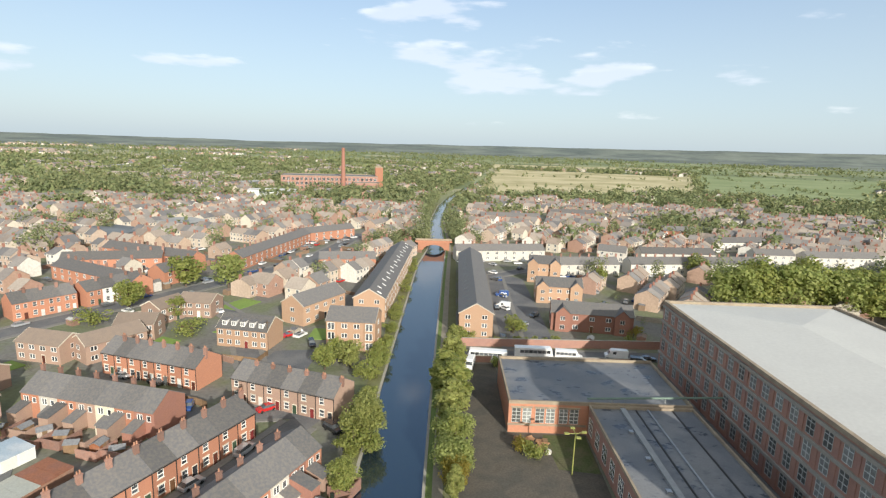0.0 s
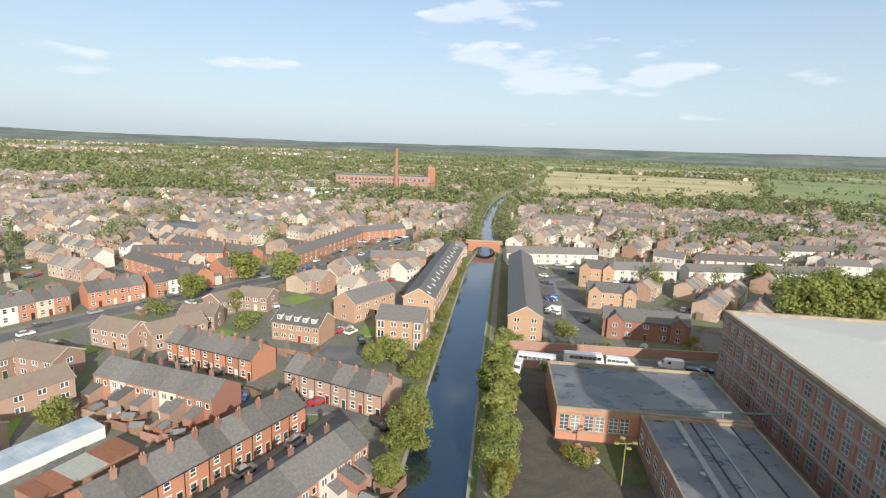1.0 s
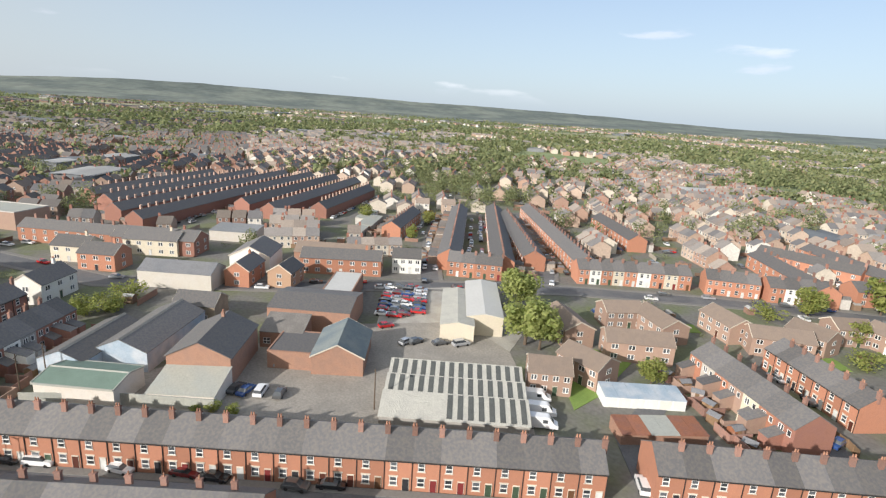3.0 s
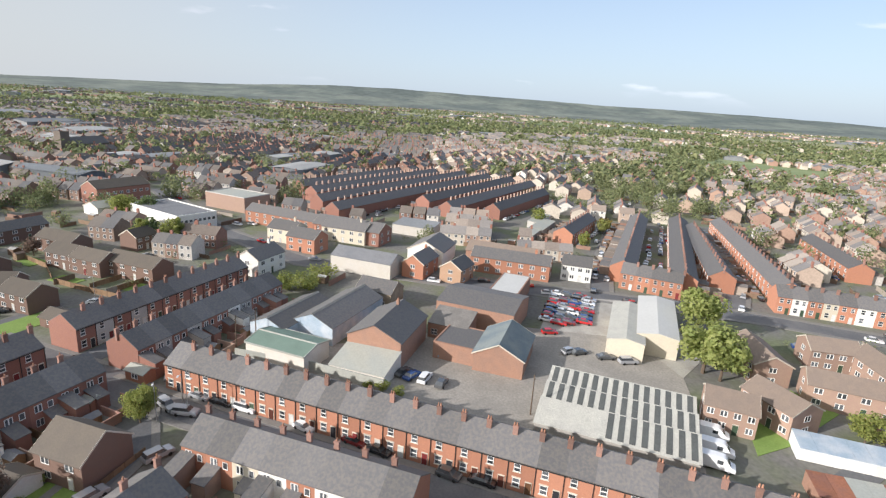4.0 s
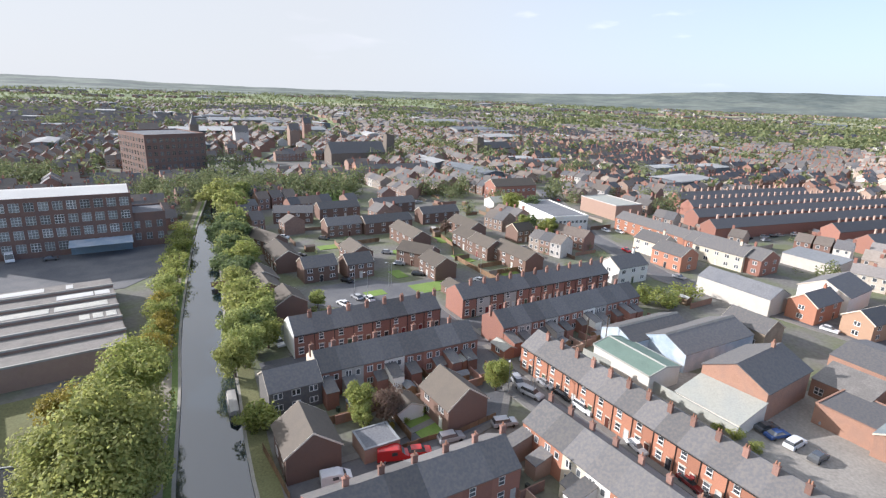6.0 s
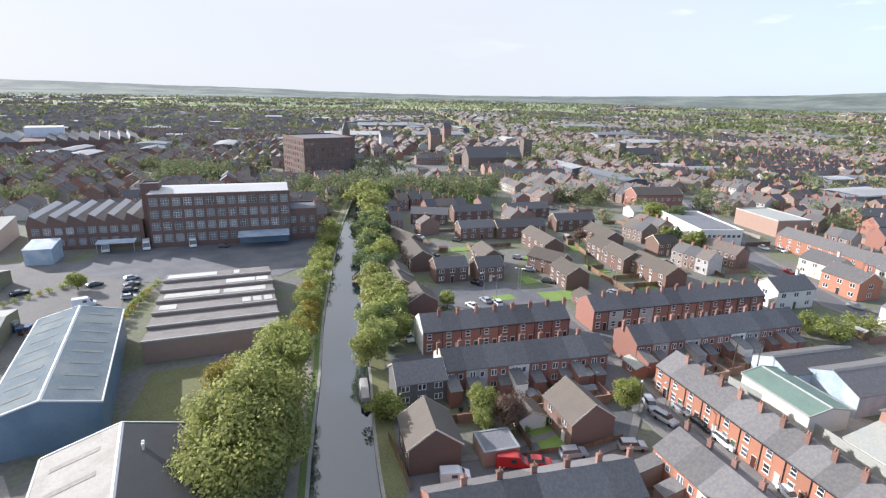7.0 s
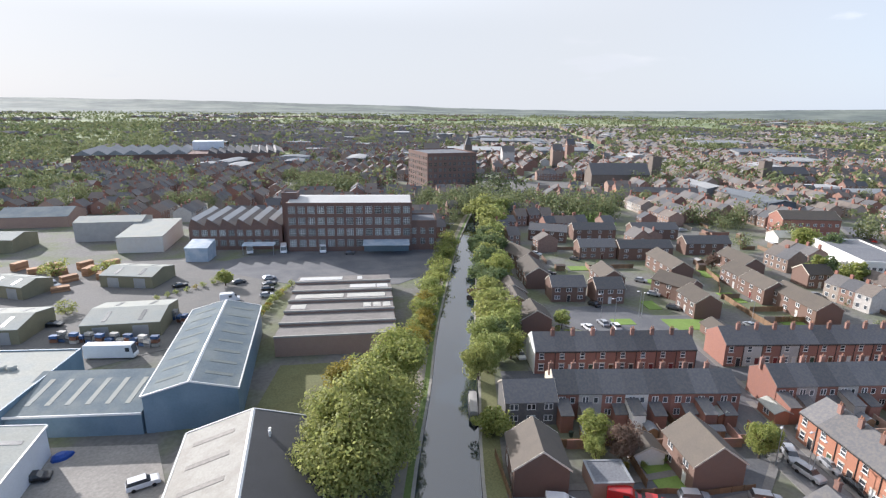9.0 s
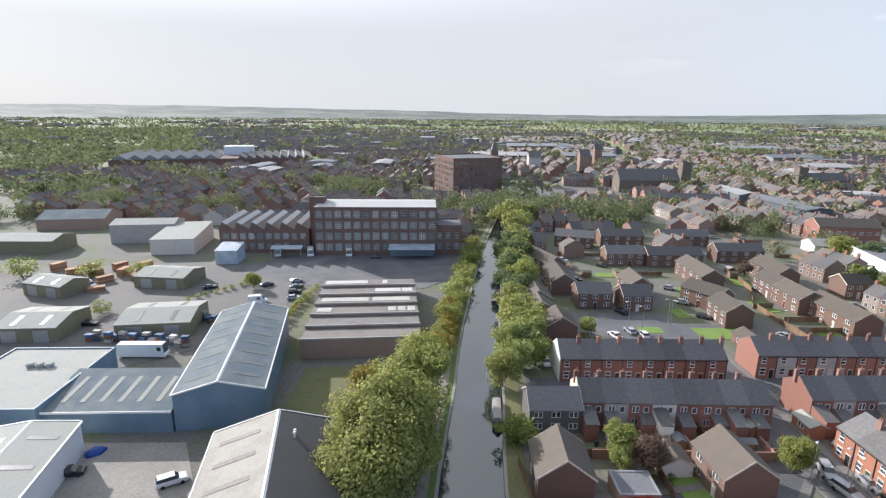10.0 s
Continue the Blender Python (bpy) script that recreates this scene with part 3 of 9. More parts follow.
def terrace(x0, y0, x1, y1, n, W=8.4, eaves=5.4, rise=2.6, wall=None, roof=None, stack=1.6, back_windows=True, rear=False, label="", fine=True, stack_y=-0.9, others=(), sills=True, skin=None, skin_end=None, seen="front"):
    """A row of n houses along the ridge from one end to the other; the fronts look to the right of that way."""
    wall, roof = wall or BRICK_RED, roof or SLATE
    L = math.hypot(x1 - x0, y1 - y0)
    u, ang = L / n, math.degrees(math.atan2(y1 - y0, x1 - x0))
    label = label or "red brick terraced house with a slate roof"
    TAKEN.extend((x0 + (x1 - x0) * k / 12, y0 + (y1 - y0) * k / 12, 9) for k in range(13))
    protos = {}
    for k in range(n):
        w = dict(others).get(k, wall)
        c = ((k + 0.5) / n)
        m = pose(x0 + (x1 - x0) * c, y0 + (y1 - y0) * c, 0, 0, 0, ang)
        key = (w.name, k * 5 % 3 if rear else 0)
        if key in protos:
            copy_thing(protos[key], m)
            continue
        lab = label if w is wall else label.replace("red brick", w.name.replace("_", " ").replace("white render", "white rendered").replace("grey render", "grey rendered").replace("cream render", "cream rendered"))
        h = thing("terraced_house", lab, "house", 0, 0, 0, 0, "terraced houses in the street")
        h.matrix_basis = m
        protos[key] = h
        part("wall", gable_walls(u, W, eaves, rise, w), None, h)
        part("roof", gable_roof(u, W, eaves, rise, roof), None, h)
        if stack:
            chimney(h, u / 2 - 0.05, stack_y, eaves + rise * (1 - abs(stack_y) / (W / 2)), stack, pots=(2 if seen == "front" else 1) if fine else 0, m=BRICK_STACK)
        s = LINTEL if sills and fine else None
        show = fine and seen == "front"
        s = s if show else None
        door(h, "front", u, W, u * 0.27, framed=show)
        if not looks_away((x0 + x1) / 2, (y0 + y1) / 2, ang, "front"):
            window(h, "front", u, W, -u * 0.18, 0.85, 1.15, 1.5, 1, 2, s, panes=show)
            window(h, "front", u, W, -u * 0.18, 3.5, 1.05, 1.4, 1, 2, s, panes=show)
            if not fine:
                window(h, "front", u, W, u * 0.27, 3.5, 0.9, 1.3, 1, 2)
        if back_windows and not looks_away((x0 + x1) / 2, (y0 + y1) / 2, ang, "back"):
            window(h, "back", u, W, -u * 0.2, 3.4, 1.2, 1.35, 2, 1, bar=0.15)
            window(h, "back", u, W, u * 0.24, 3.4, 0.9, 1.2, 1, 1, bar=0.15)
            if fine:
                window(h, "back", u, W, -u * 0.2, 0.9, 1.2, 1.3, 2, 1)
        if show:
            bm = bmesh.new()
            box(bm, u / 2 - 0.12, u / 2 - 0.02, -W / 2 - 0.12, -W / 2, 0, eaves - 0.15)
            part("downpipe", bm, PIPE, h)
            bm = bmesh.new()
            box(bm, -u / 2, u / 2, -W / 2 - 0.36, -W / 2 - 0.24, eaves - 0.32, eaves - 0.18)
            part("gutter", bm, PIPE, h)
        if rear:
            outrigger(h, u, W, (1, -1, 1)[key[1]], w, roof, (3.2, 2.2, 4.2)[key[1]], (2.6, 2.3, 3.4)[key[1]])
    # rendered gable ends
    for m, k, s in ((skin, 0, -1), (skin_end, n - 1, 1)):
        if m:
            c = (k + 0.5) / n
            cap = thing("gable_wall", "%s end gable of a terraced row" % m.name.replace("_", " "), "gable wall", x0 + (x1 - x0) * c, y0 + (y1 - y0) * c, ang)
            bm = bmesh.new()
            a = s * u / 2
            prism(bm, [(-W / 2 - 0.05, -0.2), (W / 2 + 0.05, -0.2), (W / 2 + 0.05, eaves), (0, eaves + rise + 0.25), (-W / 2 - 0.05, eaves)], min(a, a + s * 0.12), max(a, a + s * 0.12))
            part("render_coat", bm, m, cap)


def row_block(x0, y0, x1, y1, n, W=8.4, eaves=5.4, rise=2.6, wall=None, roof=None, stack=1.7, label="", windows=True, stack_mat=None):
    """A whole far row as one thing: walls, roof, and a chimney and a window for each house."""
    wall, roof = wall or BRICK_RED, roof or SLATE
    L, ang = math.hypot(x1 - x0, y1 - y0), math.degrees(math.atan2(y1 - y0, x1 - x0))
    TAKEN.extend((x0 + (x1 - x0) * k / 24, y0 + (y1 - y0) * k / 24, 8) for k in range(25))
    ROWS.append((x0, y0, x1, y1, n, W))
    h = thing("terrace_row", label or "long red brick terraced row with slate roof", "terraced row", (x0 + x1) / 2, (y0 + y1) / 2, ang, 0, "far terraced rows")
    part("wall", gable_walls(L, W, eaves, rise, wall), None, h)
    part("roof", gable_roof(L, W, eaves, rise, roof), None, h)
    for k in range(n):
        u = ((k + 0.5) / n - 0.5) * L
        chimney(h, u + L / n * 0.45, 0, eaves + rise - 0.1, stack, 1.0 if stack_mat else 0.85, 0.6 if stack_mat else 0.5, pots=0, m=stack_mat or BRICK_STACK)
        if windows:
            window(h, "front", L, W, u, 3.4, 1.3, 1.4, 2, 1, bar=0.14)
            window(h, "front", L, W, u, 0.9, 1.4, 1.5, 2, 1, bar=0.14)
    return h


def house(name, label, x, y, ang, L, W, eaves=5.0, rise=2.3, wall=None, roof=None, stack=0.0, storeys=2, fronts=3, backs=3, ends=0, verge=True, category="house", group="", hip=False, over=0.35, doors=True, porch=False, wmat=None):
    """A detached or short-row house with a pitched roof; the front looks to local -y."""
    wall, roof = wall or BRICK_BROWN, roof or TILE
    h = thing(name, label, category, x, y, ang, 0, group)
    TAKEN.extend((x + L * k / 10 * math.cos(radians(ang)), y + L * k / 10 * math.sin(radians(ang)), W * 0.6 + 2) for k in range(-5, 6))
    if hip:
        bm = bmesh.new()
        box(bm, -L / 2, L / 2, -W / 2, W / 2, -0.3, eaves)
        part("wall", bm, wall, h)
        part("roof", hip_roof(L, W, eaves, rise, roof), None, h)
    else:
        part("wall", gable_walls(L, W, eaves, rise, wall), None, h)
        part("roof", gable_roof(L, W, eaves, rise, roof, over, 0.15), None, h)
        if verge:
            for s in (-1, 1):
                bm = bmesh.new()
                k = rise / (W / 2)
                for q in (-1, 1):
                    y1, z1 = q * (W / 2 + over), eaves - k * over
                    prism(bm, [(0, eaves + rise - 0.12), (y1, z1 - 0.12), (y1, z1 + 0.2), (0, eaves + rise + 0.2)], s * (L / 2 + 0.15), s * (L / 2 + 0.19))
                part("bargeboard", bm, LINTEL, h)
    sh = (eaves - 0.2) / storeys
    for which, n, span in (("front", fronts, L), ("back", backs, L), ("left", ends, W), ("right", ends, W)):
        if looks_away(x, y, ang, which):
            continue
        for f in range(storeys):
            for k in range(n):
                u = ((k + 0.5) / n - 0.5) * span
                if f == 0 and which == "front" and doors and k == n // 2:
                    door(h, which, L, W, u)
                    continue
                window(h, which, L, W, u, f * sh + 0.85, min(1.6, span / n * 0.55), min(1.35, sh * 0.52), 2, 1, None, wmat, bar=0.15)
    if porch:
        bm = bmesh.new()
        prism(bm, [(-W / 2 - 1.3, 2.3), (-W / 2, 2.9), (-W / 2, 3.02), (-W / 2 - 1.3, 2.42)], -1.6, 1.6)
        part("porch_roof", bm, roof, h)
    if stack:
        chimney(h, L * 0.3, 0, eaves + rise, stack, 0.8, 0.6, 2, wall)
    return h


def sheet_shed(name, label, x, y, ang, L, W, eaves, rise, wall, roof, lights=0, light_mat=None, flash=None, door_n=0, roof2=None, lit=(-1, 1), ridge=None):
    """A portal-frame shed: clad walls, sloping sheets, rooflights in strips, flashings along ridge and eaves."""
    s = thing(name, label, "warehouse", x, y, ang)
    TAKEN.extend((x + L * k / 10 * math.cos(radians(ang)), y + L * k / 10 * math.sin(radians(ang)), W * 0.6 + 2) for k in range(-5, 6))
    part("wall", gable_walls(L, W, eaves, rise, wall), None, s)
    k = rise / (W / 2)
    for q, rm in ((-1, roof), (1, roof2 or roof)):
        bm = bmesh.new()
        y1 = q * (W / 2 + 0.12)
        prism(bm, [(0, eaves + rise), (y1, eaves - 0.12 * k), (y1, eaves - 0.12 * k + 0.12), (0, eaves + rise + 0.12)], -L / 2 - 0.1, L / 2 + 0.1)
        part("roof_slope", bm, rm, s)
    for q in lit:
        for j in range(lights):
            c = ((j + 0.5) / lights - 0.5) * L * 0.92
            bm = bmesh.new()
            y0, y1 = q * W * 0.12, q * W * 0.42
            prism(bm, [(y0, eaves + rise - k * abs(y0) + 0.13), (y1, eaves + rise - k * abs(y1) + 0.13), (y1, eaves + rise - k * abs(y1) + 0.17), (y0, eaves + rise - k * abs(y0) + 0.17)], c - 0.5, c + 0.5)
            part("rooflight", bm, light_mat or SKYLIGHT, s)
    if ridge:
        bm = bmesh.new()
        prism(bm, [(-0.45, eaves + rise + 0.13 - 0.45 * k), (0, eaves + rise + 0.16), (0.45, eaves + rise + 0.13 - 0.45 * k), (0, eaves + rise + 0.26)], -L / 2 - 0.12, L / 2 + 0.12)
        part("ridge_capping", bm, ridge, s)
    if flash:
        bm = bmesh.new()
        prism(bm, [(-0.3, eaves + rise + 0.13 - 0.3 * k), (0, eaves + rise + 0.16), (0.3, eaves + rise + 0.13 - 0.3 * k), (0, eaves + rise + 0.24)], -L / 2 - 0.12, L / 2 + 0.12)
        part("ridge_flashing", bm, flash, s)
        for q in (-1, 1):
            bm = bmesh.new()
            y0 = q * (W / 2 + 0.12)
            box(bm, -L / 2 - 0.12, L / 2 + 0.12, min(y0, y0 + q * 0.25), max(y0, y0 + q * 0.25), eaves - 0.2, eaves + 0.14)
            part("gutter", bm, flash, s)
            bm = bmesh.new()
            for g in (-1, 1):
                y1 = g * (W / 2 + 0.2)
                prism(bm, [(0, eaves + rise - 0.1), (y1, eaves - 0.1), (y1, eaves + 0.2), (0, eaves + rise + 0.2)], q * (L / 2 + 0.1), q * (L / 2 + 0.28))
            part("verge_flashing", bm, flash, s)
    for j in range(door_n):
        bm = bmesh.new()
        u = ((j + 0.5) / door_n - 0.5) * L
        box(bm, u - 1.8, u + 1.8, -W / 2 - 0.06, -W / 2 + 0.02, 0, min(3.8, eaves - 0.6))
        part("roller_door", bm, STEEL, s)
    return s


def flat_block(name, label, x, y, ang, L, W, h, wall, roof, category="building", para=0.5, cap=None):
    b = thing(name, label, category, x, y, ang)
    TAKEN.extend((x + L * k / 10 * math.cos(radians(ang)), y + L * k / 10 * math.sin(radians(ang)), W * 0.6 + 2) for k in range(-5, 6))
    bm = bmesh.new()
    box(bm, -L / 2, L / 2, -W / 2, W / 2, -0.3, h)
    part("wall", bm, wall, b)
    bm = bmesh.new()
    box(bm, -L / 2 + 0.35, L / 2 - 0.35, -W / 2 + 0.35, W / 2 - 0.35, h, h + 0.06)
    part("roof", bm, roof, b)
    if para:
        for x0, x1, y0, y1 in ((-L / 2 - 0.05, L / 2 + 0.05, -W / 2 - 0.05, -W / 2 + 0.33), (-L / 2 - 0.05, L / 2 + 0.05, W / 2 - 0.33, W / 2 + 0.05), (-L / 2 - 0.05, -L / 2 + 0.33, -W / 2 + 0.33, W / 2 - 0.33), (L / 2 - 0.33, L / 2 + 0.05, -W / 2 + 0.33, W / 2 - 0.33)):
            bm = bmesh.new()
            box(bm, x0, x1, y0, y1, h, h + para)
            part("parapet", bm, cap or wall, b)
    return b


def lean_shed(name, label, x, y, ang, L, W, low, high, wall, roof, windows=0):
    """A shed with one sloping roof, low at its front (local -y)."""
    s = thing(name, label, "works", x, y, ang)
    TAKEN.append((x, y, L * 0.6))
    bm = bmesh.new()
    prism(bm, [(-W / 2, -0.2), (W / 2, -0.2), (W / 2, high), (-W / 2, low)], -L / 2, L / 2)
    part("wall", bm, wall, s)
    bm = bmesh.new()
    prism(bm, [(-W / 2 - 0.2, low - 0.02), (W / 2, high + 0.02), (W / 2, high + 0.16), (-W / 2 - 0.2, low + 0.12)], -L / 2 - 0.15, L / 2 + 0.15)
    part("roof", bm, roof, s)
    for k in range(windows):
        window(s, "front", L, W, ((k + 0.5) / windows - 0.5) * L, 1.0, 1.6, 1.5, 2, 2)
    return s


def lock_ups(label, x, y, ang, n, unit, W, h, wall, roof, doors, patch=None):
    """A row of lock-up garages with one low sloping roof; the doors look to local -y."""
    L = n * unit
    s = thing("garage_block", label, "garages", x, y, ang)
    TAKEN.append((x, y, L * 0.6))
    bm = bmesh.new()
    prism(bm, [(-W / 2, -0.2), (W / 2, -0.2), (W / 2, h + 0.35), (-W / 2, h)], -L / 2, L / 2)
    part("wall", bm, wall, s)
    for k in range(n):
        u = (k - (n - 1) / 2) * unit
        bm = bmesh.new()
        prism(bm, [(-W / 2 - 0.25, h), (W / 2 + 0.1, h + 0.38), (W / 2 + 0.1, h + 0.48), (-W / 2 - 0.25, h + 0.1)], u - unit / 2 + 0.02, u + unit / 2 - 0.02)
        part("roof_sheet", bm, patch if patch and k in (2, 3) else roof, s)
        if doors:
            bm = bmesh.new()
            box(bm, u - unit / 2 + 0.2, u + unit / 2 - 0.2, -W / 2 - 0.05, -W / 2 + 0.02, 0.02, h - 0.22)
            part("garage_door", bm, doors, s)
    return s


# ---- trees ----
def cards(rng, centres, radii, n, size, flatten=0.8):
    """Corner points of n small leaf sprays scattered through clumps."""
    k = rng.integers(0, len(centres), n)
    d = rng.normal(size=(n, 3))
    d /= np.linalg.norm(d, axis=1)[:, None]
    r = radii[k][:, None] * rng.uniform(0.55, 1.05, (n, 1))
    c = centres[k] + d * r * np.array([1, 1, flatten])
    nrm = d + rng.normal(size=(n, 3)) * 0.55 + np.array([0, 0, 0.35])
    nrm /= np.linalg.norm(nrm, axis=1)[:, None]
    a = np.cross(nrm, rng.normal(size=(n, 3)))
    a /= np.linalg.norm(a, axis=1)[:, None]
    b = np.cross(nrm, a)
    s = size * rng.uniform(0.6, 1.3, (n, 1))
    return np.stack([c - a * s, c - b * s * 0.6, c + a * s, c + b * s * 0.6], 1).reshape(-1, 3)


def quads_mesh(name, pts, m, mi=None):
    n = len(pts) // 4
    me = bpy.data.meshes.new(name)
    me.vertices.add(4 * n)
    me.vertices.foreach_set("co", pts.astype(np.float32).ravel())
    me.loops.add(4 * n)
    me.loops.foreach_set("vertex_index", np.arange(4 * n, dtype=np.int32))
    me.polygons.add(n)
    me.polygons.foreach_set("loop_start", np.arange(0, 4 * n, 4, dtype=np.int32))
    for q in (m if isinstance(m, (list, tuple)) else [m]):
        me.materials.append(q)
    if mi is not None:
        me.polygons.foreach_set("material_index", mi.astype(np.int32))
    me.update(calc_edges=True)
    me.shade_flat()
    return me


def limb(bm, a, b, r0, r1, n=6):
    a, b = Vector(a), Vector(b)
    q = (b - a).to_track_quat("Z", "Y")
    lo = [bm.verts.new(a + q @ Vector((r0 * math.cos(6.2832 * k / n), r0 * math.sin(6.2832 * k / n), 0))) for k in range(n)]
    hi = [bm.verts.new(b + q @ Vector((r1 * math.cos(6.2832 * k / n), r1 * math.sin(6.2832 * k / n), 0))) for k in range(n)]
    for k in range(n):
        bm.faces.new((lo[k], lo[(k + 1) % n], hi[(k + 1) % n], hi[k]))


def tree_meshes(shape, leaf, seed, n):
    """Trunk with limbs and a crown of sprays, one metre unit high so that it can be scaled."""
    rng = np.random.default_rng(seed)
    wide, low, top = {"round": (0.42, 0.16, 1.0), "tall": (0.24, 0.10, 1.0), "bush": (0.58, 0.0, 0.95), "willow": (0.46, 0.06, 0.97)}[shape]
    m = {"round": 26, "tall": 22, "bush": 18, "willow": 26}[shape]
    cs, rs = [], []
    while len(cs) < m:
        p = rng.uniform(-1, 1, 3)
        if np.linalg.norm(p) > 1 or np.linalg.norm(p) < 0.25:
            continue
        t = (p[2] + 1) / 2
        taper = {"round": 1.0, "tall": 1.05 - 0.5 * t, "bush": 1.0, "willow": 1.1 - 0.25 * t}[shape]
        cs.append((p[0] * wide * 0.8 * taper, p[1] * wide * 0.8 * taper, low + (top - low) * (0.12 + 0.76 * t)))
        rs.append(wide * rng.uniform(0.3, 0.5))
    cs, rs = np.array(cs), np.array(rs)
    crown = quads_mesh("crown", cards(rng, cs, rs, n, 0.0178 if n > 9000 else 0.03 * (3600 / max(n, 1500)) ** 0.5, 0.85), leaf)
    bm = bmesh.new()
    limb(bm, (0, 0, -0.02), (0.01, 0, low + 0.15), 0.028, 0.018)
    limb(bm, (0.01, 0, low + 0.13), (0.0, 0.01, 0.8), 0.018, 0.006)
    for k in rng.choice(len(cs), 8, replace=False):
        limb(bm, (0.005, 0, low + 0.1 + 0.2 * rng.random()), tuple(cs[k]), 0.011, 0.004, 5)
    return mesh("trunk", bm, BARK), crown


KINDS = {"round": (0, "round", 0), "willow": (1, "willow", 1), "bright": (2, "round", 2), "autumn": (3, "round", 3), "dark": (4, "round", 4), "tall": (0, "tall", 5), "copper": (5, "round", 6), "bush": (0, "bush", 7), "hedge": (2, "bush", 8), "rust": (3, "bush", 9), "poplar": (1, "tall", 10)}
TREE_LABELS = {"round": "broadleaf tree with a dense green crown", "willow": "grey-green willow with a wide drooping crown", "bright": "broadleaf tree with a bright yellow-green crown", "autumn": "small tree with yellow autumn leaves", "dark": "dark green broadleaf tree with dense leaves", "tall": "slender upright green tree", "copper": "tree with a copper-brown crown", "bush": "rounded green bush with dense leaves", "hedge": "bright green clipped garden bush", "rust": "orange-brown autumn bush by the canal", "poplar": "slender grey-green canal-side tree"}
tree_rng = random.Random(5)
FAR_TREES = []


def tree(kind, x, y, h, wide=1.0, z=0.0, big=False):
    leaf, shape, seed = KINDS[kind]
    if math.hypot(x, y) > 270:
        FAR_TREES.append((x, y, h))
        return None
    v = tree_rng.randrange(2)
    d = math.hypot(x, y)
    n = 13000 if big else (1200 if d < 160 else 600) if shape == "bush" else 4600 if d < 115 else 2200 if d < 200 else 3000 if h > 16 else 1100
    tm, cm = cached(("tree", kind, v, n), lambda: tree_meshes(shape, LEAF[leaf], seed * 7 + v, n))
    t = thing("bush" if shape == "bush" else "tree", TREE_LABELS[kind], "bush" if shape == "bush" else "tree", x, y)
    t.matrix_basis = pose(x, y, z, 0, 0, tree_rng.uniform(0, 360)) @ Matrix.Diagonal((h * wide, h * wide, h, 1))
    part("trunk", tm, None, t)
    part("crown", cm, None, t)
    return t


# ---- vehicles ----
CAR_COLOURS = {"silver": (0.45, 0.46, 0.48), "white": (0.78, 0.78, 0.78), "black": (0.015, 0.015, 0.018), "red": (0.45, 0.02, 0.02), "blue": (0.03, 0.07, 0.22), "grey": (0.12, 0.125, 0.13), "green": (0.04, 0.10, 0.06), "darkred": (0.16, 0.02, 0.02)}


def paint(colour):
    def make():
        m = mat("car_paint_" + colour, CAR_COLOURS[colour], 0.25, 0.06, 0.5, 3, spec=0.6, bump=0.0, metal=0.3 if colour in ("silver", "grey") else 0.0)
        m.node_tree.nodes["Principled BSDF"].inputs["Coat Weight"].default_value = 0.5
        return m
    return cached(("paint", colour), make)


def wheel_mesh():
    bm = bmesh.new()
    bmesh.ops.create_cone(bm, cap_ends=True, segments=12, radius1=0.32, radius2=0.32, depth=0.2, matrix=Matrix.Rotation(radians(90), 4, "X"))
    return mesh("wheel", bm, RUBBER)


def rim_mesh():
    bm = bmesh.new()
    bmesh.ops.create_cone(bm, cap_ends=True, segments=10, radius1=0.19, radius2=0.19, depth=0.22, matrix=Matrix.Rotation(radians(90), 4, "X"))
    return mesh("rim", bm, STEEL)


def shaped(bm, outline, half, tuck, mi=0, zt=0.8):
    """A side outline of (x, z) drawn to both sides, pulled in towards the top."""
    def y(z):
        return half - max(0.0, z - zt) * tuck
    p, q = [bm.verts.new((x, -y(z), z)) for x, z in outline], [bm.verts.new((x, y(z), z)) for x, z in outline]
    n = len(outline)
    for k in range(n):
        bm.faces.new((p[k], p[(k + 1) % n], q[(k + 1) % n], q[k])).material_index = mi
    bm.faces.new(p[::-1]).material_index = mi
    bm.faces.new(q).material_index = mi


VEHICLES = {
    # length, width, body outline, glass outline, axles, label
    "hatch": (4.1, 1.76, [(-2.05, 0.3), (2.05, 0.3), (2.05, 0.72), (1.85, 0.86), (0.95, 0.96), (-1.95, 0.98), (-2.05, 0.7)], [(0.95, 0.95), (0.3, 1.42), (-1.3, 1.45), (-1.92, 0.97)], (1.25, -1.25), "small %s hatchback car parked at the kerb"),
    "saloon": (4.5, 1.8, [(-2.25, 0.3), (2.25, 0.3), (2.25, 0.7), (2.05, 0.84), (1.0, 0.94), (-2.1, 0.98), (-2.25, 0.75)], [(0.95, 0.93), (0.3, 1.38), (-0.9, 1.4), (-1.65, 0.97)], (1.4, -1.35), "%s saloon car parked on the tarmac"),
    "estate": (4.6, 1.85, [(-2.3, 0.35), (2.3, 0.35), (2.3, 0.85), (2.05, 1.0), (1.1, 1.1), (-2.2, 1.12), (-2.3, 0.8)], [(1.05, 1.1), (0.45, 1.66), (-1.9, 1.68), (-2.2, 1.12)], (1.4, -1.35), "%s estate car parked in the street"),
}


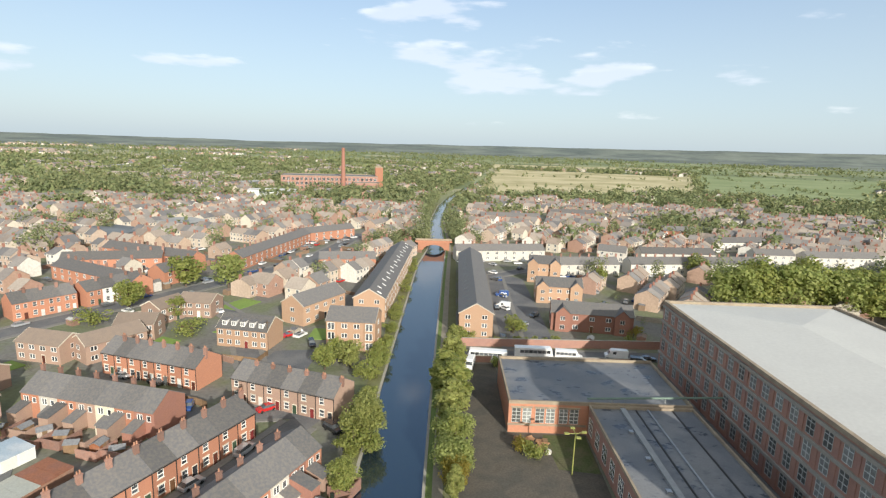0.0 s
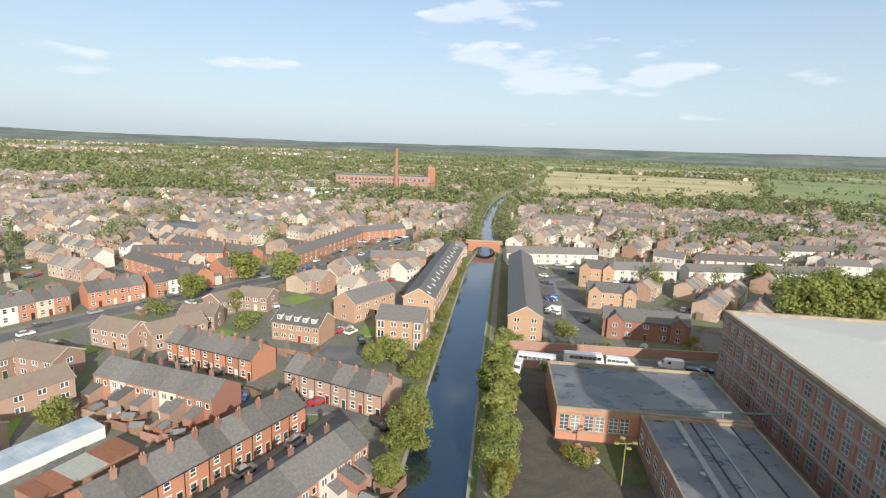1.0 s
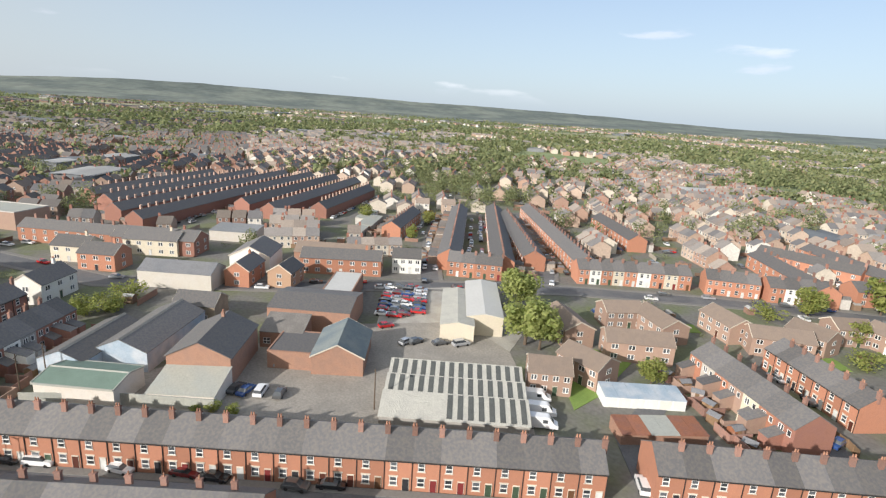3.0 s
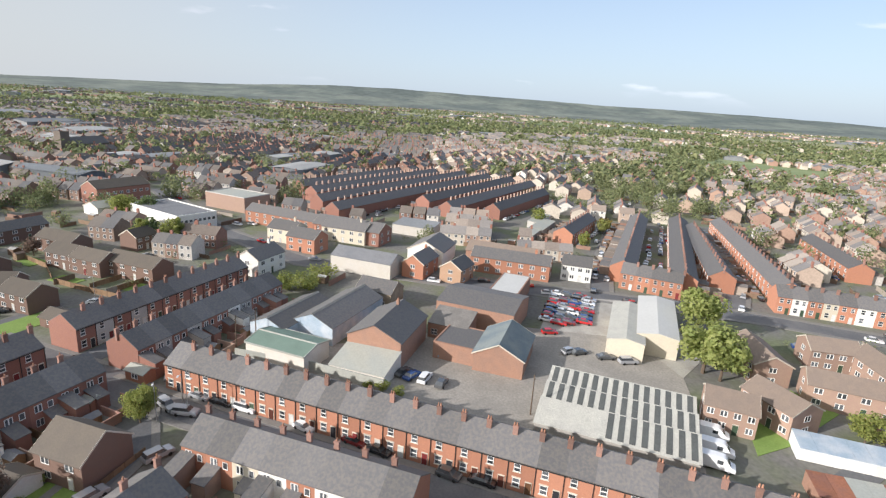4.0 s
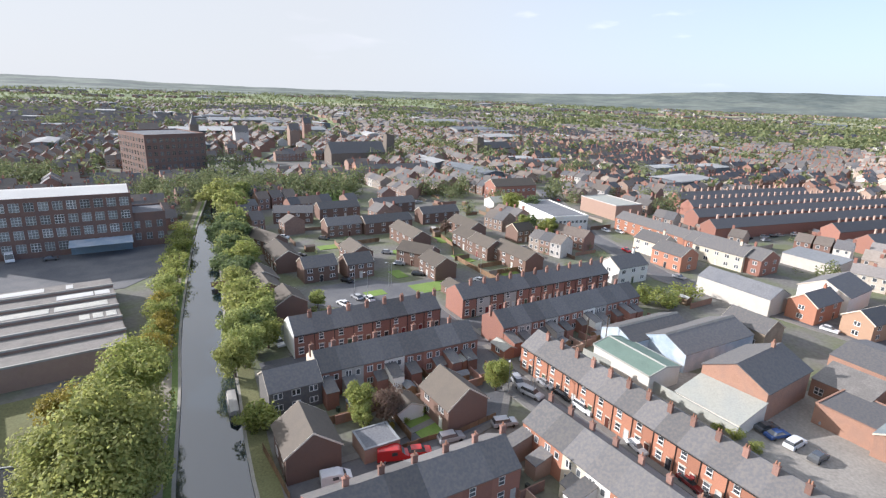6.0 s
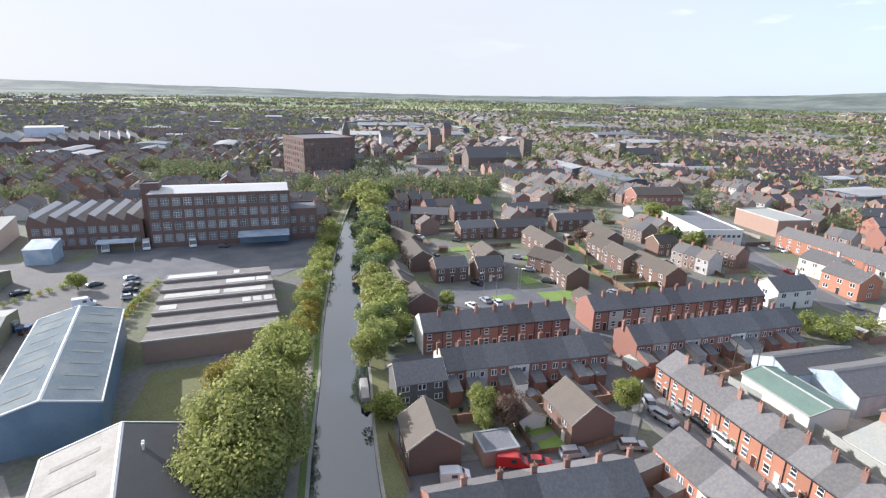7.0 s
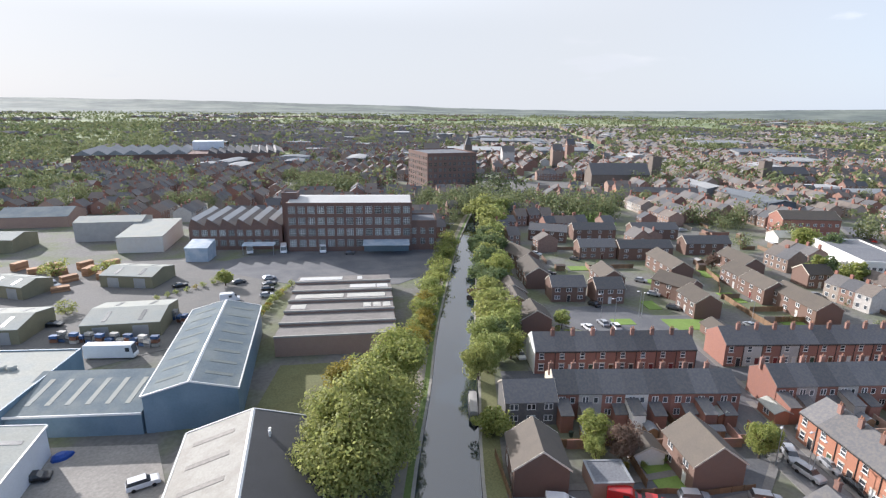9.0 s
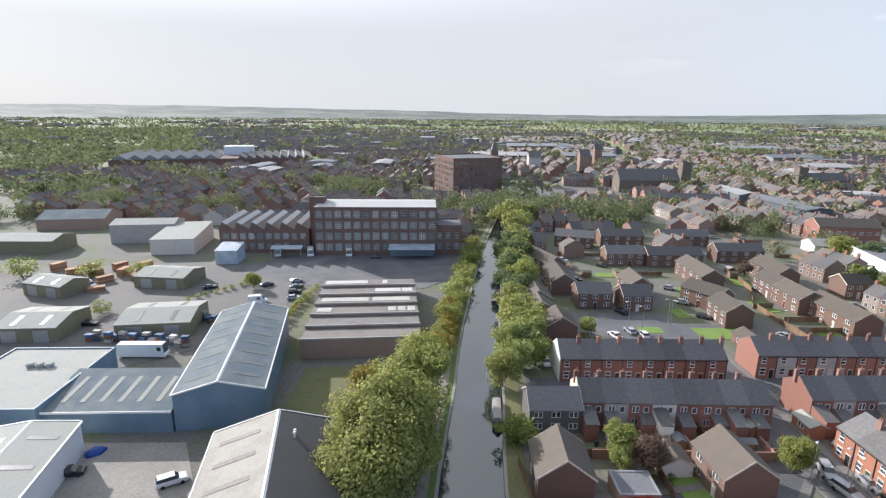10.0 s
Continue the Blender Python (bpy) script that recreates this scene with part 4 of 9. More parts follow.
def car(kind, colour, x, y, ang, z=0.04):
    def make():
        L, Wd, body, glass, axles, label = VEHICLES[kind]
        c = thing("car", label % {"darkred": "dark red"}.get(colour, colour), "car", 0, 0)
        bm = bmesh.new()
        shaped(bm, body, Wd / 2, 0.15)
        bmesh.ops.bevel(bm, geom=bm.edges[:], offset=0.05, segments=1, affect="EDGES")
        part("body", bm, paint(colour), c)
        bm = bmesh.new()
        shaped(bm, glass, Wd / 2 - 0.06, 0.35, 0, 0.95)
        part("window", bm, GLASS, c)
        bm = bmesh.new()
        top = sorted(glass, key=lambda o: -o[1])[:2]
        xs = sorted(o[0] for o in top)
        zt = top[0][1]
        box(bm, xs[0] - 0.05, xs[1] + 0.05, -Wd / 2 + 0.24, Wd / 2 - 0.24, zt - 0.04, zt + 0.03)
        part("roof", bm, paint(colour), c)
        for ax in axles:
            for s in (-1, 1):
                part("wheel", cached("wheel", wheel_mesh), None, c, m=pose(ax, s * (Wd / 2 - 0.1), 0.32))
        return c
    m = pose(x, y, z, 0, 0, ang)
    key = ("car", kind, colour)
    if key in CACHE:
        return copy_thing(CACHE[key], m)
    c = cached(key, make)
    c.matrix_basis = m
    return c


def van(colour, x, y, ang, L=5.6, h=2.5, name="van", label="", windows=0, stripe=None):
    """A panel van, minibus or coach with a short sloping nose."""
    Wd = 2.0 if h < 2.8 else 2.45
    v = thing(name, label or "%s panel van parked on the tarmac" % colour, name, x, y, ang, 0.04)
    bm = bmesh.new()
    nose = 1.1 if h < 2.8 else 0.35
    shaped(bm, [(-L / 2, 0.35), (L / 2, 0.35), (L / 2, 1.0), (L / 2 - nose * 0.75, 1.25), (L / 2 - nose * 1.5, h - 0.1), (L / 2 - nose * 1.5 - 0.3, h), (-L / 2 + 0.1, h), (-L / 2, h - 0.15)], Wd / 2, 0.05)
    bmesh.ops.bevel(bm, geom=bm.edges[:], offset=0.06, segments=1, affect="EDGES")
    part("body", bm, paint(colour), v)
    bm = bmesh.new()
    a, b = L / 2 - nose * 0.75, L / 2 - nose * 1.5
    y = Wd / 2 - 0.15
    poly(bm, [(a + 0.03, -y, 1.28), (a + 0.03, y, 1.28), (b + 0.03, y - 0.05, h - 0.18), (b + 0.03, -y + 0.05, h - 0.18)])
    part("windscreen", bm, GLASS, v)
    n = windows or 1
    for s in (-1, 1):
        for k in range(n):
            w = 0.9 if not windows else (L - 2.2) / n - 0.12
            x0 = b - 0.25 - (k + 1) * (w + 0.12)
            bm = bmesh.new()
            box(bm, x0, x0 + w, s * (Wd / 2 - 0.04) - 0.03, s * (Wd / 2 - 0.04) + 0.03, h * 0.55, h * 0.82)
            part("side_window", bm, GLASS, v)
        if stripe:
            bm = bmesh.new()
            box(bm, -L / 2 + 0.3, L / 2 - 0.9, s * Wd / 2 - 0.01, s * Wd / 2 + 0.015, 0.8, 1.0)
            part("stripe", bm, stripe, v)
    for ax in (L / 2 - 1.0, -L / 2 + 1.2):
        for s in (-1, 1):
            w = part("wheel", cached("wheel", wheel_mesh), None, v, m=pose(ax, s * (Wd / 2 - 0.12), 0.34) @ Matrix.Scale(1.08, 4))
            part("rim", cached("rim", rim_mesh), None, w)
    for s in (-1, 1):
        bm = bmesh.new()
        box(bm, L / 2 - 0.1, L / 2 + 0.02, s * Wd * 0.38 - 0.15, s * Wd * 0.38 + 0.15, 0.7, 0.95)
        part("headlight", bm, LAMPWHITE, v)
    return v


# ---- ground pieces ----
def slab(name, label, category, pts, z, m, depth=0.25, kind="structure"):
    if z < 0.15:
        ROADS.append(pts)
        z = z * 0.3 + 0.0035 * len(ROADS)
        cx, cy = sum(p[0] for p in pts) / len(pts), sum(p[1] for p in pts) / len(pts)
        TAKEN.extend((cx + (p[0] - cx) * f, cy + (p[1] - cy) * f, 9) for p in pts for f in (0, 0.3, 0.6, 0.9))
    bm = bmesh.new()
    lo, hi = [bm.verts.new((x, y, z - depth)) for x, y in pts], [bm.verts.new((x, y, z)) for x, y in pts]
    n = len(pts)
    bm.faces.new(hi)
    bm.faces.new(lo[::-1])
    for k in range(n):
        bm.faces.new((lo[k], lo[(k + 1) % n], hi[(k + 1) % n], hi[k]))
    ob = new(name, mesh(name, bm, m))
    return tagged(ob, label, category, kind=kind)


def offset(pts, d):
    """The way moved sideways by d (to the left for d > 0)."""
    out = []
    for k, p in enumerate(pts):
        a, b = pts[max(0, k - 1)], pts[min(len(pts) - 1, k + 1)]
        t = Vector((b[0] - a[0], b[1] - a[1])).normalized()
        out.append((p[0] - t.y * d, p[1] + t.x * d))
    return out


def strip(name, label, category, pts, d0, d1, z, m, depth=0.25, kind="structure"):
    bm = bmesh.new()
    a, b = offset(pts, d0), offset(pts, d1)
    rows = [[bm.verts.new((*p, zz)) for p, zz in ((a[k], z - depth), (b[k], z - depth), (b[k], z), (a[k], z))] for k in range(len(pts))]
    for r, s in zip(rows, rows[1:]):
        for k in range(4):
            bm.faces.new((r[k], r[(k + 1) % 4], s[(k + 1) % 4], s[k]))
    bm.faces.new(rows[0][::-1])
    bm.faces.new(rows[-1])
    return tagged(new(name, mesh(name, bm, m)), label, category, kind=kind)


def clipped(pts, d):
    """The way shortened by d metres at both ends, to keep the kerbs out of the crossings."""
    p = [Vector(q) for q in pts]
    a, b = p[1] - p[0], p[-2] - p[-1]
    p[0] = p[0] + a.normalized() * min(d, a.length * 0.45)
    p[-1] = p[-1] + b.normalized() * min(d, b.length * 0.45)
    return [(q.x, q.y) for q in p]


def road(pts, width=6.0, walk_w=1.6, z=0.0):
    ROADS.append(pts)
    STREETS.append((pts, width))
    z = 0.03 + 0.006 * len(ROADS)
    TAKEN.extend((a[0] + (b[0] - a[0]) * k / 12, a[1] + (b[1] - a[1]) * k / 12, width) for a, b in zip(pts, pts[1:]) for k in range(13))
    strip("road", "grey tarmac street between kerbs", "road", pts, -width / 2, width / 2, z, TARMAC)
    if walk_w:
        for s in (-1, 1):
            strip("pavement", "raised pavement of grey flags along the street", "pavement", clipped(pts, 6.5), s * width / 2, s * (width / 2 + walk_w), z + 0.11, PAVING)


def wall_run(name, label, category, pts, h, m, t=0.25, cap=None, kind=""):
    w = thing(name, label, category, pts[0][0], pts[0][1], kind=kind)
    o = pts[0]
    loc = [(p[0] - o[0], p[1] - o[1]) for p in pts]
    for a, b in zip(loc, loc[1:]):
        d = math.hypot(b[0] - a[0], b[1] - a[1])
        q = pose(a[0], a[1], 0, 0, 0, math.degrees(math.atan2(b[1] - a[1], b[0] - a[0])))
        bm = bmesh.new()
        box(bm, 0, d, -t / 2, t / 2, -0.2, h)
        part("wall_section", bm, m, w, m=q)
        if cap:
            bm = bmesh.new()
            box(bm, 0, d, -t / 2 - 0.06, t / 2 + 0.06, h, h + 0.1)
            part("coping", bm, cap, w, m=q)
    return w


def fence(pts, h=1.7, m=None, label="timber board fence with posts"):
    f = thing("fence", label, "fence", pts[0][0], pts[0][1])
    o = pts[0]
    for a, b in zip(pts, pts[1:]):
        d = math.hypot(b[0] - a[0], b[1] - a[1])
        q = pose(a[0] - o[0], a[1] - o[1], 0, 0, 0, math.degrees(math.atan2(b[1] - a[1], b[0] - a[0])))
        n = max(1, round(d / 2.0))
        for k in range(n):
            bm = bmesh.new()
            box(bm, d * k / n + 0.06, d * (k + 1) / n - 0.06, -0.03, 0.03, 0.05, h)
            part("panel", bm, m or TIMBER, f, m=q)
            bm = bmesh.new()
            box(bm, d * k / n - 0.06, d * k / n + 0.06, -0.06, 0.06, -0.2, h + 0.12)
            part("post", bm, m or TIMBER, f, m=q)
    return f


def lamp_post(x, y, ang, h=7.5):
    def make():
        p = thing("street_lamp", "grey steel street lamp with a bent arm", "street lamp", 0, 0, group="street lamps")
        bm = bmesh.new()
        tube(bm, 0, 0, -0.1, 1.2, 0.11, 0.1)
        tube(bm, 0, 0, 1.2, h, 0.075, 0.05)
        part("pole", bm, STEEL, p)
        bm = bmesh.new()
        limb(bm, (0, 0, h - 0.05), (1.1, 0, h + 0.25), 0.045, 0.04)
        part("arm", bm, STEEL, p)
        bm = bmesh.new()
        box(bm, 1.0, 1.6, -0.14, 0.14, h + 0.16, h + 0.3)
        part("lantern", bm, LAMPWHITE, p)
        return p
    m = pose(x, y, 0, 0, 0, ang)
    if "lamp_post" in CACHE:
        return copy_thing(CACHE["lamp_post"], m)
    p = cached("lamp_post", make)
    p.matrix_basis = m
    return p


def pole(x, y, h=8.5):
    p = thing("utility_pole", "tall timber telegraph pole beside the street", "pole", x, y)
    bm = bmesh.new()
    tube(bm, 0, 0, -0.2, h, 0.15, 0.1)
    part("pole", bm, BARK, p)
    bm = bmesh.new()
    box(bm, -0.7, 0.7, -0.05, 0.05, h - 0.7, h - 0.55)
    part("crossarm", bm, BARK, p)


# ---- ground and canal ----
EAST = [(-4900, -3000), (-1500, -1150), (-600, -560), (-420, -330), (-320, -205), (-260, -152), (-201, -111), (-153, -80.5), (-113, -56), (-88, -42.6), (-62.5, -27.2), (-40, -16.5), (-20, -9), (10, -3.5), (40, -2.2), (76, -2.5), (112, -2.4), (148, -2.0), (215, -1.2), (290, 0.0), (340, -2.0), (400, -4.5), (500, -1), (600, 8), (780, 36), (1000, 75), (1500, 140), (4900, 600)]


def east(y):
    """The east bank's x, smoothed."""
    def raw(v):
        return float(np.interp(v, [p[0] for p in EAST], [p[1] for p in EAST]))
    return (raw(y - 9) + 2 * raw(y) + raw(y + 9)) / 4


def wide(y):
    return float(np.interp(y, [-4900, -260, -150, -60, 60, 250, 320, 4900], [14, 11, 10.4, 11.6, 11.4, 12.0, 7.5, 8]))


ys = [-4900, -3000, -1500, -900, -600, -450, -350] + list(np.arange(-310, 420, 10.0)) + [500, 600, 800, 1000, 1500, 2500, 4900]
bm = bmesh.new()
prev = None
for yy in ys:
    e = east(yy)
    w = e - wide(yy)
    row = [bm.verts.new(p) for p in ((-4900, yy, 0), (w - 260, yy, 0), (w, yy, 0), (w + 0.02, yy, -1.4), (e - 0.02, yy, -1.4), (e, yy, 0), (e + 260, yy, 0), (4900, yy, 0))]
    if prev:
        for k in range(7):
            bm.faces.new((prev[k], prev[k + 1], row[k + 1], row[k]))
    prev = row
tagged(new("ground", mesh("ground", bm, LAND)), "open ground reaching from the town to the horizon", "ground", kind="structure")
cy = [float(v) for v in np.arange(-420, 900, 8.0)]
bm = bmesh.new()
prev = None
for yy in cy:
    e = east(yy)
    row = [bm.verts.new((e - wide(yy) - 0.05, yy, -0.45)), bm.verts.new((e + 0.05, yy, -0.45))]
    if prev:
        bm.faces.new((*prev, row[1], row[0]))
    prev = row
tagged(new("water", mesh("water", bm, WATER)), "calm dark canal water reflecting the sky", "water", kind="structure")
bank_e = [(east(v), v) for v in cy if -330 < v < 520]
bank_w = [(east(v) - wide(v), v) for v in cy if -330 < v < 520]
strip("coping", "worn stone coping along the canal's edge", "coping", bank_e, -0.5, 0.02, 0.1, COPING, 0.8)
strip("coping", "worn stone coping along the canal's edge", "coping", bank_w, -0.02, 0.5, 0.1, COPING, 0.8)
strip("verge", "rough grass verge beside the towpath", "grass", bank_e, -1.6, -0.5, 0.06, GRASS)
strip("towpath", "narrow gravel towpath along the canal", "path", bank_e, -3.4, -1.6, 0.05, GRAVEL)
strip("verge", "rough grass bank beside the towpath", "grass", bank_e, -6.0, -3.4, 0.07, ROUGHG)
strip("verge", "overgrown grass bank beside the canal", "grass", bank_w, 0.5, 3.6, 0.06, ROUGHG)

# distant hills round the horizon
bm = bmesh.new()
prev = None
for k in range(301):
    a = -60 + k
    px = float(np.interp(a, [-60, -45, -20, 0, 20, 40, 56, 75, 93, 100, 110, 120, 135, 150, 160, 181, 240], [8, 8, 4, 1, -2, -1, 7, 11, 16, 14, 5, 1, -4, -3, 1, 5, 5]))
    top = 56 + 5.0 * px + 5 * noise.noise((a * 0.22, 0.3, 0)) + 3 * noise.noise((a * 0.9, 2.3, 0))
    d = Vector((-math.sin(radians(a)), math.cos(radians(a))))
    row = [bm.verts.new((d.x * r, d.y * r, z)) for r, z in ((3300, -3), (3900, top * 0.25), (4300, top * 0.6), (4700, top), (4850, 0))]
    if prev:
        for j in range(4):
            bm.faces.new((prev[j], row[j], row[j + 1], prev[j + 1]))
    prev = row
# distance haze is mixed into the hills' blue-grey green
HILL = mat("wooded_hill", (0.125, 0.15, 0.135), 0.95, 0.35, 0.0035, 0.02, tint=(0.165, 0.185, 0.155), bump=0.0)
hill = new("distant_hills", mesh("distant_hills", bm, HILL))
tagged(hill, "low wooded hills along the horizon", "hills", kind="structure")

# fields
slab("field", "pale stubble field beyond the houses", "field", [(28, 600), (200, 660), (345, 740), (450, 950), (592, 1292), (300, 1390), (128, 1407), (70, 1000)], 0.2, STRAW)
slab("field", "green pasture beyond the houses", "field", [(350, 735), (515, 640), (800, 950), (1078, 1330), (671, 1467), (600, 1292), (455, 950)], 0.2, PASTURE)
slab("field", "pale stubble field far off", "field", [(120, 1500), (700, 1560), (800, 1900), (150, 1800)], 0.2, STRAW)
slab("field", "strip of pasture far off", "field", [(-300, 1300), (-80, 1350), (-90, 1500), (-420, 1450)], 0.2, PASTURE)
slab("field", "pale field between far woods", "field", [(-700, 1150), (-380, 1300), (-420, 1420), (-800, 1280)], 0.2, STRAW)
slab("field", "pasture between far woods", "field", [(-620, 330), (-520, 420), (-640, 520), (-760, 440)], 0.2, PASTURE)
slab("field", "bright grass field between far woods", "field", [(-1000, 420), (-860, 640), (-960, 700), (-1150, 500)], 0.2, PASTURE)
slab("lawn", "bright park lawn among trees", "lawn", [(-176, -205), (-196, -193), (-216, -222), (-196, -232)], 0.08, LAWN)

# ---- streets and yards ----
road([(-97, -64), (-89.4, -46.9), (-60, 23), (-31, 91.4), (-26, 104)], 5.6, 1.5)
road([(-95, -52), (-75, -42.5), (-52, -47.5), (-38, -53.5)], 6.0, 1.4)
road([(-95, -52), (-101, -66), (-114, -96)], 5.0, 1.2)
road([(-58.5, -86.2), (-97, -68.6)], 5.6, 1.4)
road([(-104, -66), (-150, -47)], 5.6, 1.4)
road([(-300, -140), (-215, -78), (-178, -36), (-163, 15), (-155, 60), (-141, 105), (-119, 152), (-95, 192), (-66, 246), (-52, 330)], 7.5, 1.8)
road([(-155, 60), (-178, 68), (-262, 104)], 6.0, 1.5, 0.055)
road([(-147, 99), (-170, 114), (-262, 148)], 6.0, 1.5, 0.055)
road([(-50, 100.5), (-84, 112)], 5.6, 1.4)
road([(-26, 104), (-50, 100.5)], 5.6, 1.0, 0.055)
road([(-26, 104), (-48, 126), (-64, 160), (-95, 192)], 5.6, 1.4, 0.052)
road([(4, 137.5), (62, 140.5)], 6.5, 1.2)
road([(20, 143), (22, 230), (60, 262), (160, 268), (260, 282)], 6.0, 1.5, 0.055)
road([(-46, 57), (-66, 66), (-80, 90), (-84, 112)], 5.0, 0, 0.045)
slab("yard", "worn pale concrete yard of the works", "yard", [(-112, -24), (-104, -27), (-93, -2), (-84, 19), (-72, 50), (-90, 58), (-104, 62), (-124, 58), (-130, 25), (-118, -8)], 0.03, YARD)
slab("car_park", "worn tarmac car park in front of the showroom", "car park", [(-104, 62), (-124, 58), (-128, 35), (-154, 45), (-152, 68), (-140, 76), (-112, 70)], 0.045, CONCRETE)
slab("yard", "damp bare soil yard beside the works", "yard", [(3.5, 40), (28, 40), (29.2, 98), (13.4, 98), (14.5, 122), (14, 132), (3.8, 132)], 0.03, MUD)
slab("lawn", "patch of dark grass by the mill wing", "lawn", [(21.5, 86), (28.8, 85), (29, 97.5), (20.5, 97.5)], 0.06, DARKGRASS)
slab("yard", "worn concrete yard of the industrial units", "yard", [(24, -66), (5, -72), (7, -92), (36, -104), (60, -96), (56, -66)], 0.03, YARD)
slab("yard", "dusty yard between the industrial units", "yard", [(36, -124), (5, -132), (-14, -134), (-28, -190), (-4, -214), (60, -228), (80, -180), (64, -124)], 0.03, OLDTARMAC)
slab("yard", "grey tarmac yard in front of the mill", "yard", [(-4, -200), (-30, -168), (-62, -153), (-77, -160), (-92, -188), (-40, -214)], 0.04, TARMAC)
slab("yard", "rough grass plot beside the sheds", "yard", [(-9, -82), (-17, -79), (-44, -103), (-17, -112), (-8, -93)], 0.05, ROUGHG)
slab("close", "grey tarmac close among the brick houses", "road", [(-98, -86), (-113, -88), (-131, -81), (-128, -92), (-116, -98), (-112, -108), (-97, -114), (-88, -104)], 0.045, TARMAC)
slab("lawn", "mown green between the houses", "lawn", [(-113, -88), (-128, -82), (-129, -89), (-116, -95)], 0.07, LAWN)
slab("lawn", "mown green between the flats", "lawn", [(-77, 62), (-80, 70), (-91, 88), (-100, 84), (-92, 68)], 0.07, LAWN)
slab("car_park", "grey tarmac parking court behind the canal flats", "car park", [(19, 150), (33, 150), (34, 225), (19, 240)], 0.04, TARMAC)
slab("car_park", "tarmac parking court beside the canal house", "car park", [(-34, 118), (-47, 122), (-45, 136), (-33, 138)], 0.04, TARMAC)
slab("car_park", "wide grey car park in the town centre", "car park", [(-200, -300), (-260, -275), (-290, -320), (-225, -350)], 0.04, OLDTARMAC)
slab("lawn", "garden lawn behind a low fence", "lawn", [(-61, -46), (-67, -43), (-70, -49), (-63, -52)], 0.07, LAWN)

strip("alley", "tarmac back alley behind the terraces", "alley", [(-104.5, -40.6), (-63.5, 55.2)], -1.8, 1.8, 0.075, TARMAC)
strip("verge", "rough overgrown strip behind the terraces", "grass", [(-107.0, -39.6), (-90, 1.5), (-66, 56.3)], -0.9, 1.6, 0.07, ROUGHG)
# ---- terraced rows nearest the canal ----
terrace(-97.3, -43.6, -57.2, 52.4, 25, label="red brick terraced house with a grey slate roof and tall chimney")
terrace(-54.9, 59.8, -38.8, 94.7, 9, label="red brick terraced house with a grey slate roof")
terrace(-60.0, 2.8, -73.2, -30.6, 8, rear=True, stack_y=-1.6, others={2: WHITE, 4: WHITE, 5: CREAM, 1: GREYREND}, seen="back", label="red brick terraced house with a rear yard")
terrace(-23.7, 83.8, -38.5, 50.0, 9, rear=True, stack_y=-1.6, others={1: BRICK_DARK, 2: PALEREND, 4: BRICK_BROWN, 5: BRICK_DARK, 7: PALEREND}, seen="back", label="red brick terraced house with a rear yard")
terrace(-79.6, 122.8, -53.6, 115.3, 7, label="red brick terraced house with a slate roof")
terrace(-52.3, 95.2, -82.5, 101.9, 7, rear=True, others={0: BRICK_DARK, 2: CREAM, 3: BRICK_BROWN, 5: PALEREND}, seen="back", label="red brick terraced house with a rear extension")
terrace(-44.0, 111.5, -20.0, 103.4, 6, wall=BRICK_BROWN, stack=1.0, label="brown brick terraced house with a white door")
terrace(-67.4, -88.4, -100.1, -74.0, 8, wall=BRICK_DARK, skin=WHITE, label="dark red brick terraced house with a slate roof")
terrace(-108.1, -72.8, -155.4, -51.7, 12, wall=BRICK_DARK, others={1: GREYREND, 3: GREYREND}, label="dark red brick terraced house with a slate roof")
terrace(-91.7, -57.8, -60.3, -72.4, 8, rear=True, wall=BRICK_DARK, others={6: GREYREND, 4: WHITE}, skin_end=CREAM, seen="back", label="dark red brick terraced house with rear additions")
terrace(-141.7, -38.4, -99.7, -56.2, 11, rear=True, wall=BRICK_DARK, others={3: GREYREND, 4: WHITE, 7: GREYREND, 9: GREYREND}, seen="back", label="dark red brick terraced house with a grey rear wall")
terrace(-34.5, -43.0, -61.0, -31.0, 6, stack_y=0.6, wall=BRICK_DARK, seen="back", label="red brick terraced house with a dark slate roof")
house("house", "dark slate-hung house with white windows beside the canal", -55.0, -72.5, 157, 9.5, 7.5, 4.8, 2.4, SLATE, SLATE, 0, 2, 3, 4, doors=False)
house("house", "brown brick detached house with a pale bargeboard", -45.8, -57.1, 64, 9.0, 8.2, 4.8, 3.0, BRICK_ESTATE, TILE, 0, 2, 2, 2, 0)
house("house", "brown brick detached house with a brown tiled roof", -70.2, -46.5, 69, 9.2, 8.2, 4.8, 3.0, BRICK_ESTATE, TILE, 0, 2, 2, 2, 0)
house("house", "white single-storey annex of a detached house", -65.0, -53.5, 69, 5.0, 5.0, 2.3, 1.2, WHITE, TILE, 0, 1, 2, 2, 0, category="annex", doors=False)
flat_block("garage", "flat-roofed brick double garage beside the street", -54.4, -50.6, 156, 6.0, 5.4, 2.6, BRICK_BROWN, FELT, "garage", 0.15, LEAD)
for gx, gy in ((-96.5, -51.2), (-86.5, -55.4)):
    house("lean_to", "small brick side extension with a sheet roof", gx, gy, 66, 5.0, 3.0, 2.3, 0.6, BRICK_RED, SHED, 0, 1, 1, 1, 0, category="extension", doors=False, verge=False)

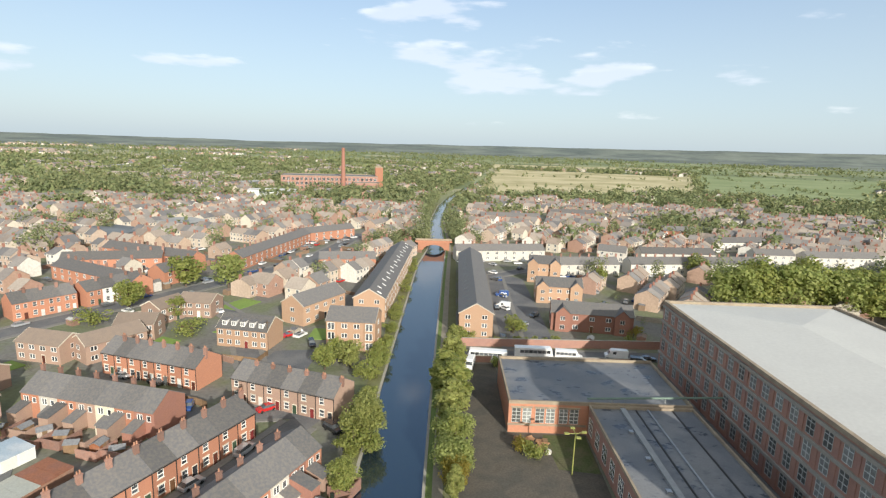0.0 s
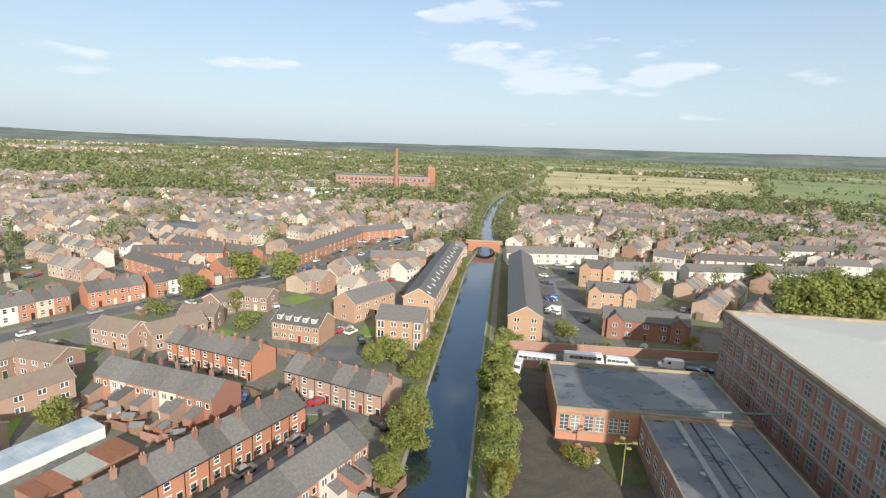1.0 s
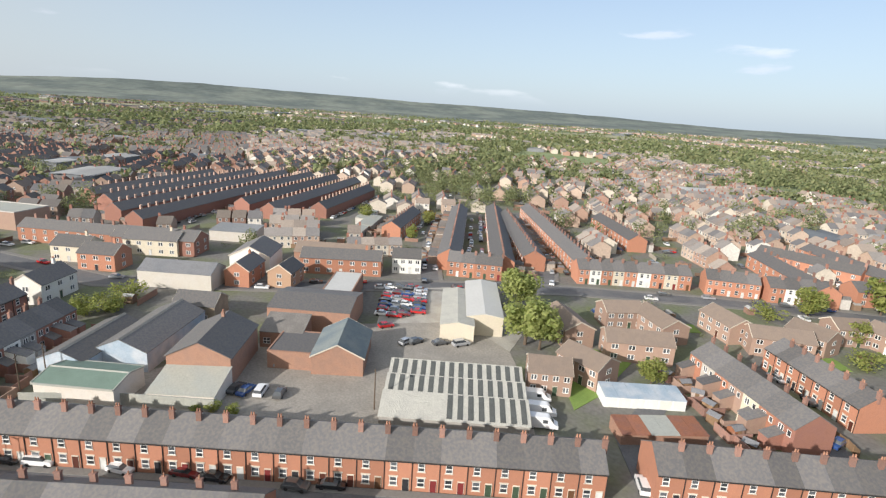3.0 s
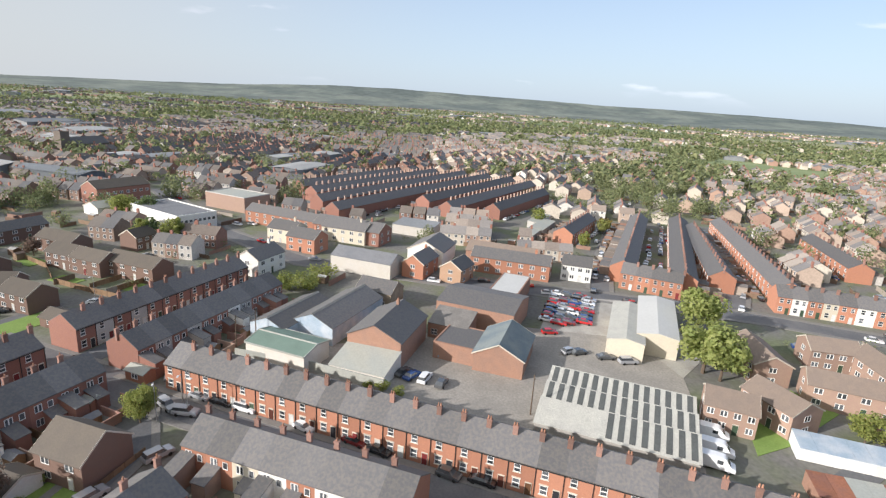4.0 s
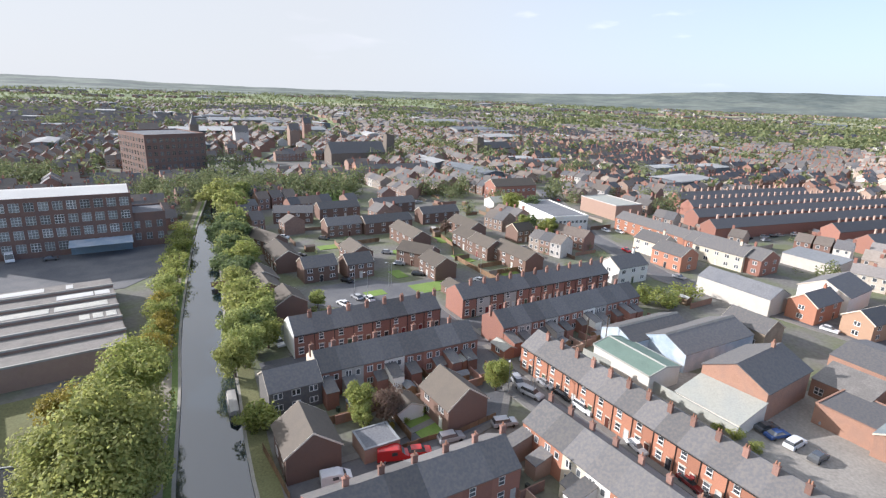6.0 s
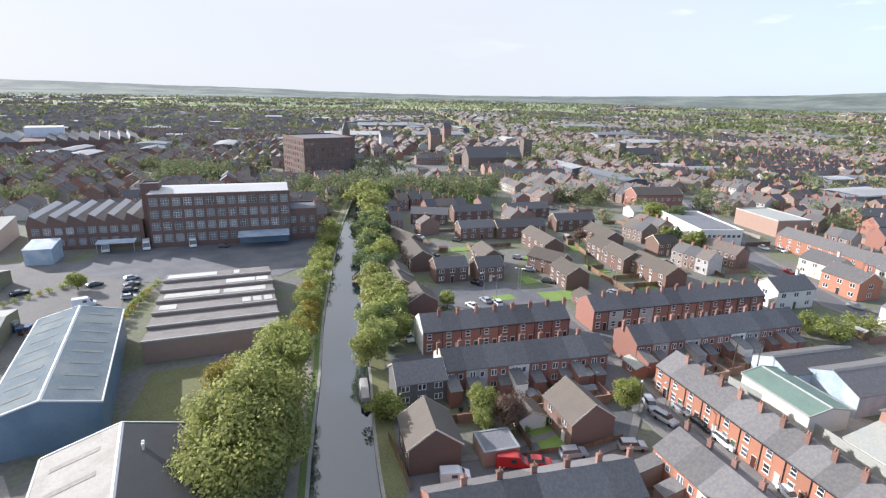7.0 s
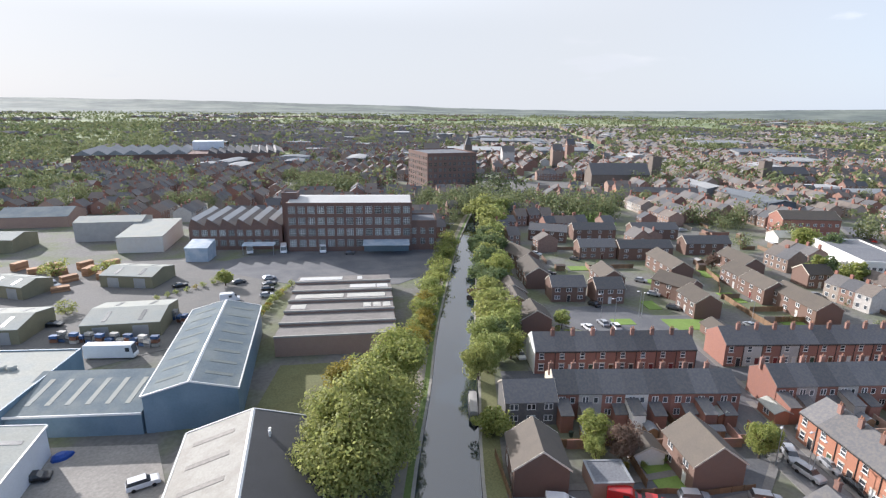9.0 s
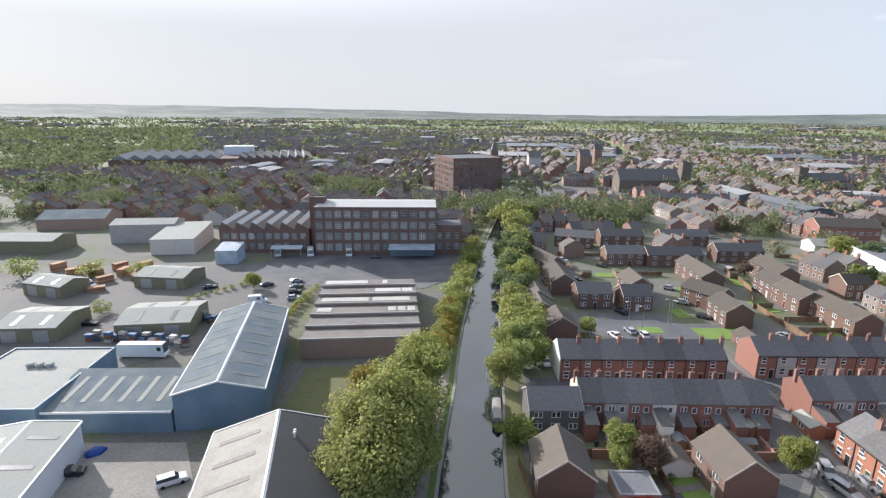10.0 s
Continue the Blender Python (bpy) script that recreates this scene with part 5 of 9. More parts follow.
# ---- flats and houses across the road ----
FL = [(-113.1, 101.9, 75, 11), (-103.6, 107.7, -8, 14), (-94.2, 91.6, 63, 16), (-99, 127.4, -11, 13), (-86.5, 131.1, 57, 15), (-85.7, 143.4, 8, 10.5), (-86.8, 159.0, 67, 10), (-78.4, 165.2, -4, 11)]
for fx, fy, fa, fl in FL:
    house("flats", "two-storey brown brick flats with white gables", fx, fy, fa, fl, 8.0, 5.0, 2.0, BRICK_BROWN, FLAT_TILE, 0, 2, 4, 4, 1, category="flats", group="brown brick flats")
FL = [(-87.1, 61.9, 63, 9), (-88.2, 72.7, 18, 11), (-109, 81.4, -9, 15)]
for fx, fy, fa, fl in FL:
    house("flats", "two-storey brown brick flats with white gables", fx, fy, fa, fl, 8.0, 5.0, 2.0, BRICK_BROWN, FLAT_TILE, 0, 2, 4, 4, 1, category="flats", group="brown brick flats")
house("townhouses", "buff brick townhouses with white dormers in the roof", -53.7, 141.7, -10, 15, 9, 5.4, 2.8, BRICK_BUFF, SLATE, 0, 2, 6, 6, 0, category="townhouses")
house("townhouses", "three-storey brick house with white bay fronts", -24.8, 143.1, -3, 13.5, 10, 8.4, 2.6, BRICK_BUFF, SLATE, 0, 3, 4, 4, 1, category="townhouses")
house("townhouses", "buff brick townhouses with a slate roof", -42, 167, 62, 20, 9, 6.5, 2.8, BRICK_BUFF, SLATE, 0, 2, 5, 5, 1, category="townhouses")
house("canal_flats", "long three-storey canal-side flats with rooflights", -22.2, 207, 88.1, 88, 10, 7.8, 2.9, BRICK_BUFF, SLATE, 0, 3, 18, 0, 2, category="flats")
house("canal_flats", "long three-storey canal-side flats with rooflights", 10.6, 196, 89.0, 90, 10, 7.8, 2.9, BRICK_BUFF, SLATE, 0, 3, 18, 0, 2, category="flats")
for cx, cyy, ca, cl, cw, ch in ((43, 195.5, -4.8, 17, 9, 6.3), (47, 163.8, -8, 25, 9, 6.0), (43, 226.6, -8.6, 13, 10, 8.2)):
    h = house("brick_house", "brick apartment house with gabled bays at its ends", cx, cyy, ca, cl, cw, ch, 2.5, BRICK_BUFF if cyy > 170 else BRICK_DARK, SLATE, 0, 2, 5, 5, 1, category="apartments")
    for s in (-1, 1):
        bm = bmesh.new()
        prism(bm, [(s * cl * 0.36 - 2.2, -0.2), (s * cl * 0.36 + 2.2, -0.2), (s * cl * 0.36 + 2.2, ch), (s * cl * 0.36, ch + 2.0), (s * cl * 0.36 - 2.2, ch)], -cw / 2 - 1.0, -cw / 2 + 0.5, "y")
        bay = part("gabled_bay", bm, BRICK_BUFF if cyy > 170 else BRICK_DARK, h)
        bm = bmesh.new()
        for q in (-1, 1):
            prism(bm, [(s * cl * 0.36, ch + 2.02), (s * cl * 0.36 + q * 2.5, ch - 0.25), (s * cl * 0.36 + q * 2.5, ch - 0.1), (s * cl * 0.36, ch + 2.2)], -cw / 2 - 1.2, 0.0, "y")
        part("bay_roof", bm, SLATE, bay)
        for z in (0.9, 3.7):
            window(bay, "front", 0, cw + 2.0, s * cl * 0.36, z, 1.4, 1.3, 2, 1)


# rooflights, dormers and bays of the larger houses
def on_slope(parent, L, W, e, r, u, s, f, w, d, m, name="rooflight"):
    """A small raised pane on one roof slope; f runs from ridge (0) to eaves (1)."""
    k = r / (W / 2)
    y0, y1 = s * W / 2 * (f - d / W), s * W / 2 * (f + d / W)
    bm = bmesh.new()
    z0, z1 = e + r - k * abs(y0) + 0.17, e + r - k * abs(y1) + 0.17
    prism(bm, [(y0, z0), (y1, z1), (y1, z1 + 0.09), (y0, z0 + 0.09)], u - w / 2, u + w / 2)
    part(name, bm, m, parent)


flats = [o for o in scene.objects if o.name.startswith("canal_flats")]
for o in flats:
    east_side = o.matrix_basis.translation.x > 0
    for k in range(18):
        on_slope(o, 88, 10, 7.8, 2.9, -42 + 4.95 * k, 1 if east_side else -1, 0.45 if k % 2 else 0.6, 0.9, 1.3, SKYLIGHT if east_side else PAINT)
for o in [o for o in scene.objects if o.name.startswith("townhouses")]:
    x, y = o.matrix_basis.translation.x, o.matrix_basis.translation.y
    if y < 142:
        for k in range(5):
            u = -5.4 + 2.7 * k
            bm = bmesh.new()
            prism(bm, [(-3.9, 5.7), (-1.6, 5.7), (-1.6, 7.3), (-3.9, 7.3)], u - 0.65, u + 0.65)
            d = part("dormer", bm, PAINT, o)
            bm = bmesh.new()
            prism(bm, [(-4.1, 7.3), (-1.5, 7.3), (-1.5, 7.46), (-4.1, 7.42)], u - 0.8, u + 0.8)
            part("dormer_roof", bm, SLATE, d)
            window(d, "front", 0, 7.8, u, 6.1, 0.9, 1.0, 2, 1)
    elif y < 150:
        for u in (-5.2, 5.2):
            bm = bmesh.new()
            prism(bm, [(u - 1.3, 0), (u + 1.3, 0), (u + 1.3, 8.2), (u - 1.3, 8.2)], -5.5, -4.9, "y")
            b = part("bay", bm, BRICK_BUFF, o)
            for z in (0.6, 3.3, 6.0):
                window(b, "front", 0, 11.0, u, z, 1.9, 2.0, 2, 1, bar=0.17)


# ---- mills and works ----
mill = thing("mill", "large red brick cotton mill with a white sheet roof", "mill", 79.6, 74.7, 90)
ML, MW, MH = 119.4, 44.0, 17.6
bm = bmesh.new()
box(bm, -ML / 2, ML / 2, -MW / 2, MW / 2, -0.3, MH)
part("wall", bm, BRICK_MILL, mill)
bm = bmesh.new()
a, b = ML / 2 - 0.6, MW / 2 - 0.6
lo = [bm.verts.new(p) for p in ((-a, -b, MH + 0.1), (a, -b, MH + 0.1), (a, b, MH + 0.1), (-a, b, MH + 0.1))]
r0, r1 = bm.verts.new((-a + 20, 0, MH + 1.7)), bm.verts.new((a - 20, 0, MH + 1.7))
for f in ((lo[0], lo[1], r1, r0), (lo[1], lo[2], r1), (lo[2], lo[3], r0, r1), (lo[3], lo[0], r0), tuple(lo[::-1])):
    bm.faces.new(f)
part("roof", bm, ROOFWHITE, mill, "white sheet roof hipped at its ends")
for x0, x1, y0, y1 in ((-ML / 2 - 0.2, ML / 2 + 0.2, -MW / 2 - 0.2, -MW / 2 + 0.55), (-ML / 2 - 0.2, ML / 2 + 0.2, MW / 2 - 0.55, MW / 2 + 0.2), (-ML / 2 - 0.2, -ML / 2 + 0.55, -MW / 2 + 0.55, MW / 2 - 0.55), (ML / 2 - 0.55, ML / 2 + 0.2, -MW / 2 + 0.55, MW / 2 - 0.55)):
    bm = bmesh.new()
    box(bm, x0, x1, y0, y1, MH, MH + 0.75)
    part("parapet", bm, STONE, mill)
for z in (4.6, 8.9, 13.1, 17.0):
    bm = bmesh.new()
    box(bm, -ML / 2, ML / 2, MW / 2, MW / 2 + 0.4, z - 0.35, z + 0.2)
    part("string_course", bm, COPING, mill)
nb = 30
for k in range(nb):
    u = ((k + 0.5) / nb - 0.5) * ML
    bm = bmesh.new()
    box(bm, -u - ML / nb / 2 - 0.35, -u - ML / nb / 2 + 0.35, MW / 2, MW / 2 + 0.12, 0, 16.8)
    part("pilaster", bm, BRICK_MILL, mill)
    for z in (1.2, 5.4, 9.6, 13.7):
        window(mill, "back", ML, MW, u, z + 0.05, 1.9, 3.2, 2, 3, None, MILLFRAME, bar=0.11, glass=PALEGLASS)
block = flat_block("works_block", "brick office block with a worn felt roof and stone parapet", 31.9, 109.8, 0, 36.4, 22.8, 6.2, BRICK_RED, WET_SHADEFELT, "works", 0.7, STONE)
for k in range(3):
    for q in (-1, 1):
        window(block, "front", 36.4, 22.8, -15.6 + 4.7 * k + 1.05 * q, 2.2, 1.75, 3.1, 2, 4, None, MILLFRAME if k < 2 else PAINT, bar=0.1, glass=PALEGLASS)
    bm = bmesh.new()
    box(bm, -15.6 + 4.7 * k - 2.15, -15.6 + 4.7 * k + 2.15, -11.6, -11.38, 5.35, 5.7)
    part("stone_band", bm, STONE, block)
bm = bmesh.new()
box(bm, -18.3, -2.6, -11.55, -11.4, 1.6, 2.0)
part("string_course", bm, STONE, block)
wing = flat_block("works_wing", "long low works wing with a stained, shade-toned felt roof", 39.8, 56.5, 90, 83, 20.6, 6.0, BRICK_MILL, WET_SHADEFELT, "works", 0.6, STONE)
for k in range(18):
    window(wing, "back", 83, 20.6, ((k + 0.5) / 18 - 0.5) * 83, 1.4, 2.4, 3.2, 3, 3)
bm = bmesh.new()
box(bm, -41, 41, -1.2, -0.9, 6.0, 6.35)
part("roof_gutter", bm, STEEL, wing)
bm = bmesh.new()
box(bm, -41, 41, 3.4, 4.4, 6.0, 6.5)
part("roof_duct", bm, LEAD, wing)
for v in (-6.2, 1.1):
    bm = bmesh.new()
    box(bm, -41, 41, v, v + 0.35, 6.0, 6.12)
    part("roof_channel", bm, PIPE, wing)
for k in range(9):
    bm = bmesh.new()
    box(bm, -36 + 8.5 * k, -35.2 + 8.5 * k, 4.7, 5.5, 6.0, 6.45)
    part("roof_cowl", bm, STEEL, wing)
pb = thing("pipe_bridge", "green steel pipe bridge between the works and mill", "pipe bridge", 43.5, 100.5, 4)
bm = bmesh.new()
limb(bm, (-14, 0, 7.2), (14.2, 0, 7.4), 0.22, 0.22, 8)
part("pipe", bm, GREENSHEET, pb)
for u in (-9, 2):
    bm = bmesh.new()
    box(bm, u - 0.1, u + 0.1, -0.1, 0.1, 6.0, 7.1)
    part("stand", bm, STEEL, pb)
slab("alley", "tarmac alley floor between wing and mill", "alley", [(50.2, 15), (57.5, 15), (57.5, 133), (50.2, 121)], 0.04, TARMAC)
# unseen tall slab, added to throw shade on the works wing roof
flat_block("mill_tower", "tall brick slab out of view that shades the works wing", 60.0, 32.5, 90, 35, 6.0, 44, BRICK_MILL, FELT, "mill tower", 1.2, STONE)
wall_run("boundary_wall", "long red brick boundary wall with stone coping", "wall", [(4.2, 144.6), (34, 145.6), (63, 147.0)], 2.4, BRICK_MILL, 0.35, COPING)
wall_run("boundary_wall", "red brick street wall with stone coping", "wall", [(4.2, 133.2), (15, 133.4), (50, 134.6)], 1.8, BRICK_MILL, 0.35, COPING)

sheet_shed("blue_warehouse", "tall blue clad warehouse with pale flashings", -3.8, -114.2, 76, 40.8, 15.6, 7.2, 2.1, BLUE, BLUEROOF, 8, BLUELIGHT, PAINT)
blue_shed = lean_shed("blue_shed", "low blue clad shed with pale rooflights", 17.5, -106.9, 158, 23.5, 13.5, 4.3, 5.7, BLUE, BLUEROOF)
for k in range(6):
    bm = bmesh.new()
    u = -8.4 + 3.35 * k
    prism(bm, [(-4.2, 4.70), (3.8, 5.53), (3.8, 5.59), (-4.2, 4.76)], u - 0.45, u + 0.45)
    part("rooflight", bm, SHED, blue_shed)
bm = bmesh.new()
box(bm, -11.9, 11.9, -7.1, -6.96, 4.05, 4.45)
part("gutter", bm, PAINT, blue_shed)
unit = flat_block("grey_unit", "low blue industrial unit with a pale flat roof", 35.4, -119, 158, 21, 25, 5.4, BLUE, SHED, "warehouse", 0.3, BLUE)
for k in range(3):
    bm = bmesh.new()
    tube(bm, -1.5 + 1.9 * k, 4.0, 5.45, 6.0, 0.75, 0.7, 10)
    tube(bm, -1.5 + 1.9 * k, 4.0, 6.0, 6.25, 0.95, 0.6, 10)
    part("roof_vent", bm, SHED, unit)
sheet_shed("dark_warehouse", "gabled warehouse with one pale and one dark roof slope", -3.6, -63.2, 77, 36, 20, 6.0, 3.0, DARKSHEET, WORNROOF, 6, YARD, PAINT, 0, DARKSHEET, (-1,))
sheet_shed("white_unit", "white clad industrial unit beside a yard", 32, -86, 77, 24, 14, 5.5, 0.8, WHITESHEET, SHED, 3, SKYLIGHT, PAINT)
for sx, sy, sa, sl, sw in ((13, -151, 164, 18, 16), (41, -159, 160, 15, 15), (13, -191, 150, 17, 13), (45, -194, 140, 15, 10)):
    sheet_shed("industrial_unit", "small olive clad industrial unit with a pale roof", sx, sy, sa, sl, sw, 3.8, 1.4, OLIVE, SHED, 2, SKYLIGHT, None, 2)
lean_shed("depot", "pale clad depot shed with a wide door", 9.9, -243.3, 164, 16.5, 28, 6.2, 7.6, PALEREND, SHED)
sheet_shed("depot", "long grey depot shed behind the pale one", 24, -262, 164, 26, 14, 8, 1.5, GREYREND, SHED, 0, None, None)
sheet_shed("industrial_unit", "pale roofed unit beside trees", 66.0, -260.3, 158, 26, 15, 5, 1.6, OLIVE, SHED, 0)
sheet_shed("industrial_unit", "blue roofed brick unit beyond the depot", 56.7, -306.8, 165, 30, 20, 5, 3, BRICK_BROWN, BLUEROOF, 0)

shops = thing("workshops", "row of low brick workshops with stepped felt roofs", "workshops", -37.6, -134.5, 161)
TAKEN.extend((-37.6 + 8 * i, -134.5 + 8 * j, 10) for i in (-2, -1, 0, 1, 2) for j in (-3, -2, -1, 0, 1, 2, 3))
for k in range(6):
    y0 = -23.5 + 47 * k / 6
    y1 = y0 + 47 / 6 - 0.02
    bm = bmesh.new()
    prism(bm, [(y0, -0.2), (y1, -0.2), (y1, 4.0), (y0, 4.9)], -14, 14)
    bay = part("bay", bm, BRICK_BROWN, shops)
    bm = bmesh.new()
    prism(bm, [(y0 + 0.3, 4.92), (y1, 4.05), (y1, 4.15), (y0 + 0.3, 5.02)], -13.9, 13.9)
    part("bay_roof", bm, OLDFELT, bay)
    bm = bmesh.new()
    box(bm, -14.15, 14.15, y0 - 0.12, y0 + 0.28, 4.7, 5.1)
    part("coping", bm, CONCRETE, bay)
    if k > 1:
        for u0, u1 in {2: ((-12.8, -9.0), (6.0, 8.0), (8.6, 10.6), (11.2, 13.2)), 3: ((-12.5, 0.5), (1.5, 12.0)), 4: ((2.0, 9.5), (9.8, 13.0)), 5: ((-13.2, -0.5), (4.0, 5.5))}[k]:
            bm = bmesh.new()
            z0, z1 = 4.92 - 0.5 * 0.87 * 0.4, 4.05 + 0.25
            prism(bm, [(y0 + 1.6, 4.86), (y1 - 1.8, 4.36), (y1 - 1.8, 4.46), (y0 + 1.6, 4.96)], u0, u1)
            part("roof_patch", bm, ROOFWHITE if k > 3 else FIBRE, bay)

bigmill = flat_block("old_mill", "four-storey dark brick mill with a white roof", -63.5, -206.8, 158, 48.5, 17, 19.2, BRICK_SHADED, FELT, "mill", 0.25, BRICK_SHADED)
bm = bmesh.new()
prism(bm, [(-8.0, 19.27), (8.0, 19.27), (8.0, 19.9), (2.0, 20.4)], -23.8, 23.8)
part("roof_slope", bm, ROOFWHITE, bigmill, "low white sheet roof")
for f in range(4):
    for k in range(13):
        window(bigmill, "front", 48.5, 17, ((k + 0.5) / 13 - 0.5) * 48, 2.0 + 4.4 * f, 2.6, 2.8, 3, 3, None, MILLFRAME if (k * 7 + f * 3) % 5 else PAINT, glass=PALEGLASS)
annex = flat_block("mill_annex", "lower brick wing of the old mill", -90, -196, 158, 11, 15, 11.5, BRICK_SHADED, FELT, "mill", 0.6)
for f in range(2):
    for k in range(3):
        window(annex, "front", 11, 15, -3.5 + 3.5 * k, 2.5 + 4.2 * f, 1.8, 2.4, 2, 2, None, MILLFRAME, glass=PALEGLASS)
flat_block("mill_turret", "square brick turret on the old mill's end", -41.5, -216, 158, 6, 6, 22, BRICK_SHADED, FELT, "mill", 0.5)
can = thing("loading_canopy", "pale blue loading canopy in front of the mill", "canopy", -72, -190, 158)
bm = bmesh.new()
prism(bm, [(-3.5, 4.0), (3.5, 4.6), (3.5, 4.8), (-3.5, 4.2)], -9, 9)
part("canopy_roof", bm, PALEBLUE, can)
bm = bmesh.new()
box(bm, -8.8, 8.8, 2.8, 3.4, 0, 4.4)
part("rear_wall", bm, BLUE, can)
saw = thing("weaving_shed", "brick weaving shed with a saw-tooth roof", "shed", -25.4, -232.5, 158)
TAKEN.extend((-25.4 + 8 * i, -232.5 + 8 * j, 12) for i in (-2, 0, 2) for j in (-2, 0, 2))
bm = bmesh.new()
box(bm, -17.8, 17.8, -14, 14, -0.3, 9.6)
part("wall", bm, BRICK_SHADED, saw)
for k in range(6):
    x0, x1 = -17.8 + 35.6 * k / 6, -17.8 + 35.6 * (k + 1) / 6
    bm = bmesh.new()
    prism(bm, [(x0 + 0.02, 9.61), (x1 - 0.02, 9.61), (x0 + 1.2, 12.4)], -13.9, 13.9, "y")
    tooth = part("roof_tooth", bm, BRICK_SHADED, saw)
    bm = bmesh.new()
    prism(bm, [(x0 + 1.2, 12.42), (x1 - 0.02, 9.66), (x1 - 0.02, 9.78), (x0 + 1.2, 12.55)], -14, 14, "y")
    part("roof_sheet", bm, OLDFELT, tooth)
    # white sheet in place of glazing that reflects the sky
    bm = bmesh.new()
    prism(bm, [(x0 + 1.2, 12.57), (x0 + 3.0, 11.52), (x0 + 3.0, 11.62), (x0 + 1.2, 12.67)], -13.8, 13.8, "y")
    part("roof_glazing", bm, ROOFWHITE, tooth, "glazing strip with its white reflection painted in")
for k in range(10):
    for z in (1.6, 5.6):
        window(saw, "front", 35.6, 28, ((k + 0.5) / 10 - 0.5) * 34, z, 2.2, 2.4, 3, 3, None, PAINT if z > 3 and k % 2 else MILLFRAME, glass=PALEGLASS)
lean_shed("loading_shed", "pale blue loading shed beside the weaving shed", -6.6, -211.2, 158, 8, 9, 5.2, 6.4, PALEBLUE, PALEBLUE)
can = thing("loading_canopy", "pale canopy over the weaving shed door", "canopy", -27.1, -209.4, 158)
bm = bmesh.new()
prism(bm, [(-2.0, 3.6), (2.0, 4.1), (2.0, 4.25), (-2.0, 3.75)], -6, 6)
part("canopy_roof", bm, PALEBLUE, can)
for u in (-5.8, 5.6):
    bm = bmesh.new()
    box(bm, u, u + 0.2, -1.8, -1.6, 0, 3.65)
    part("post", bm, STEEL, can)
dmill = flat_block("tall_mill", "tall dark brick mill standing by the canal", -172.5, -342.5, 175, 36, 40, 25, BRICK_SHADED, FELT, "mill", 0.8)
for f in range(6):
    for k in range(10):
        window(dmill, "front", 36, 40, ((k + 0.5) / 10 - 0.5) * 35, 1.6 + 3.9 * f, 2.0, 2.3, 2, 2, None, STONE)
    for k in range(9):
        window(dmill, "left", 36, 40, ((k + 0.5) / 9 - 0.5) * 39, 1.6 + 3.9 * f, 2.0, 2.3, 2, 2, None, STONE)

# great works with gabled and saw-tooth roofs beyond the town
works = thing("great_works", "wide brick works with pale gabled roofs", "works", -18, -625, 172)
TAKEN.extend((-18 + 14 * i, -625 + 12 * j, 12) for i in range(-7, 8) for j in range(-4, 5))
bm = bmesh.new()
box(bm, -95, 95, -40, 40, -0.3, 8)
part("wall", bm, BRICK_SHADED, works)
for k in range(7):
    x0 = -92 + 13.6 * k
    bm = bmesh.new()
    prism(bm, [(x0, 8.01), (x0 + 13.4, 8.01), (x0 + 13.4, 8.6), (x0 + 6.7, 12.6), (x0, 8.6)], -41, 38, "y")
    part("roof_bay", bm, FARGREY, works)
for k in range(9):
    x0 = 22 + 8 * k
    bm = bmesh.new()
    prism(bm, [(x0, 8.01), (x0 + 7.9, 8.01), (x0 + 1.2, 11.6)], -40, 38, "y")
    part("roof_tooth", bm, SLATE, works)
bm = bmesh.new()
box(bm, 4, 34, 6, 30, 8.01, 17)
part("tall_block", bm, WHITESHEET, works, "tall pale block")

spire = flat_block("clock_tower", "slim dark stone tower with a pointed roof", -222, -392, 160, 6, 6, 25, DARKSTONE, LEAD, "tower", 0.8)
bm = bmesh.new()
tip = bm.verts.new((0, 0, 34))
foot = [bm.verts.new(p) for p in ((-2.8, -2.8, 25.1), (2.8, -2.8, 25.1), (2.8, 2.8, 25.1), (-2.8, 2.8, 25.1))]
for k in range(4):
    bm.faces.new((foot[k], foot[(k + 1) % 4], tip))
bm.faces.new(foot[::-1])
part("spire", bm, SLATE, spire)

# far factory with its chimney, up the canal
fac = flat_block("factory", "red brick factory far up the canal", -140, 640, 12, 110, 40, 17, BRICK_MILL, FELT, "factory", 0.6, STONE)
for f in range(3):
    for k in range(22):
        window(fac, "front", 110, 40, ((k + 0.5) / 22 - 0.5) * 108, 2 + 5 * f, 3.0, 3.2, 2, 1)
flat_block("factory", "red brick factory wing far up the canal", -95, 622, 12, 30, 24, 11, BRICK_MILL, FELT, "factory", 0.6, STONE)
ft = flat_block("factory_tower", "red brick factory tower far up the canal", -84, 655, 12, 9, 9, 27, BRICK_RED, SLATE, "tower", 1.5, STONE)
ch = thing("factory_chimney", "tall tapering brick mill chimney", "chimney", -121, 622)
bm = bmesh.new()
tube(bm, 0, 0, -0.5, 50, 2.9, 1.7, 16)
part("shaft", bm, BRICK_DARK, ch)
bm = bmesh.new()
tube(bm, 0, 0, 47, 49, 2.0, 2.2, 16)
part("crown", bm, BRICK_DARK, ch)
sheet_shed("white_warehouse", "low white warehouse beside the factory", -178, 545, 10, 46, 22, 6, 1.5, WHITESHEET, ROOFWHITE, 0)

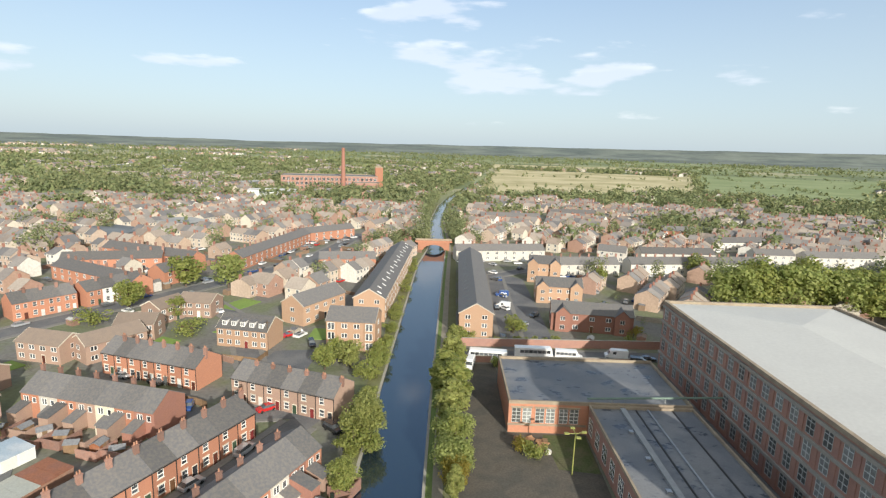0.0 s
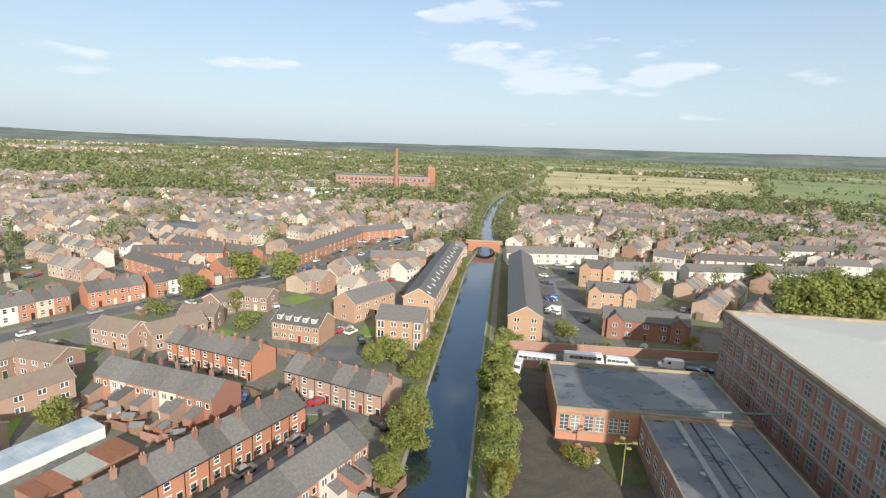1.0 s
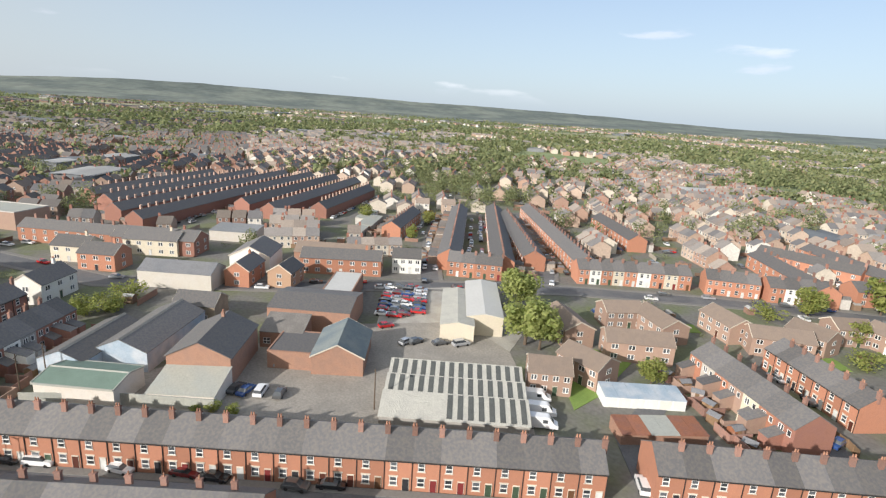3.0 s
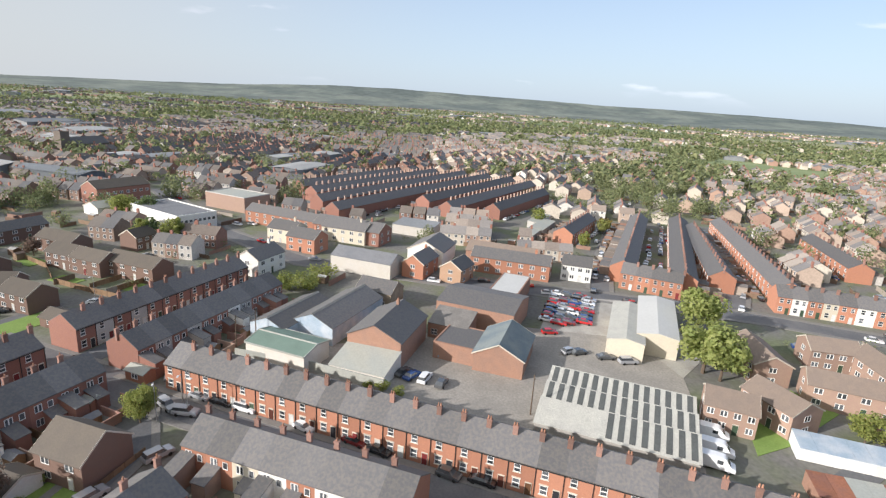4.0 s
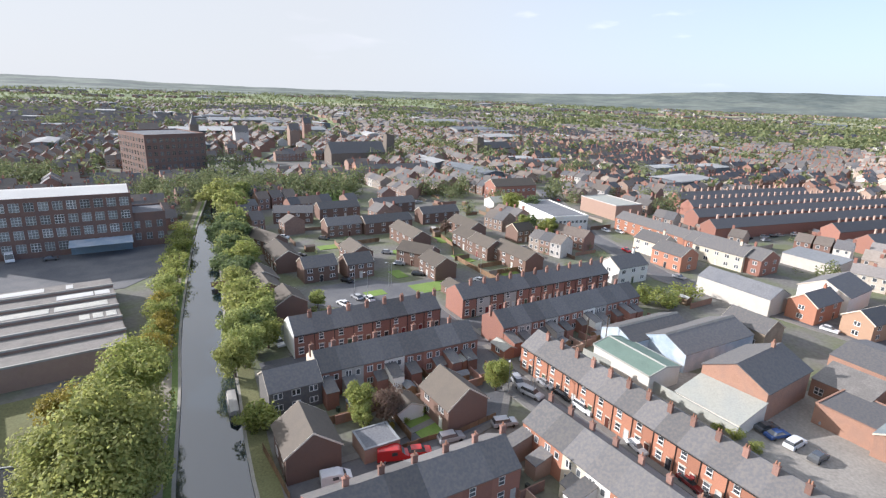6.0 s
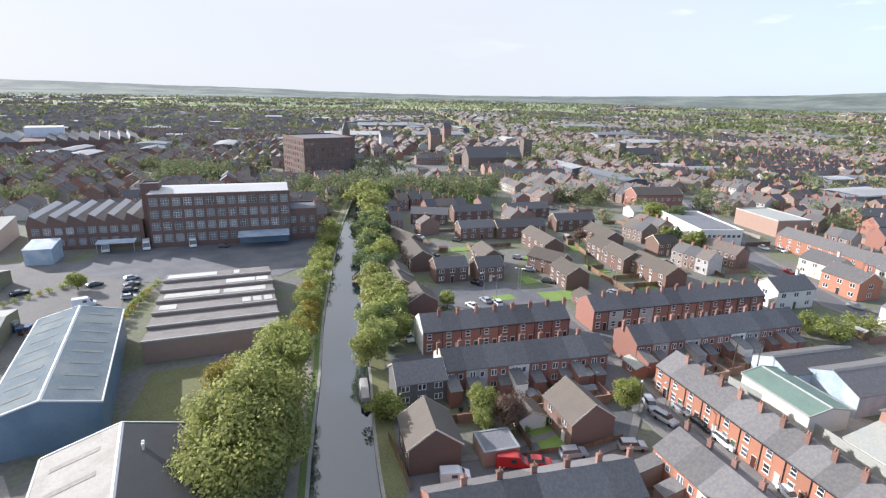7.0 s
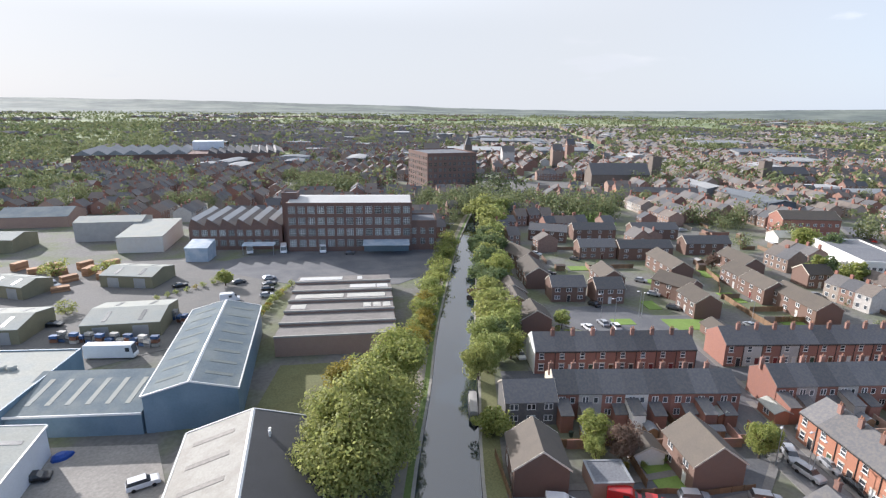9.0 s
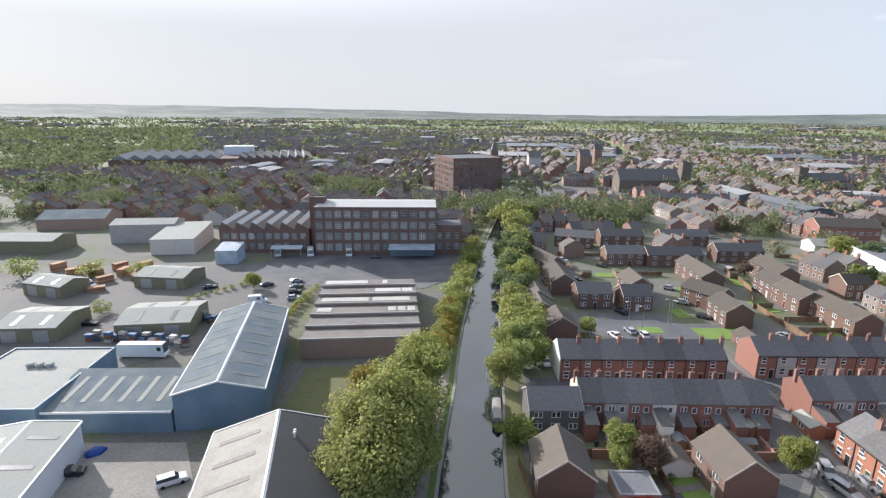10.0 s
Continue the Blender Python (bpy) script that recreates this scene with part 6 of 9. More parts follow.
# works and showrooms across the terraces
stri = thing("striped_shed", "long shed with stepped pale roofs and dark rooflights", "warehouse", -85.3, 39.6, 66.5)
TAKEN.extend((-85.3 + 8 * i, 39.6 + 8 * j, 9) for i in (-1, 0, 1) for j in (-1, 0, 1))
for k in range(3):
    y0 = -9.4 + 6.27 * k
    y1 = y0 + 6.25
    z0, z1 = 2.3 + 0.2 * k, 4.1 + 0.2 * k
    bm = bmesh.new()
    prism(bm, [(y0, -0.2), (y1, -0.2), (y1, z1), (y0, z0)], -13.6, 13.6)
    bay = part("bay", bm, GREYREND, stri)
    bm = bmesh.new()
    prism(bm, [(y0 - 0.25, z0 - 0.05), (y1 - 0.1, z1 + 0.02), (y1 - 0.1, z1 + 0.14), (y0 - 0.25, z0 + 0.07)], -13.8, 13.8)
    part("bay_roof", bm, FIBRE, bay)
    for j in range(14):
        if k == 0 and j < 6:
            continue
        u = -12.6 + 1.94 * j
        bm = bmesh.new()
        g = (z1 - z0) / 6.25
        prism(bm, [(y0 + 0.3, z0 + 0.3 * g + 0.14), (y1 - 0.4, z1 - 0.4 * g + 0.14), (y1 - 0.4, z1 - 0.4 * g + 0.22), (y0 + 0.3, z0 + 0.3 * g + 0.22)], u - 0.5, u + 0.5)
        part("rooflight", bm, SKYLIGHT, bay)
lock_ups("row of white lock-up garages with a pale roof", -76.0, 77.4, 68.1, 6, 2.77, 5.4, 2.3, WHITESHEET, PALEBLUE, WHITE)
lock_ups("row of brick lock-ups with a rusty sheet roof", -65.1, 71.9, 72.5, 6, 2.71, 5.6, 2.2, BRICK_WORKS, RUSTSHEET, None, SHED)
house("brick_works", "gabled brick works building with a slate roof", -113.6, -4.0, 160, 17, 12.5, 6.2, 3.0, BRICK_WORKS, SLATE, 1.2, 2, 0, 0, 0, category="works", doors=False, verge=False)
lean_shed("lean_to_works", "low works shed with a pale sheet roof", -102.0, -8.2, 68, 12.5, 8.4, 2.5, 4.3, PALEREND, SHED)
house("brick_works", "low brick works with a blue-grey roof and white gable", -109.8, 22.4, 159.5, 15, 11, 4.2, 2.8, BRICK_WORKS, BLUEROOF, 0, 1, 0, 0, 0, category="works", doors=False)
flat_block("brick_works", "low brick works wing with a dark roof", -113, 13, 66, 10, 11, 4.0, BRICK_WORKS, SLATE, "works", 0.2)
sheet_shed("brick_works", "brick works hall with a grey sheet roof", -134.5, 20.5, 65, 21, 16, 5.6, 1.6, BRICK_WORKS, SLATE, 0)
lean_shed("brick_works", "low brick works with a brown sloping roof", -122.6, 11.4, 67, 10, 8.0, 3.9, 5.6, BRICK_WORKS, OLDFELT, windows=3)
flat_block("works_store", "low store with a bright white flat roof", -150, 30.5, 157, 18, 8.5, 5.0, BRICK_WORKS, ROOFWHITE, "store", 0.15)
sheet_shed("showroom", "cream showroom with a grey roof", -124.5, 56.5, 157, 27, 8.5, 4.6, 0.8, CREAM, FIBRE, 0)
sheet_shed("showroom", "cream showroom with a white roof", -127.5, 65.5, 157, 29, 9.5, 5.2, 0.8, CREAM, ROOFWHITE, 0)
sheet_shed("dark_shed", "blue-fronted shed with a dark slate roof", -127, -17, 155, 24, 11.5, 4.3, 2.5, PALEBLUE, SLATE, 0, None, None, ridge=COPING)
sheet_shed("dark_shed", "blue-fronted shed with a dark slate roof", -124, -27.8, 155, 20, 9.5, 4.0, 2.0, PALEBLUE, SLATE, 0, None, None, ridge=COPING)
sheet_shed("green_shed", "low green clad shed with a green roof", -107.5, -25.5, 65, 15, 9, 4.0, 1.0, PALEREND, GREENSHEET, 0, None, SHED)
wall_run("yard_wall", "white sheeted yard wall behind the terraces", "wall", [(-106.5, -36.5), (-101.5, -19), (-95, -4)], 2.4, SHED, 0.2)
house("white_house", "white rendered corner house with a slate roof", -173, 57.6, 70, 10, 8.5, 5.6, 2.4, WHITE, SLATE, 0, 2, 4, 4, 1)
house("shops", "row of brick shops with a long slate roof", -175.6, 35.3, 70, 27, 9, 5.6, 2.4, BRICK_RED, SLATE, 1.2, 2, 7, 7, 1, category="shops")
house("white_hall", "white fronted hall with a dark gabled roof", -187, 8, 160, 16, 13, 5.5, 3.2, WHITE, SLATE, 0, 1, 0, 0, 2, category="hall", doors=False)
house("brick_house", "small brick house with a dark slate roof", -171, 3.7, 156, 13, 7.5, 5.2, 2.6, BRICK_RED, SLATE, 1.0, 2, 2, 2, 1)
house("brick_house", "small pale brick house with a slate roof", -166, 15.6, 150, 10, 7.5, 5.0, 2.4, BRICK_BUFF, SLATE, 0, 2, 2, 2, 1)
sheet_shed("cream_warehouse", "pale rendered warehouse with a grey roof", -171, -14, 66, 22, 10, 5.0, 2.4, PALEREND, FELT, 0)
house("old_chapel", "small pale stone building with a slate roof", -143, -8, 66, 11, 8, 4.6, 2.4, STONE, SLATE, 0, 1, 2, 2, 0, category="building", doors=False)
house("white_house", "white rendered house with a dark slate roof", -166.6, -47.5, 156, 13, 8.5, 5.6, 2.6, WHITE, SLATE, 1.6, 2, 3, 3, 1)
row_block(-235.9, -70.4, -217.5, -35.5, 9)
house("shops", "cream corner shops with slate roofs", -209.5, -25, 68, 19, 9, 5.6, 2.5, CREAM, SLATE, 1.4, 2, 5, 5, 1, category="shops")
house("brick_house", "brick corner house with a slate roof", -193, -38, 66, 12, 9, 5.6, 2.6, BRICK_RED, SLATE, 1.6, 2, 3, 3, 1)
house("brick_house", "cream fronted house with a slate roof", -205, -48, 66, 12, 9, 5.4, 2.6, CREAM, SLATE, 1.6, 2, 3, 3, 1)
for lx, ly in ((-258.3, 63.8), (-243.6, 62.3), (-232.6, 55.5)):
    lean_shed("store_shed", "long low store with a pale sheet roof", lx, ly, 152, 24, 5.5, 2.8, 3.4, GREYREND, SHED)
lean_shed("workshop", "low workshop with a pale grey roof", -226.6, 2.4, 66, 18, 11, 4.0, 5.0, PALEREND, FARGREY)
house("brick_hall", "dark red brick hall with a white gable", -211.8, -23.8, 66, 30, 11, 5.6, 2.8, BRICK_DARK, SLATE, 1.2, 2, 7, 0, 2, category="hall", doors=False)
house("shops", "row of brown roofed shops and stores", -185.3, 34.1, 68, 26, 10, 5.0, 2.6, BRICK_WORKS, FLAT_TILE, 1.2, 2, 0, 0, 0, category="shops", doors=False, verge=False)
wb = flat_block("white_offices", "white panelled flat-roofed offices", -225, -100, 54, 35, 17, 6.2, WHITE, FELT, "offices", 0.5, WHITE)
for k in range(8):
    window(wb, "right", 35, 17, -7 + 2 * k, 3.4, 1.4, 1.2, 1, 1)
flat_block("pale_hall", "pale flat-roofed hall among trees", -262, -85, 60, 26, 16, 7, BRICK_BROWN, SHED, "hall", 0.4, GREYREND)
house("brick_block", "long brick block with a brown roof", -262, -142, 150, 26, 12, 8, 3, BRICK_DARK, TILE, 0, 2, 8, 8, 2, category="flats")
house("white_shop", "white gabled shop beside the road", -238, -133, 150, 16, 10, 3.5, 2.0, WHITE, SHED, 0, 1, 0, 0, 0, category="shop", doors=False)
house("church", "large dark stone church with a steep slate roof", -299, -300, 157, 44, 16, 9, 7.5, DARKSTONE, SLATE, 0, 1, 8, 8, 1, category="church", doors=False, verge=False)
flat_block("church_tower", "square stone church tower", -330, -293, 157, 7, 7, 20, DARKSTONE, LEAD, "tower", 1.4)
ct = flat_block("church_tower", "square sandstone church tower among trees", -425, -267, 157, 7, 7, 15.5, DARKSTONE, LEAD, "tower", 1.4)
house("church", "sandstone church with a slate roof among trees", -445, -262, 157, 30, 13, 7, 5, DARKSTONE, SLATE, 0, 1, 5, 5, 1, category="church", doors=False, verge=False)

# canal bridge up the water
br = thing("canal_bridge", "red brick road bridge over the canal", "bridge", -6.5, 288, 2)
bm = bmesh.new()
n = 10
arch = [(-8.5, -1.2), (-6, -1.2)] + [(-6 * math.cos(math.pi * k / n), -0.6 + 3.6 * math.sin(math.pi * k / n)) for k in range(n + 1)] + [(6, -1.2), (8.5, -1.2), (8.5, 4.2), (-8.5, 4.2)]
prism(bm, arch, -3.5, 3.5, "y")
part("arch", bm, BRICK_RED, br)
for s in (-1, 1):
    bm = bmesh.new()
    box(bm, -10, 10, s * 3.4 - 0.2, s * 3.4 + 0.2, 4.2, 5.2)
    part("parapet", bm, BRICK_RED if s < 0 else STONE, br)

# narrowboat by the far bank
nbt = thing("narrowboat", "dark narrowboat moored at the canal bank", "boat", east(-79) - 10.1, -79, 62, -0.45)
bm = bmesh.new()
o = [(-6, 0.0), (-5.2, 0.95), (4.8, 0.95), (6.3, 0.0), (4.8, -0.95), (-5.2, -0.95)]
for z0, z1 in ((-0.2, 0.75),):
    lo, hi = [bm.verts.new((x, y * 0.9, z0)) for x, y in o], [bm.verts.new((x, y, z1)) for x, y in o]
    bm.faces.new(lo[::-1])
    bm.faces.new(hi)
    for k in range(6):
        bm.faces.new((lo[k], lo[(k + 1) % 6], hi[(k + 1) % 6], hi[k]))
part("hull", bm, DARKSHEET, nbt)
bm = bmesh.new()
prism(bm, [(-0.85, 0.75), (0.85, 0.75), (0.7, 1.55), (0, 1.63), (-0.7, 1.55)], -3.8, 3.6)
part("cabin", bm, GREYREND, nbt)


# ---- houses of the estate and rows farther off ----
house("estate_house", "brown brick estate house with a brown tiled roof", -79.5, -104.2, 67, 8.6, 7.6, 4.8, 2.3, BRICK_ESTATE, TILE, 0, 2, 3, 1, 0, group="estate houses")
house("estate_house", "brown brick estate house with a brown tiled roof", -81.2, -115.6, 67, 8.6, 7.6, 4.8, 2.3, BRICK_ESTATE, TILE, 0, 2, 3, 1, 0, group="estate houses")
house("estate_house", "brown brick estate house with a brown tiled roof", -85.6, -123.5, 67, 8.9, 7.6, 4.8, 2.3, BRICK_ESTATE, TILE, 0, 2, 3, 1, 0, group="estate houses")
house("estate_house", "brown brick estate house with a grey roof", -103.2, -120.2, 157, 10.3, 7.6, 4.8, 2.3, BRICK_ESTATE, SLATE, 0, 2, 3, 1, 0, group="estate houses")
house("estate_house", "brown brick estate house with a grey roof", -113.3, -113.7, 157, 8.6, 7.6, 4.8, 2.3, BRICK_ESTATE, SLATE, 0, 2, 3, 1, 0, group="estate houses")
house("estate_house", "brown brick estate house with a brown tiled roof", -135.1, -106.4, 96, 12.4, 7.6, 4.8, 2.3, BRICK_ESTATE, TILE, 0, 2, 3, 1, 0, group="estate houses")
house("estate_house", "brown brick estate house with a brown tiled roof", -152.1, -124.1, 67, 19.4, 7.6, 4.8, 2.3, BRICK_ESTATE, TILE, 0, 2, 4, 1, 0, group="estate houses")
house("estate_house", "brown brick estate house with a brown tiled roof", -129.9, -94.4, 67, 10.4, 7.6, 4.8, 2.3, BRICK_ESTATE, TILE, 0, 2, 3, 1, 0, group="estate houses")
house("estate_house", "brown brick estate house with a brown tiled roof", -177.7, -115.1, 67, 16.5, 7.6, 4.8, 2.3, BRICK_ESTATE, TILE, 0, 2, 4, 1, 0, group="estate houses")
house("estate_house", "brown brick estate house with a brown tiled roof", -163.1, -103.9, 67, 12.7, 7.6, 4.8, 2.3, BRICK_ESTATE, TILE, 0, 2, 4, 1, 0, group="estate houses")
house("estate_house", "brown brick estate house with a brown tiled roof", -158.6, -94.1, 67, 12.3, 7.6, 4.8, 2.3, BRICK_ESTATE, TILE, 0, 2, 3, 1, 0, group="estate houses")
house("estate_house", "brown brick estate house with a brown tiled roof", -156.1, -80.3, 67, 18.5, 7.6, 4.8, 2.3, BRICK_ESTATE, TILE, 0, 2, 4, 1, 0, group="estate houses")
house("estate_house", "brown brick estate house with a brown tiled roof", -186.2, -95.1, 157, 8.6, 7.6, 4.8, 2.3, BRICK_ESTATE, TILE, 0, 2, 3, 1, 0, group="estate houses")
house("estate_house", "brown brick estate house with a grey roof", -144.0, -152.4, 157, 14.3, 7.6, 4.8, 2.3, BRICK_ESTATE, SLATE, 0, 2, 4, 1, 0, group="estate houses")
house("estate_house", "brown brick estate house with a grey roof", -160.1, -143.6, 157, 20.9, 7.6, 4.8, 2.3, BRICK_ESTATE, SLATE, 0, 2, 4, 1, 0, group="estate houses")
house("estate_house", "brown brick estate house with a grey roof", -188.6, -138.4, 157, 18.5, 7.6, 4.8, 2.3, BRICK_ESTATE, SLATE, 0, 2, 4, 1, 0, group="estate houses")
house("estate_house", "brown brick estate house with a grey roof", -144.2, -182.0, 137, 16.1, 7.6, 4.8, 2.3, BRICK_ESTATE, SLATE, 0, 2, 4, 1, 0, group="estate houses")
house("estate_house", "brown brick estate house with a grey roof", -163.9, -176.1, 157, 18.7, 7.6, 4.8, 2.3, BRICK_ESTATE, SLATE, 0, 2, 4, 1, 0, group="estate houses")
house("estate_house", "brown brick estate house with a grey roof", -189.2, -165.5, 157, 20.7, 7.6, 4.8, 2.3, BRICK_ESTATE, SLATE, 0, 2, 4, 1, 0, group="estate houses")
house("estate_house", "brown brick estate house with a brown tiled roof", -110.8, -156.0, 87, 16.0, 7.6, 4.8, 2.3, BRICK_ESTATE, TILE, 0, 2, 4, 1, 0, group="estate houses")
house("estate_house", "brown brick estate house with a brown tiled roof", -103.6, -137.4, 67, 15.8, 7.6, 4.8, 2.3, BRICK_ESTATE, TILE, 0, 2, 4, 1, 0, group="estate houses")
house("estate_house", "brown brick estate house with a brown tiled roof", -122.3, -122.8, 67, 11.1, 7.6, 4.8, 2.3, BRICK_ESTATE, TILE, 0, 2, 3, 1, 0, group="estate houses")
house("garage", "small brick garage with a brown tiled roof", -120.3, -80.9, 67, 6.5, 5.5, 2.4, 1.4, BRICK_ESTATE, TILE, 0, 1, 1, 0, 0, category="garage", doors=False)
row_block(-170.1, 72.4, -259.7, 114.8, 21)
row_block(-259.2, 134.9, -160.1, 89.0, 23)
row_block(-241.7, 133.2, -163.4, 103.9, 18)
row_block(-258.7, 156.3, -153.2, 120.1, 24)
row_block(-230.1, 183.9, -180.9, 167.4, 11)
terrace(-168.0, 71.5, -158.7, 88.2, 4, fine=False, back_windows=False)
terrace(-151.2, 113.4, -145.6, 128.9, 4, fine=False, back_windows=False, others={1: WHITE, 3: CREAM})
terrace(-145.6, 128.9, -136.1, 150.5, 5, fine=False, back_windows=False, others={1: WHITE, 3: CREAM})
terrace(-132.2, 154.0, -122.5, 168.4, 4, fine=False, back_windows=False)
terrace(-120.5, 169.1, -111.1, 187.4, 4, fine=False, back_windows=False, others={1: WHITE, 3: CREAM})
row_block(-217.2, 64.4, -252.6, 85.9, 9)
row_block(-157.8, 213.7, -121.4, 224.6, 8)
row_block(-110.1, 197.1, -104.5, 211.9, 3)
row_block(-92.0, 226.5, -80.1, 296.1, 15)
row_block(-151.2, 204.6, -107.3, 182.5, 10)
row_block(-155.8, 242.4, -106.4, 223.9, 11)
row_block(-84.6, 292.5, -58.3, 320.9, 8)
row_block(-56.2, 232.7, -31.5, 237.0, 5)
row_block(-252.0, -252.9, -295.2, -226.7, 11)
row_block(25.4, 400.7, 70.5, 402.5, 10)
row_block(83.0, 435.7, 120.8, 438.5, 8)
row_block(144.1, 355.3, 166.8, 355.4, 5)
row_block(4.7, 262.2, 49.9, 270.6, 10, wall=PALEREND, label="pale rendered terraced row with a slate roof")
row_block(44.1, 236.9, 79.2, 242.7, 8, wall=PALEREND, label="pale rendered terraced row with a slate roof")
row_block(80.6, 276.3, 93.6, 270.7, 3, wall=PALEREND, label="pale rendered terraced row with a slate roof")
row_block(84.7, 243.6, 154.3, 255.1, 15, wall=PALEREND, label="pale rendered terraced row with a slate roof")
row_block(99.8, 271.8, 138.8, 274.2, 8, wall=PALEREND, label="pale rendered terraced row with a slate roof")
row_block(155.8, 312.6, 191.6, 319.8, 8, wall=PALEREND, label="pale rendered terraced row with a slate roof")
row_block(161.7, 278.3, 182.9, 278.9, 5, wall=PALEREND, label="pale rendered terraced row with a slate roof")
row_block(186.3, 274.8, 227.7, 279.0, 9, wall=PALEREND, label="pale rendered terraced row with a slate roof")
row_block(-307.2, -65.3, -391.1, -10.8, 21, label="dark red brick terraced row in a long row", wall=BRICK_DARK, eaves=5.0, rise=3.0, stack=2.0, stack_mat=SUNLITSTACK, windows=False)
row_block(-288.5, -54.8, -395.9, 15.0, 27, label="dark red brick terraced row in a long row", wall=BRICK_DARK, eaves=5.0, rise=3.0, stack=2.0, stack_mat=SUNLITSTACK, windows=False)
row_block(-264.7, -47.6, -393.9, 36.4, 33, label="dark red brick terraced row in a long row", wall=BRICK_DARK, eaves=5.0, rise=3.0, stack=2.0, stack_mat=SUNLITSTACK, windows=False)
row_block(-246.0, -37.1, -385.3, 53.4, 35, label="dark red brick terraced row in a long row", wall=BRICK_DARK, eaves=5.0, rise=3.0, stack=2.0, stack_mat=SUNLITSTACK, windows=False)
row_block(-278.1, 5.3, -375.4, 68.5, 25, label="dark red brick terraced row in a long row", wall=BRICK_DARK, eaves=5.0, rise=3.0, stack=2.0, stack_mat=SUNLITSTACK, windows=False)
row_block(-263.3, 17.1, -359.8, 79.8, 24, label="dark red brick terraced row in a long row", wall=BRICK_DARK, eaves=5.0, rise=3.0, stack=2.0, stack_mat=SUNLITSTACK, windows=False)
row_block(-264.7, 40.7, -326.8, 81.0, 16, label="dark red brick terraced row in a long row", wall=BRICK_DARK, eaves=5.0, rise=3.0, stack=2.0, stack_mat=SUNLITSTACK, windows=False)

# ---- parked vehicles ----
car("hatch", "red", -36.5, 103.5, -139)
car("estate", "silver", -35.2, 87.9, 72)
car("hatch", "silver", -40.1, 77.8, 61)
car("estate", "black", -20.9, 96.3, -40)
car("saloon", "silver", -75.2, 116.7, 169)
car("saloon", "grey", -65.6, 114.1, 153)
car("hatch", "blue", -52.8, 103.3, -77)
car("saloon", "red", -44.6, 147.3, -134)
car("saloon", "white", -43.8, 150.3, -146)
car("estate", "black", -36.4, 140.9, -68)
car("hatch", "grey", 30.8, 173.6, -131)
car("hatch", "silver", 25.6, 163.1, -131)
car("hatch", "white", 21.6, 180.9, 126)
car("hatch", "blue", 22.2, 196.9, 139)
car("hatch", "grey", 21.7, 222.4, 147)
car("hatch", "white", 21.8, 234.9, 143)
car("hatch", "silver", 23.1, 251.5, 141)
car("estate", "white", -54.4, 59.1, 151)
car("hatch", "silver", -46.8, 61.7, -132)
car("hatch", "grey", -69.4, 132.2, 170)
car("hatch", "black", -74.9, 123.3, 163)
car("estate", "white", -99.5, 4.3, 157)
car("saloon", "blue", -100.5, 1.6, 143)
car("saloon", "grey", -101.8, -0.2, 144)
car("hatch", "grey", -97.7, 7.7, 157)
car("estate", "grey", -104.5, 21.5, 84)
car("hatch", "silver", -110.9, 8.9, 115)
car("hatch", "silver", -114.6, 38.9, 119)
car("hatch", "grey", -114.2, 41.3, 109)
car("saloon", "grey", -112.1, 47.1, 93)
car("estate", "silver", -110.2, 51.7, 96)
car("saloon", "white", -155.0, 46.5, 67)
car("hatch", "silver", -151.0, 45.0, 67)
car("hatch", "red", -147.2, 43.5, 66)
car("saloon", "black", -143.6, 42.0, 66)
car("hatch", "blue", -140.2, 40.7, 66)
car("hatch", "red", -136.9, 39.4, 66)
car("saloon", "white", -133.7, 38.1, 65)
car("hatch", "grey", -153.8, 49.3, 67)
car("hatch", "darkred", -148.8, 47.4, 67)
car("saloon", "silver", -144.1, 45.6, 66)
car("hatch", "white", -139.7, 44.0, 66)
car("hatch", "silver", -135.5, 42.4, 66)
car("saloon", "red", -131.6, 40.9, 65)
car("hatch", "black", -151.6, 51.9, 67)
car("saloon", "blue", -147.3, 50.0, 66)
car("hatch", "red", -143.2, 48.3, 66)
car("hatch", "white", -139.3, 46.7, 66)
car("saloon", "grey", -135.6, 45.1, 66)
car("hatch", "darkred", -132.1, 43.6, 65)
car("saloon", "silver", -150.2, 55.1, 67)
car("hatch", "white", -147.0, 53.8, 67)
car("hatch", "silver", -143.9, 52.6, 66)
car("saloon", "red", -140.9, 51.5, 66)
car("hatch", "black", -138.1, 50.3, 66)
car("hatch", "blue", -135.4, 49.3, 66)
car("saloon", "red", -132.7, 48.2, 66)
car("hatch", "red", -125.3, 36.8, 94)
car("hatch", "red", -148.6, 67.2, -98)
car("estate", "silver", -86.9, -42.2, 51)
car("estate", "silver", -84.9, -38.1, 83)
car("saloon", "silver", -90.3, -37.6, 67)
car("saloon", "black", -88.6, -33.1, 67)
car("estate", "white", -86.6, -28.2, 67)
car("hatch", "white", -81.4, -16.8, 56)
car("saloon", "darkred", -77.8, -7.7, 61)
car("saloon", "black", -75.5, -3.6, 61)
car("hatch", "silver", -97.7, -46.4, 18)
car("hatch", "grey", -70.1, 7.6, 61)
car("saloon", "black", -68.8, 12.7, 67)
car("estate", "silver", -73.2, -37.5, 141)
car("hatch", "white", -100.2, -95.7, -110)
car("hatch", "silver", -98.8, -99.0, -105)
car("saloon", "white", -93.1, -98.3, -98)
car("hatch", "red", -57.8, -44.4, 138)
car("estate", "silver", -63.9, -42.4, 149)
car("saloon", "white", -133.4, -80.4, 92)
car("hatch", "silver", -136.3, -74.2, 61)
car("hatch", "white", -120.0, -79.0, 88)
car("hatch", "white", -67.6, -92.5, 71)
car("saloon", "silver", -99.2, -34.3, -38)
car("hatch", "grey", -104.9, -22.3, -32)
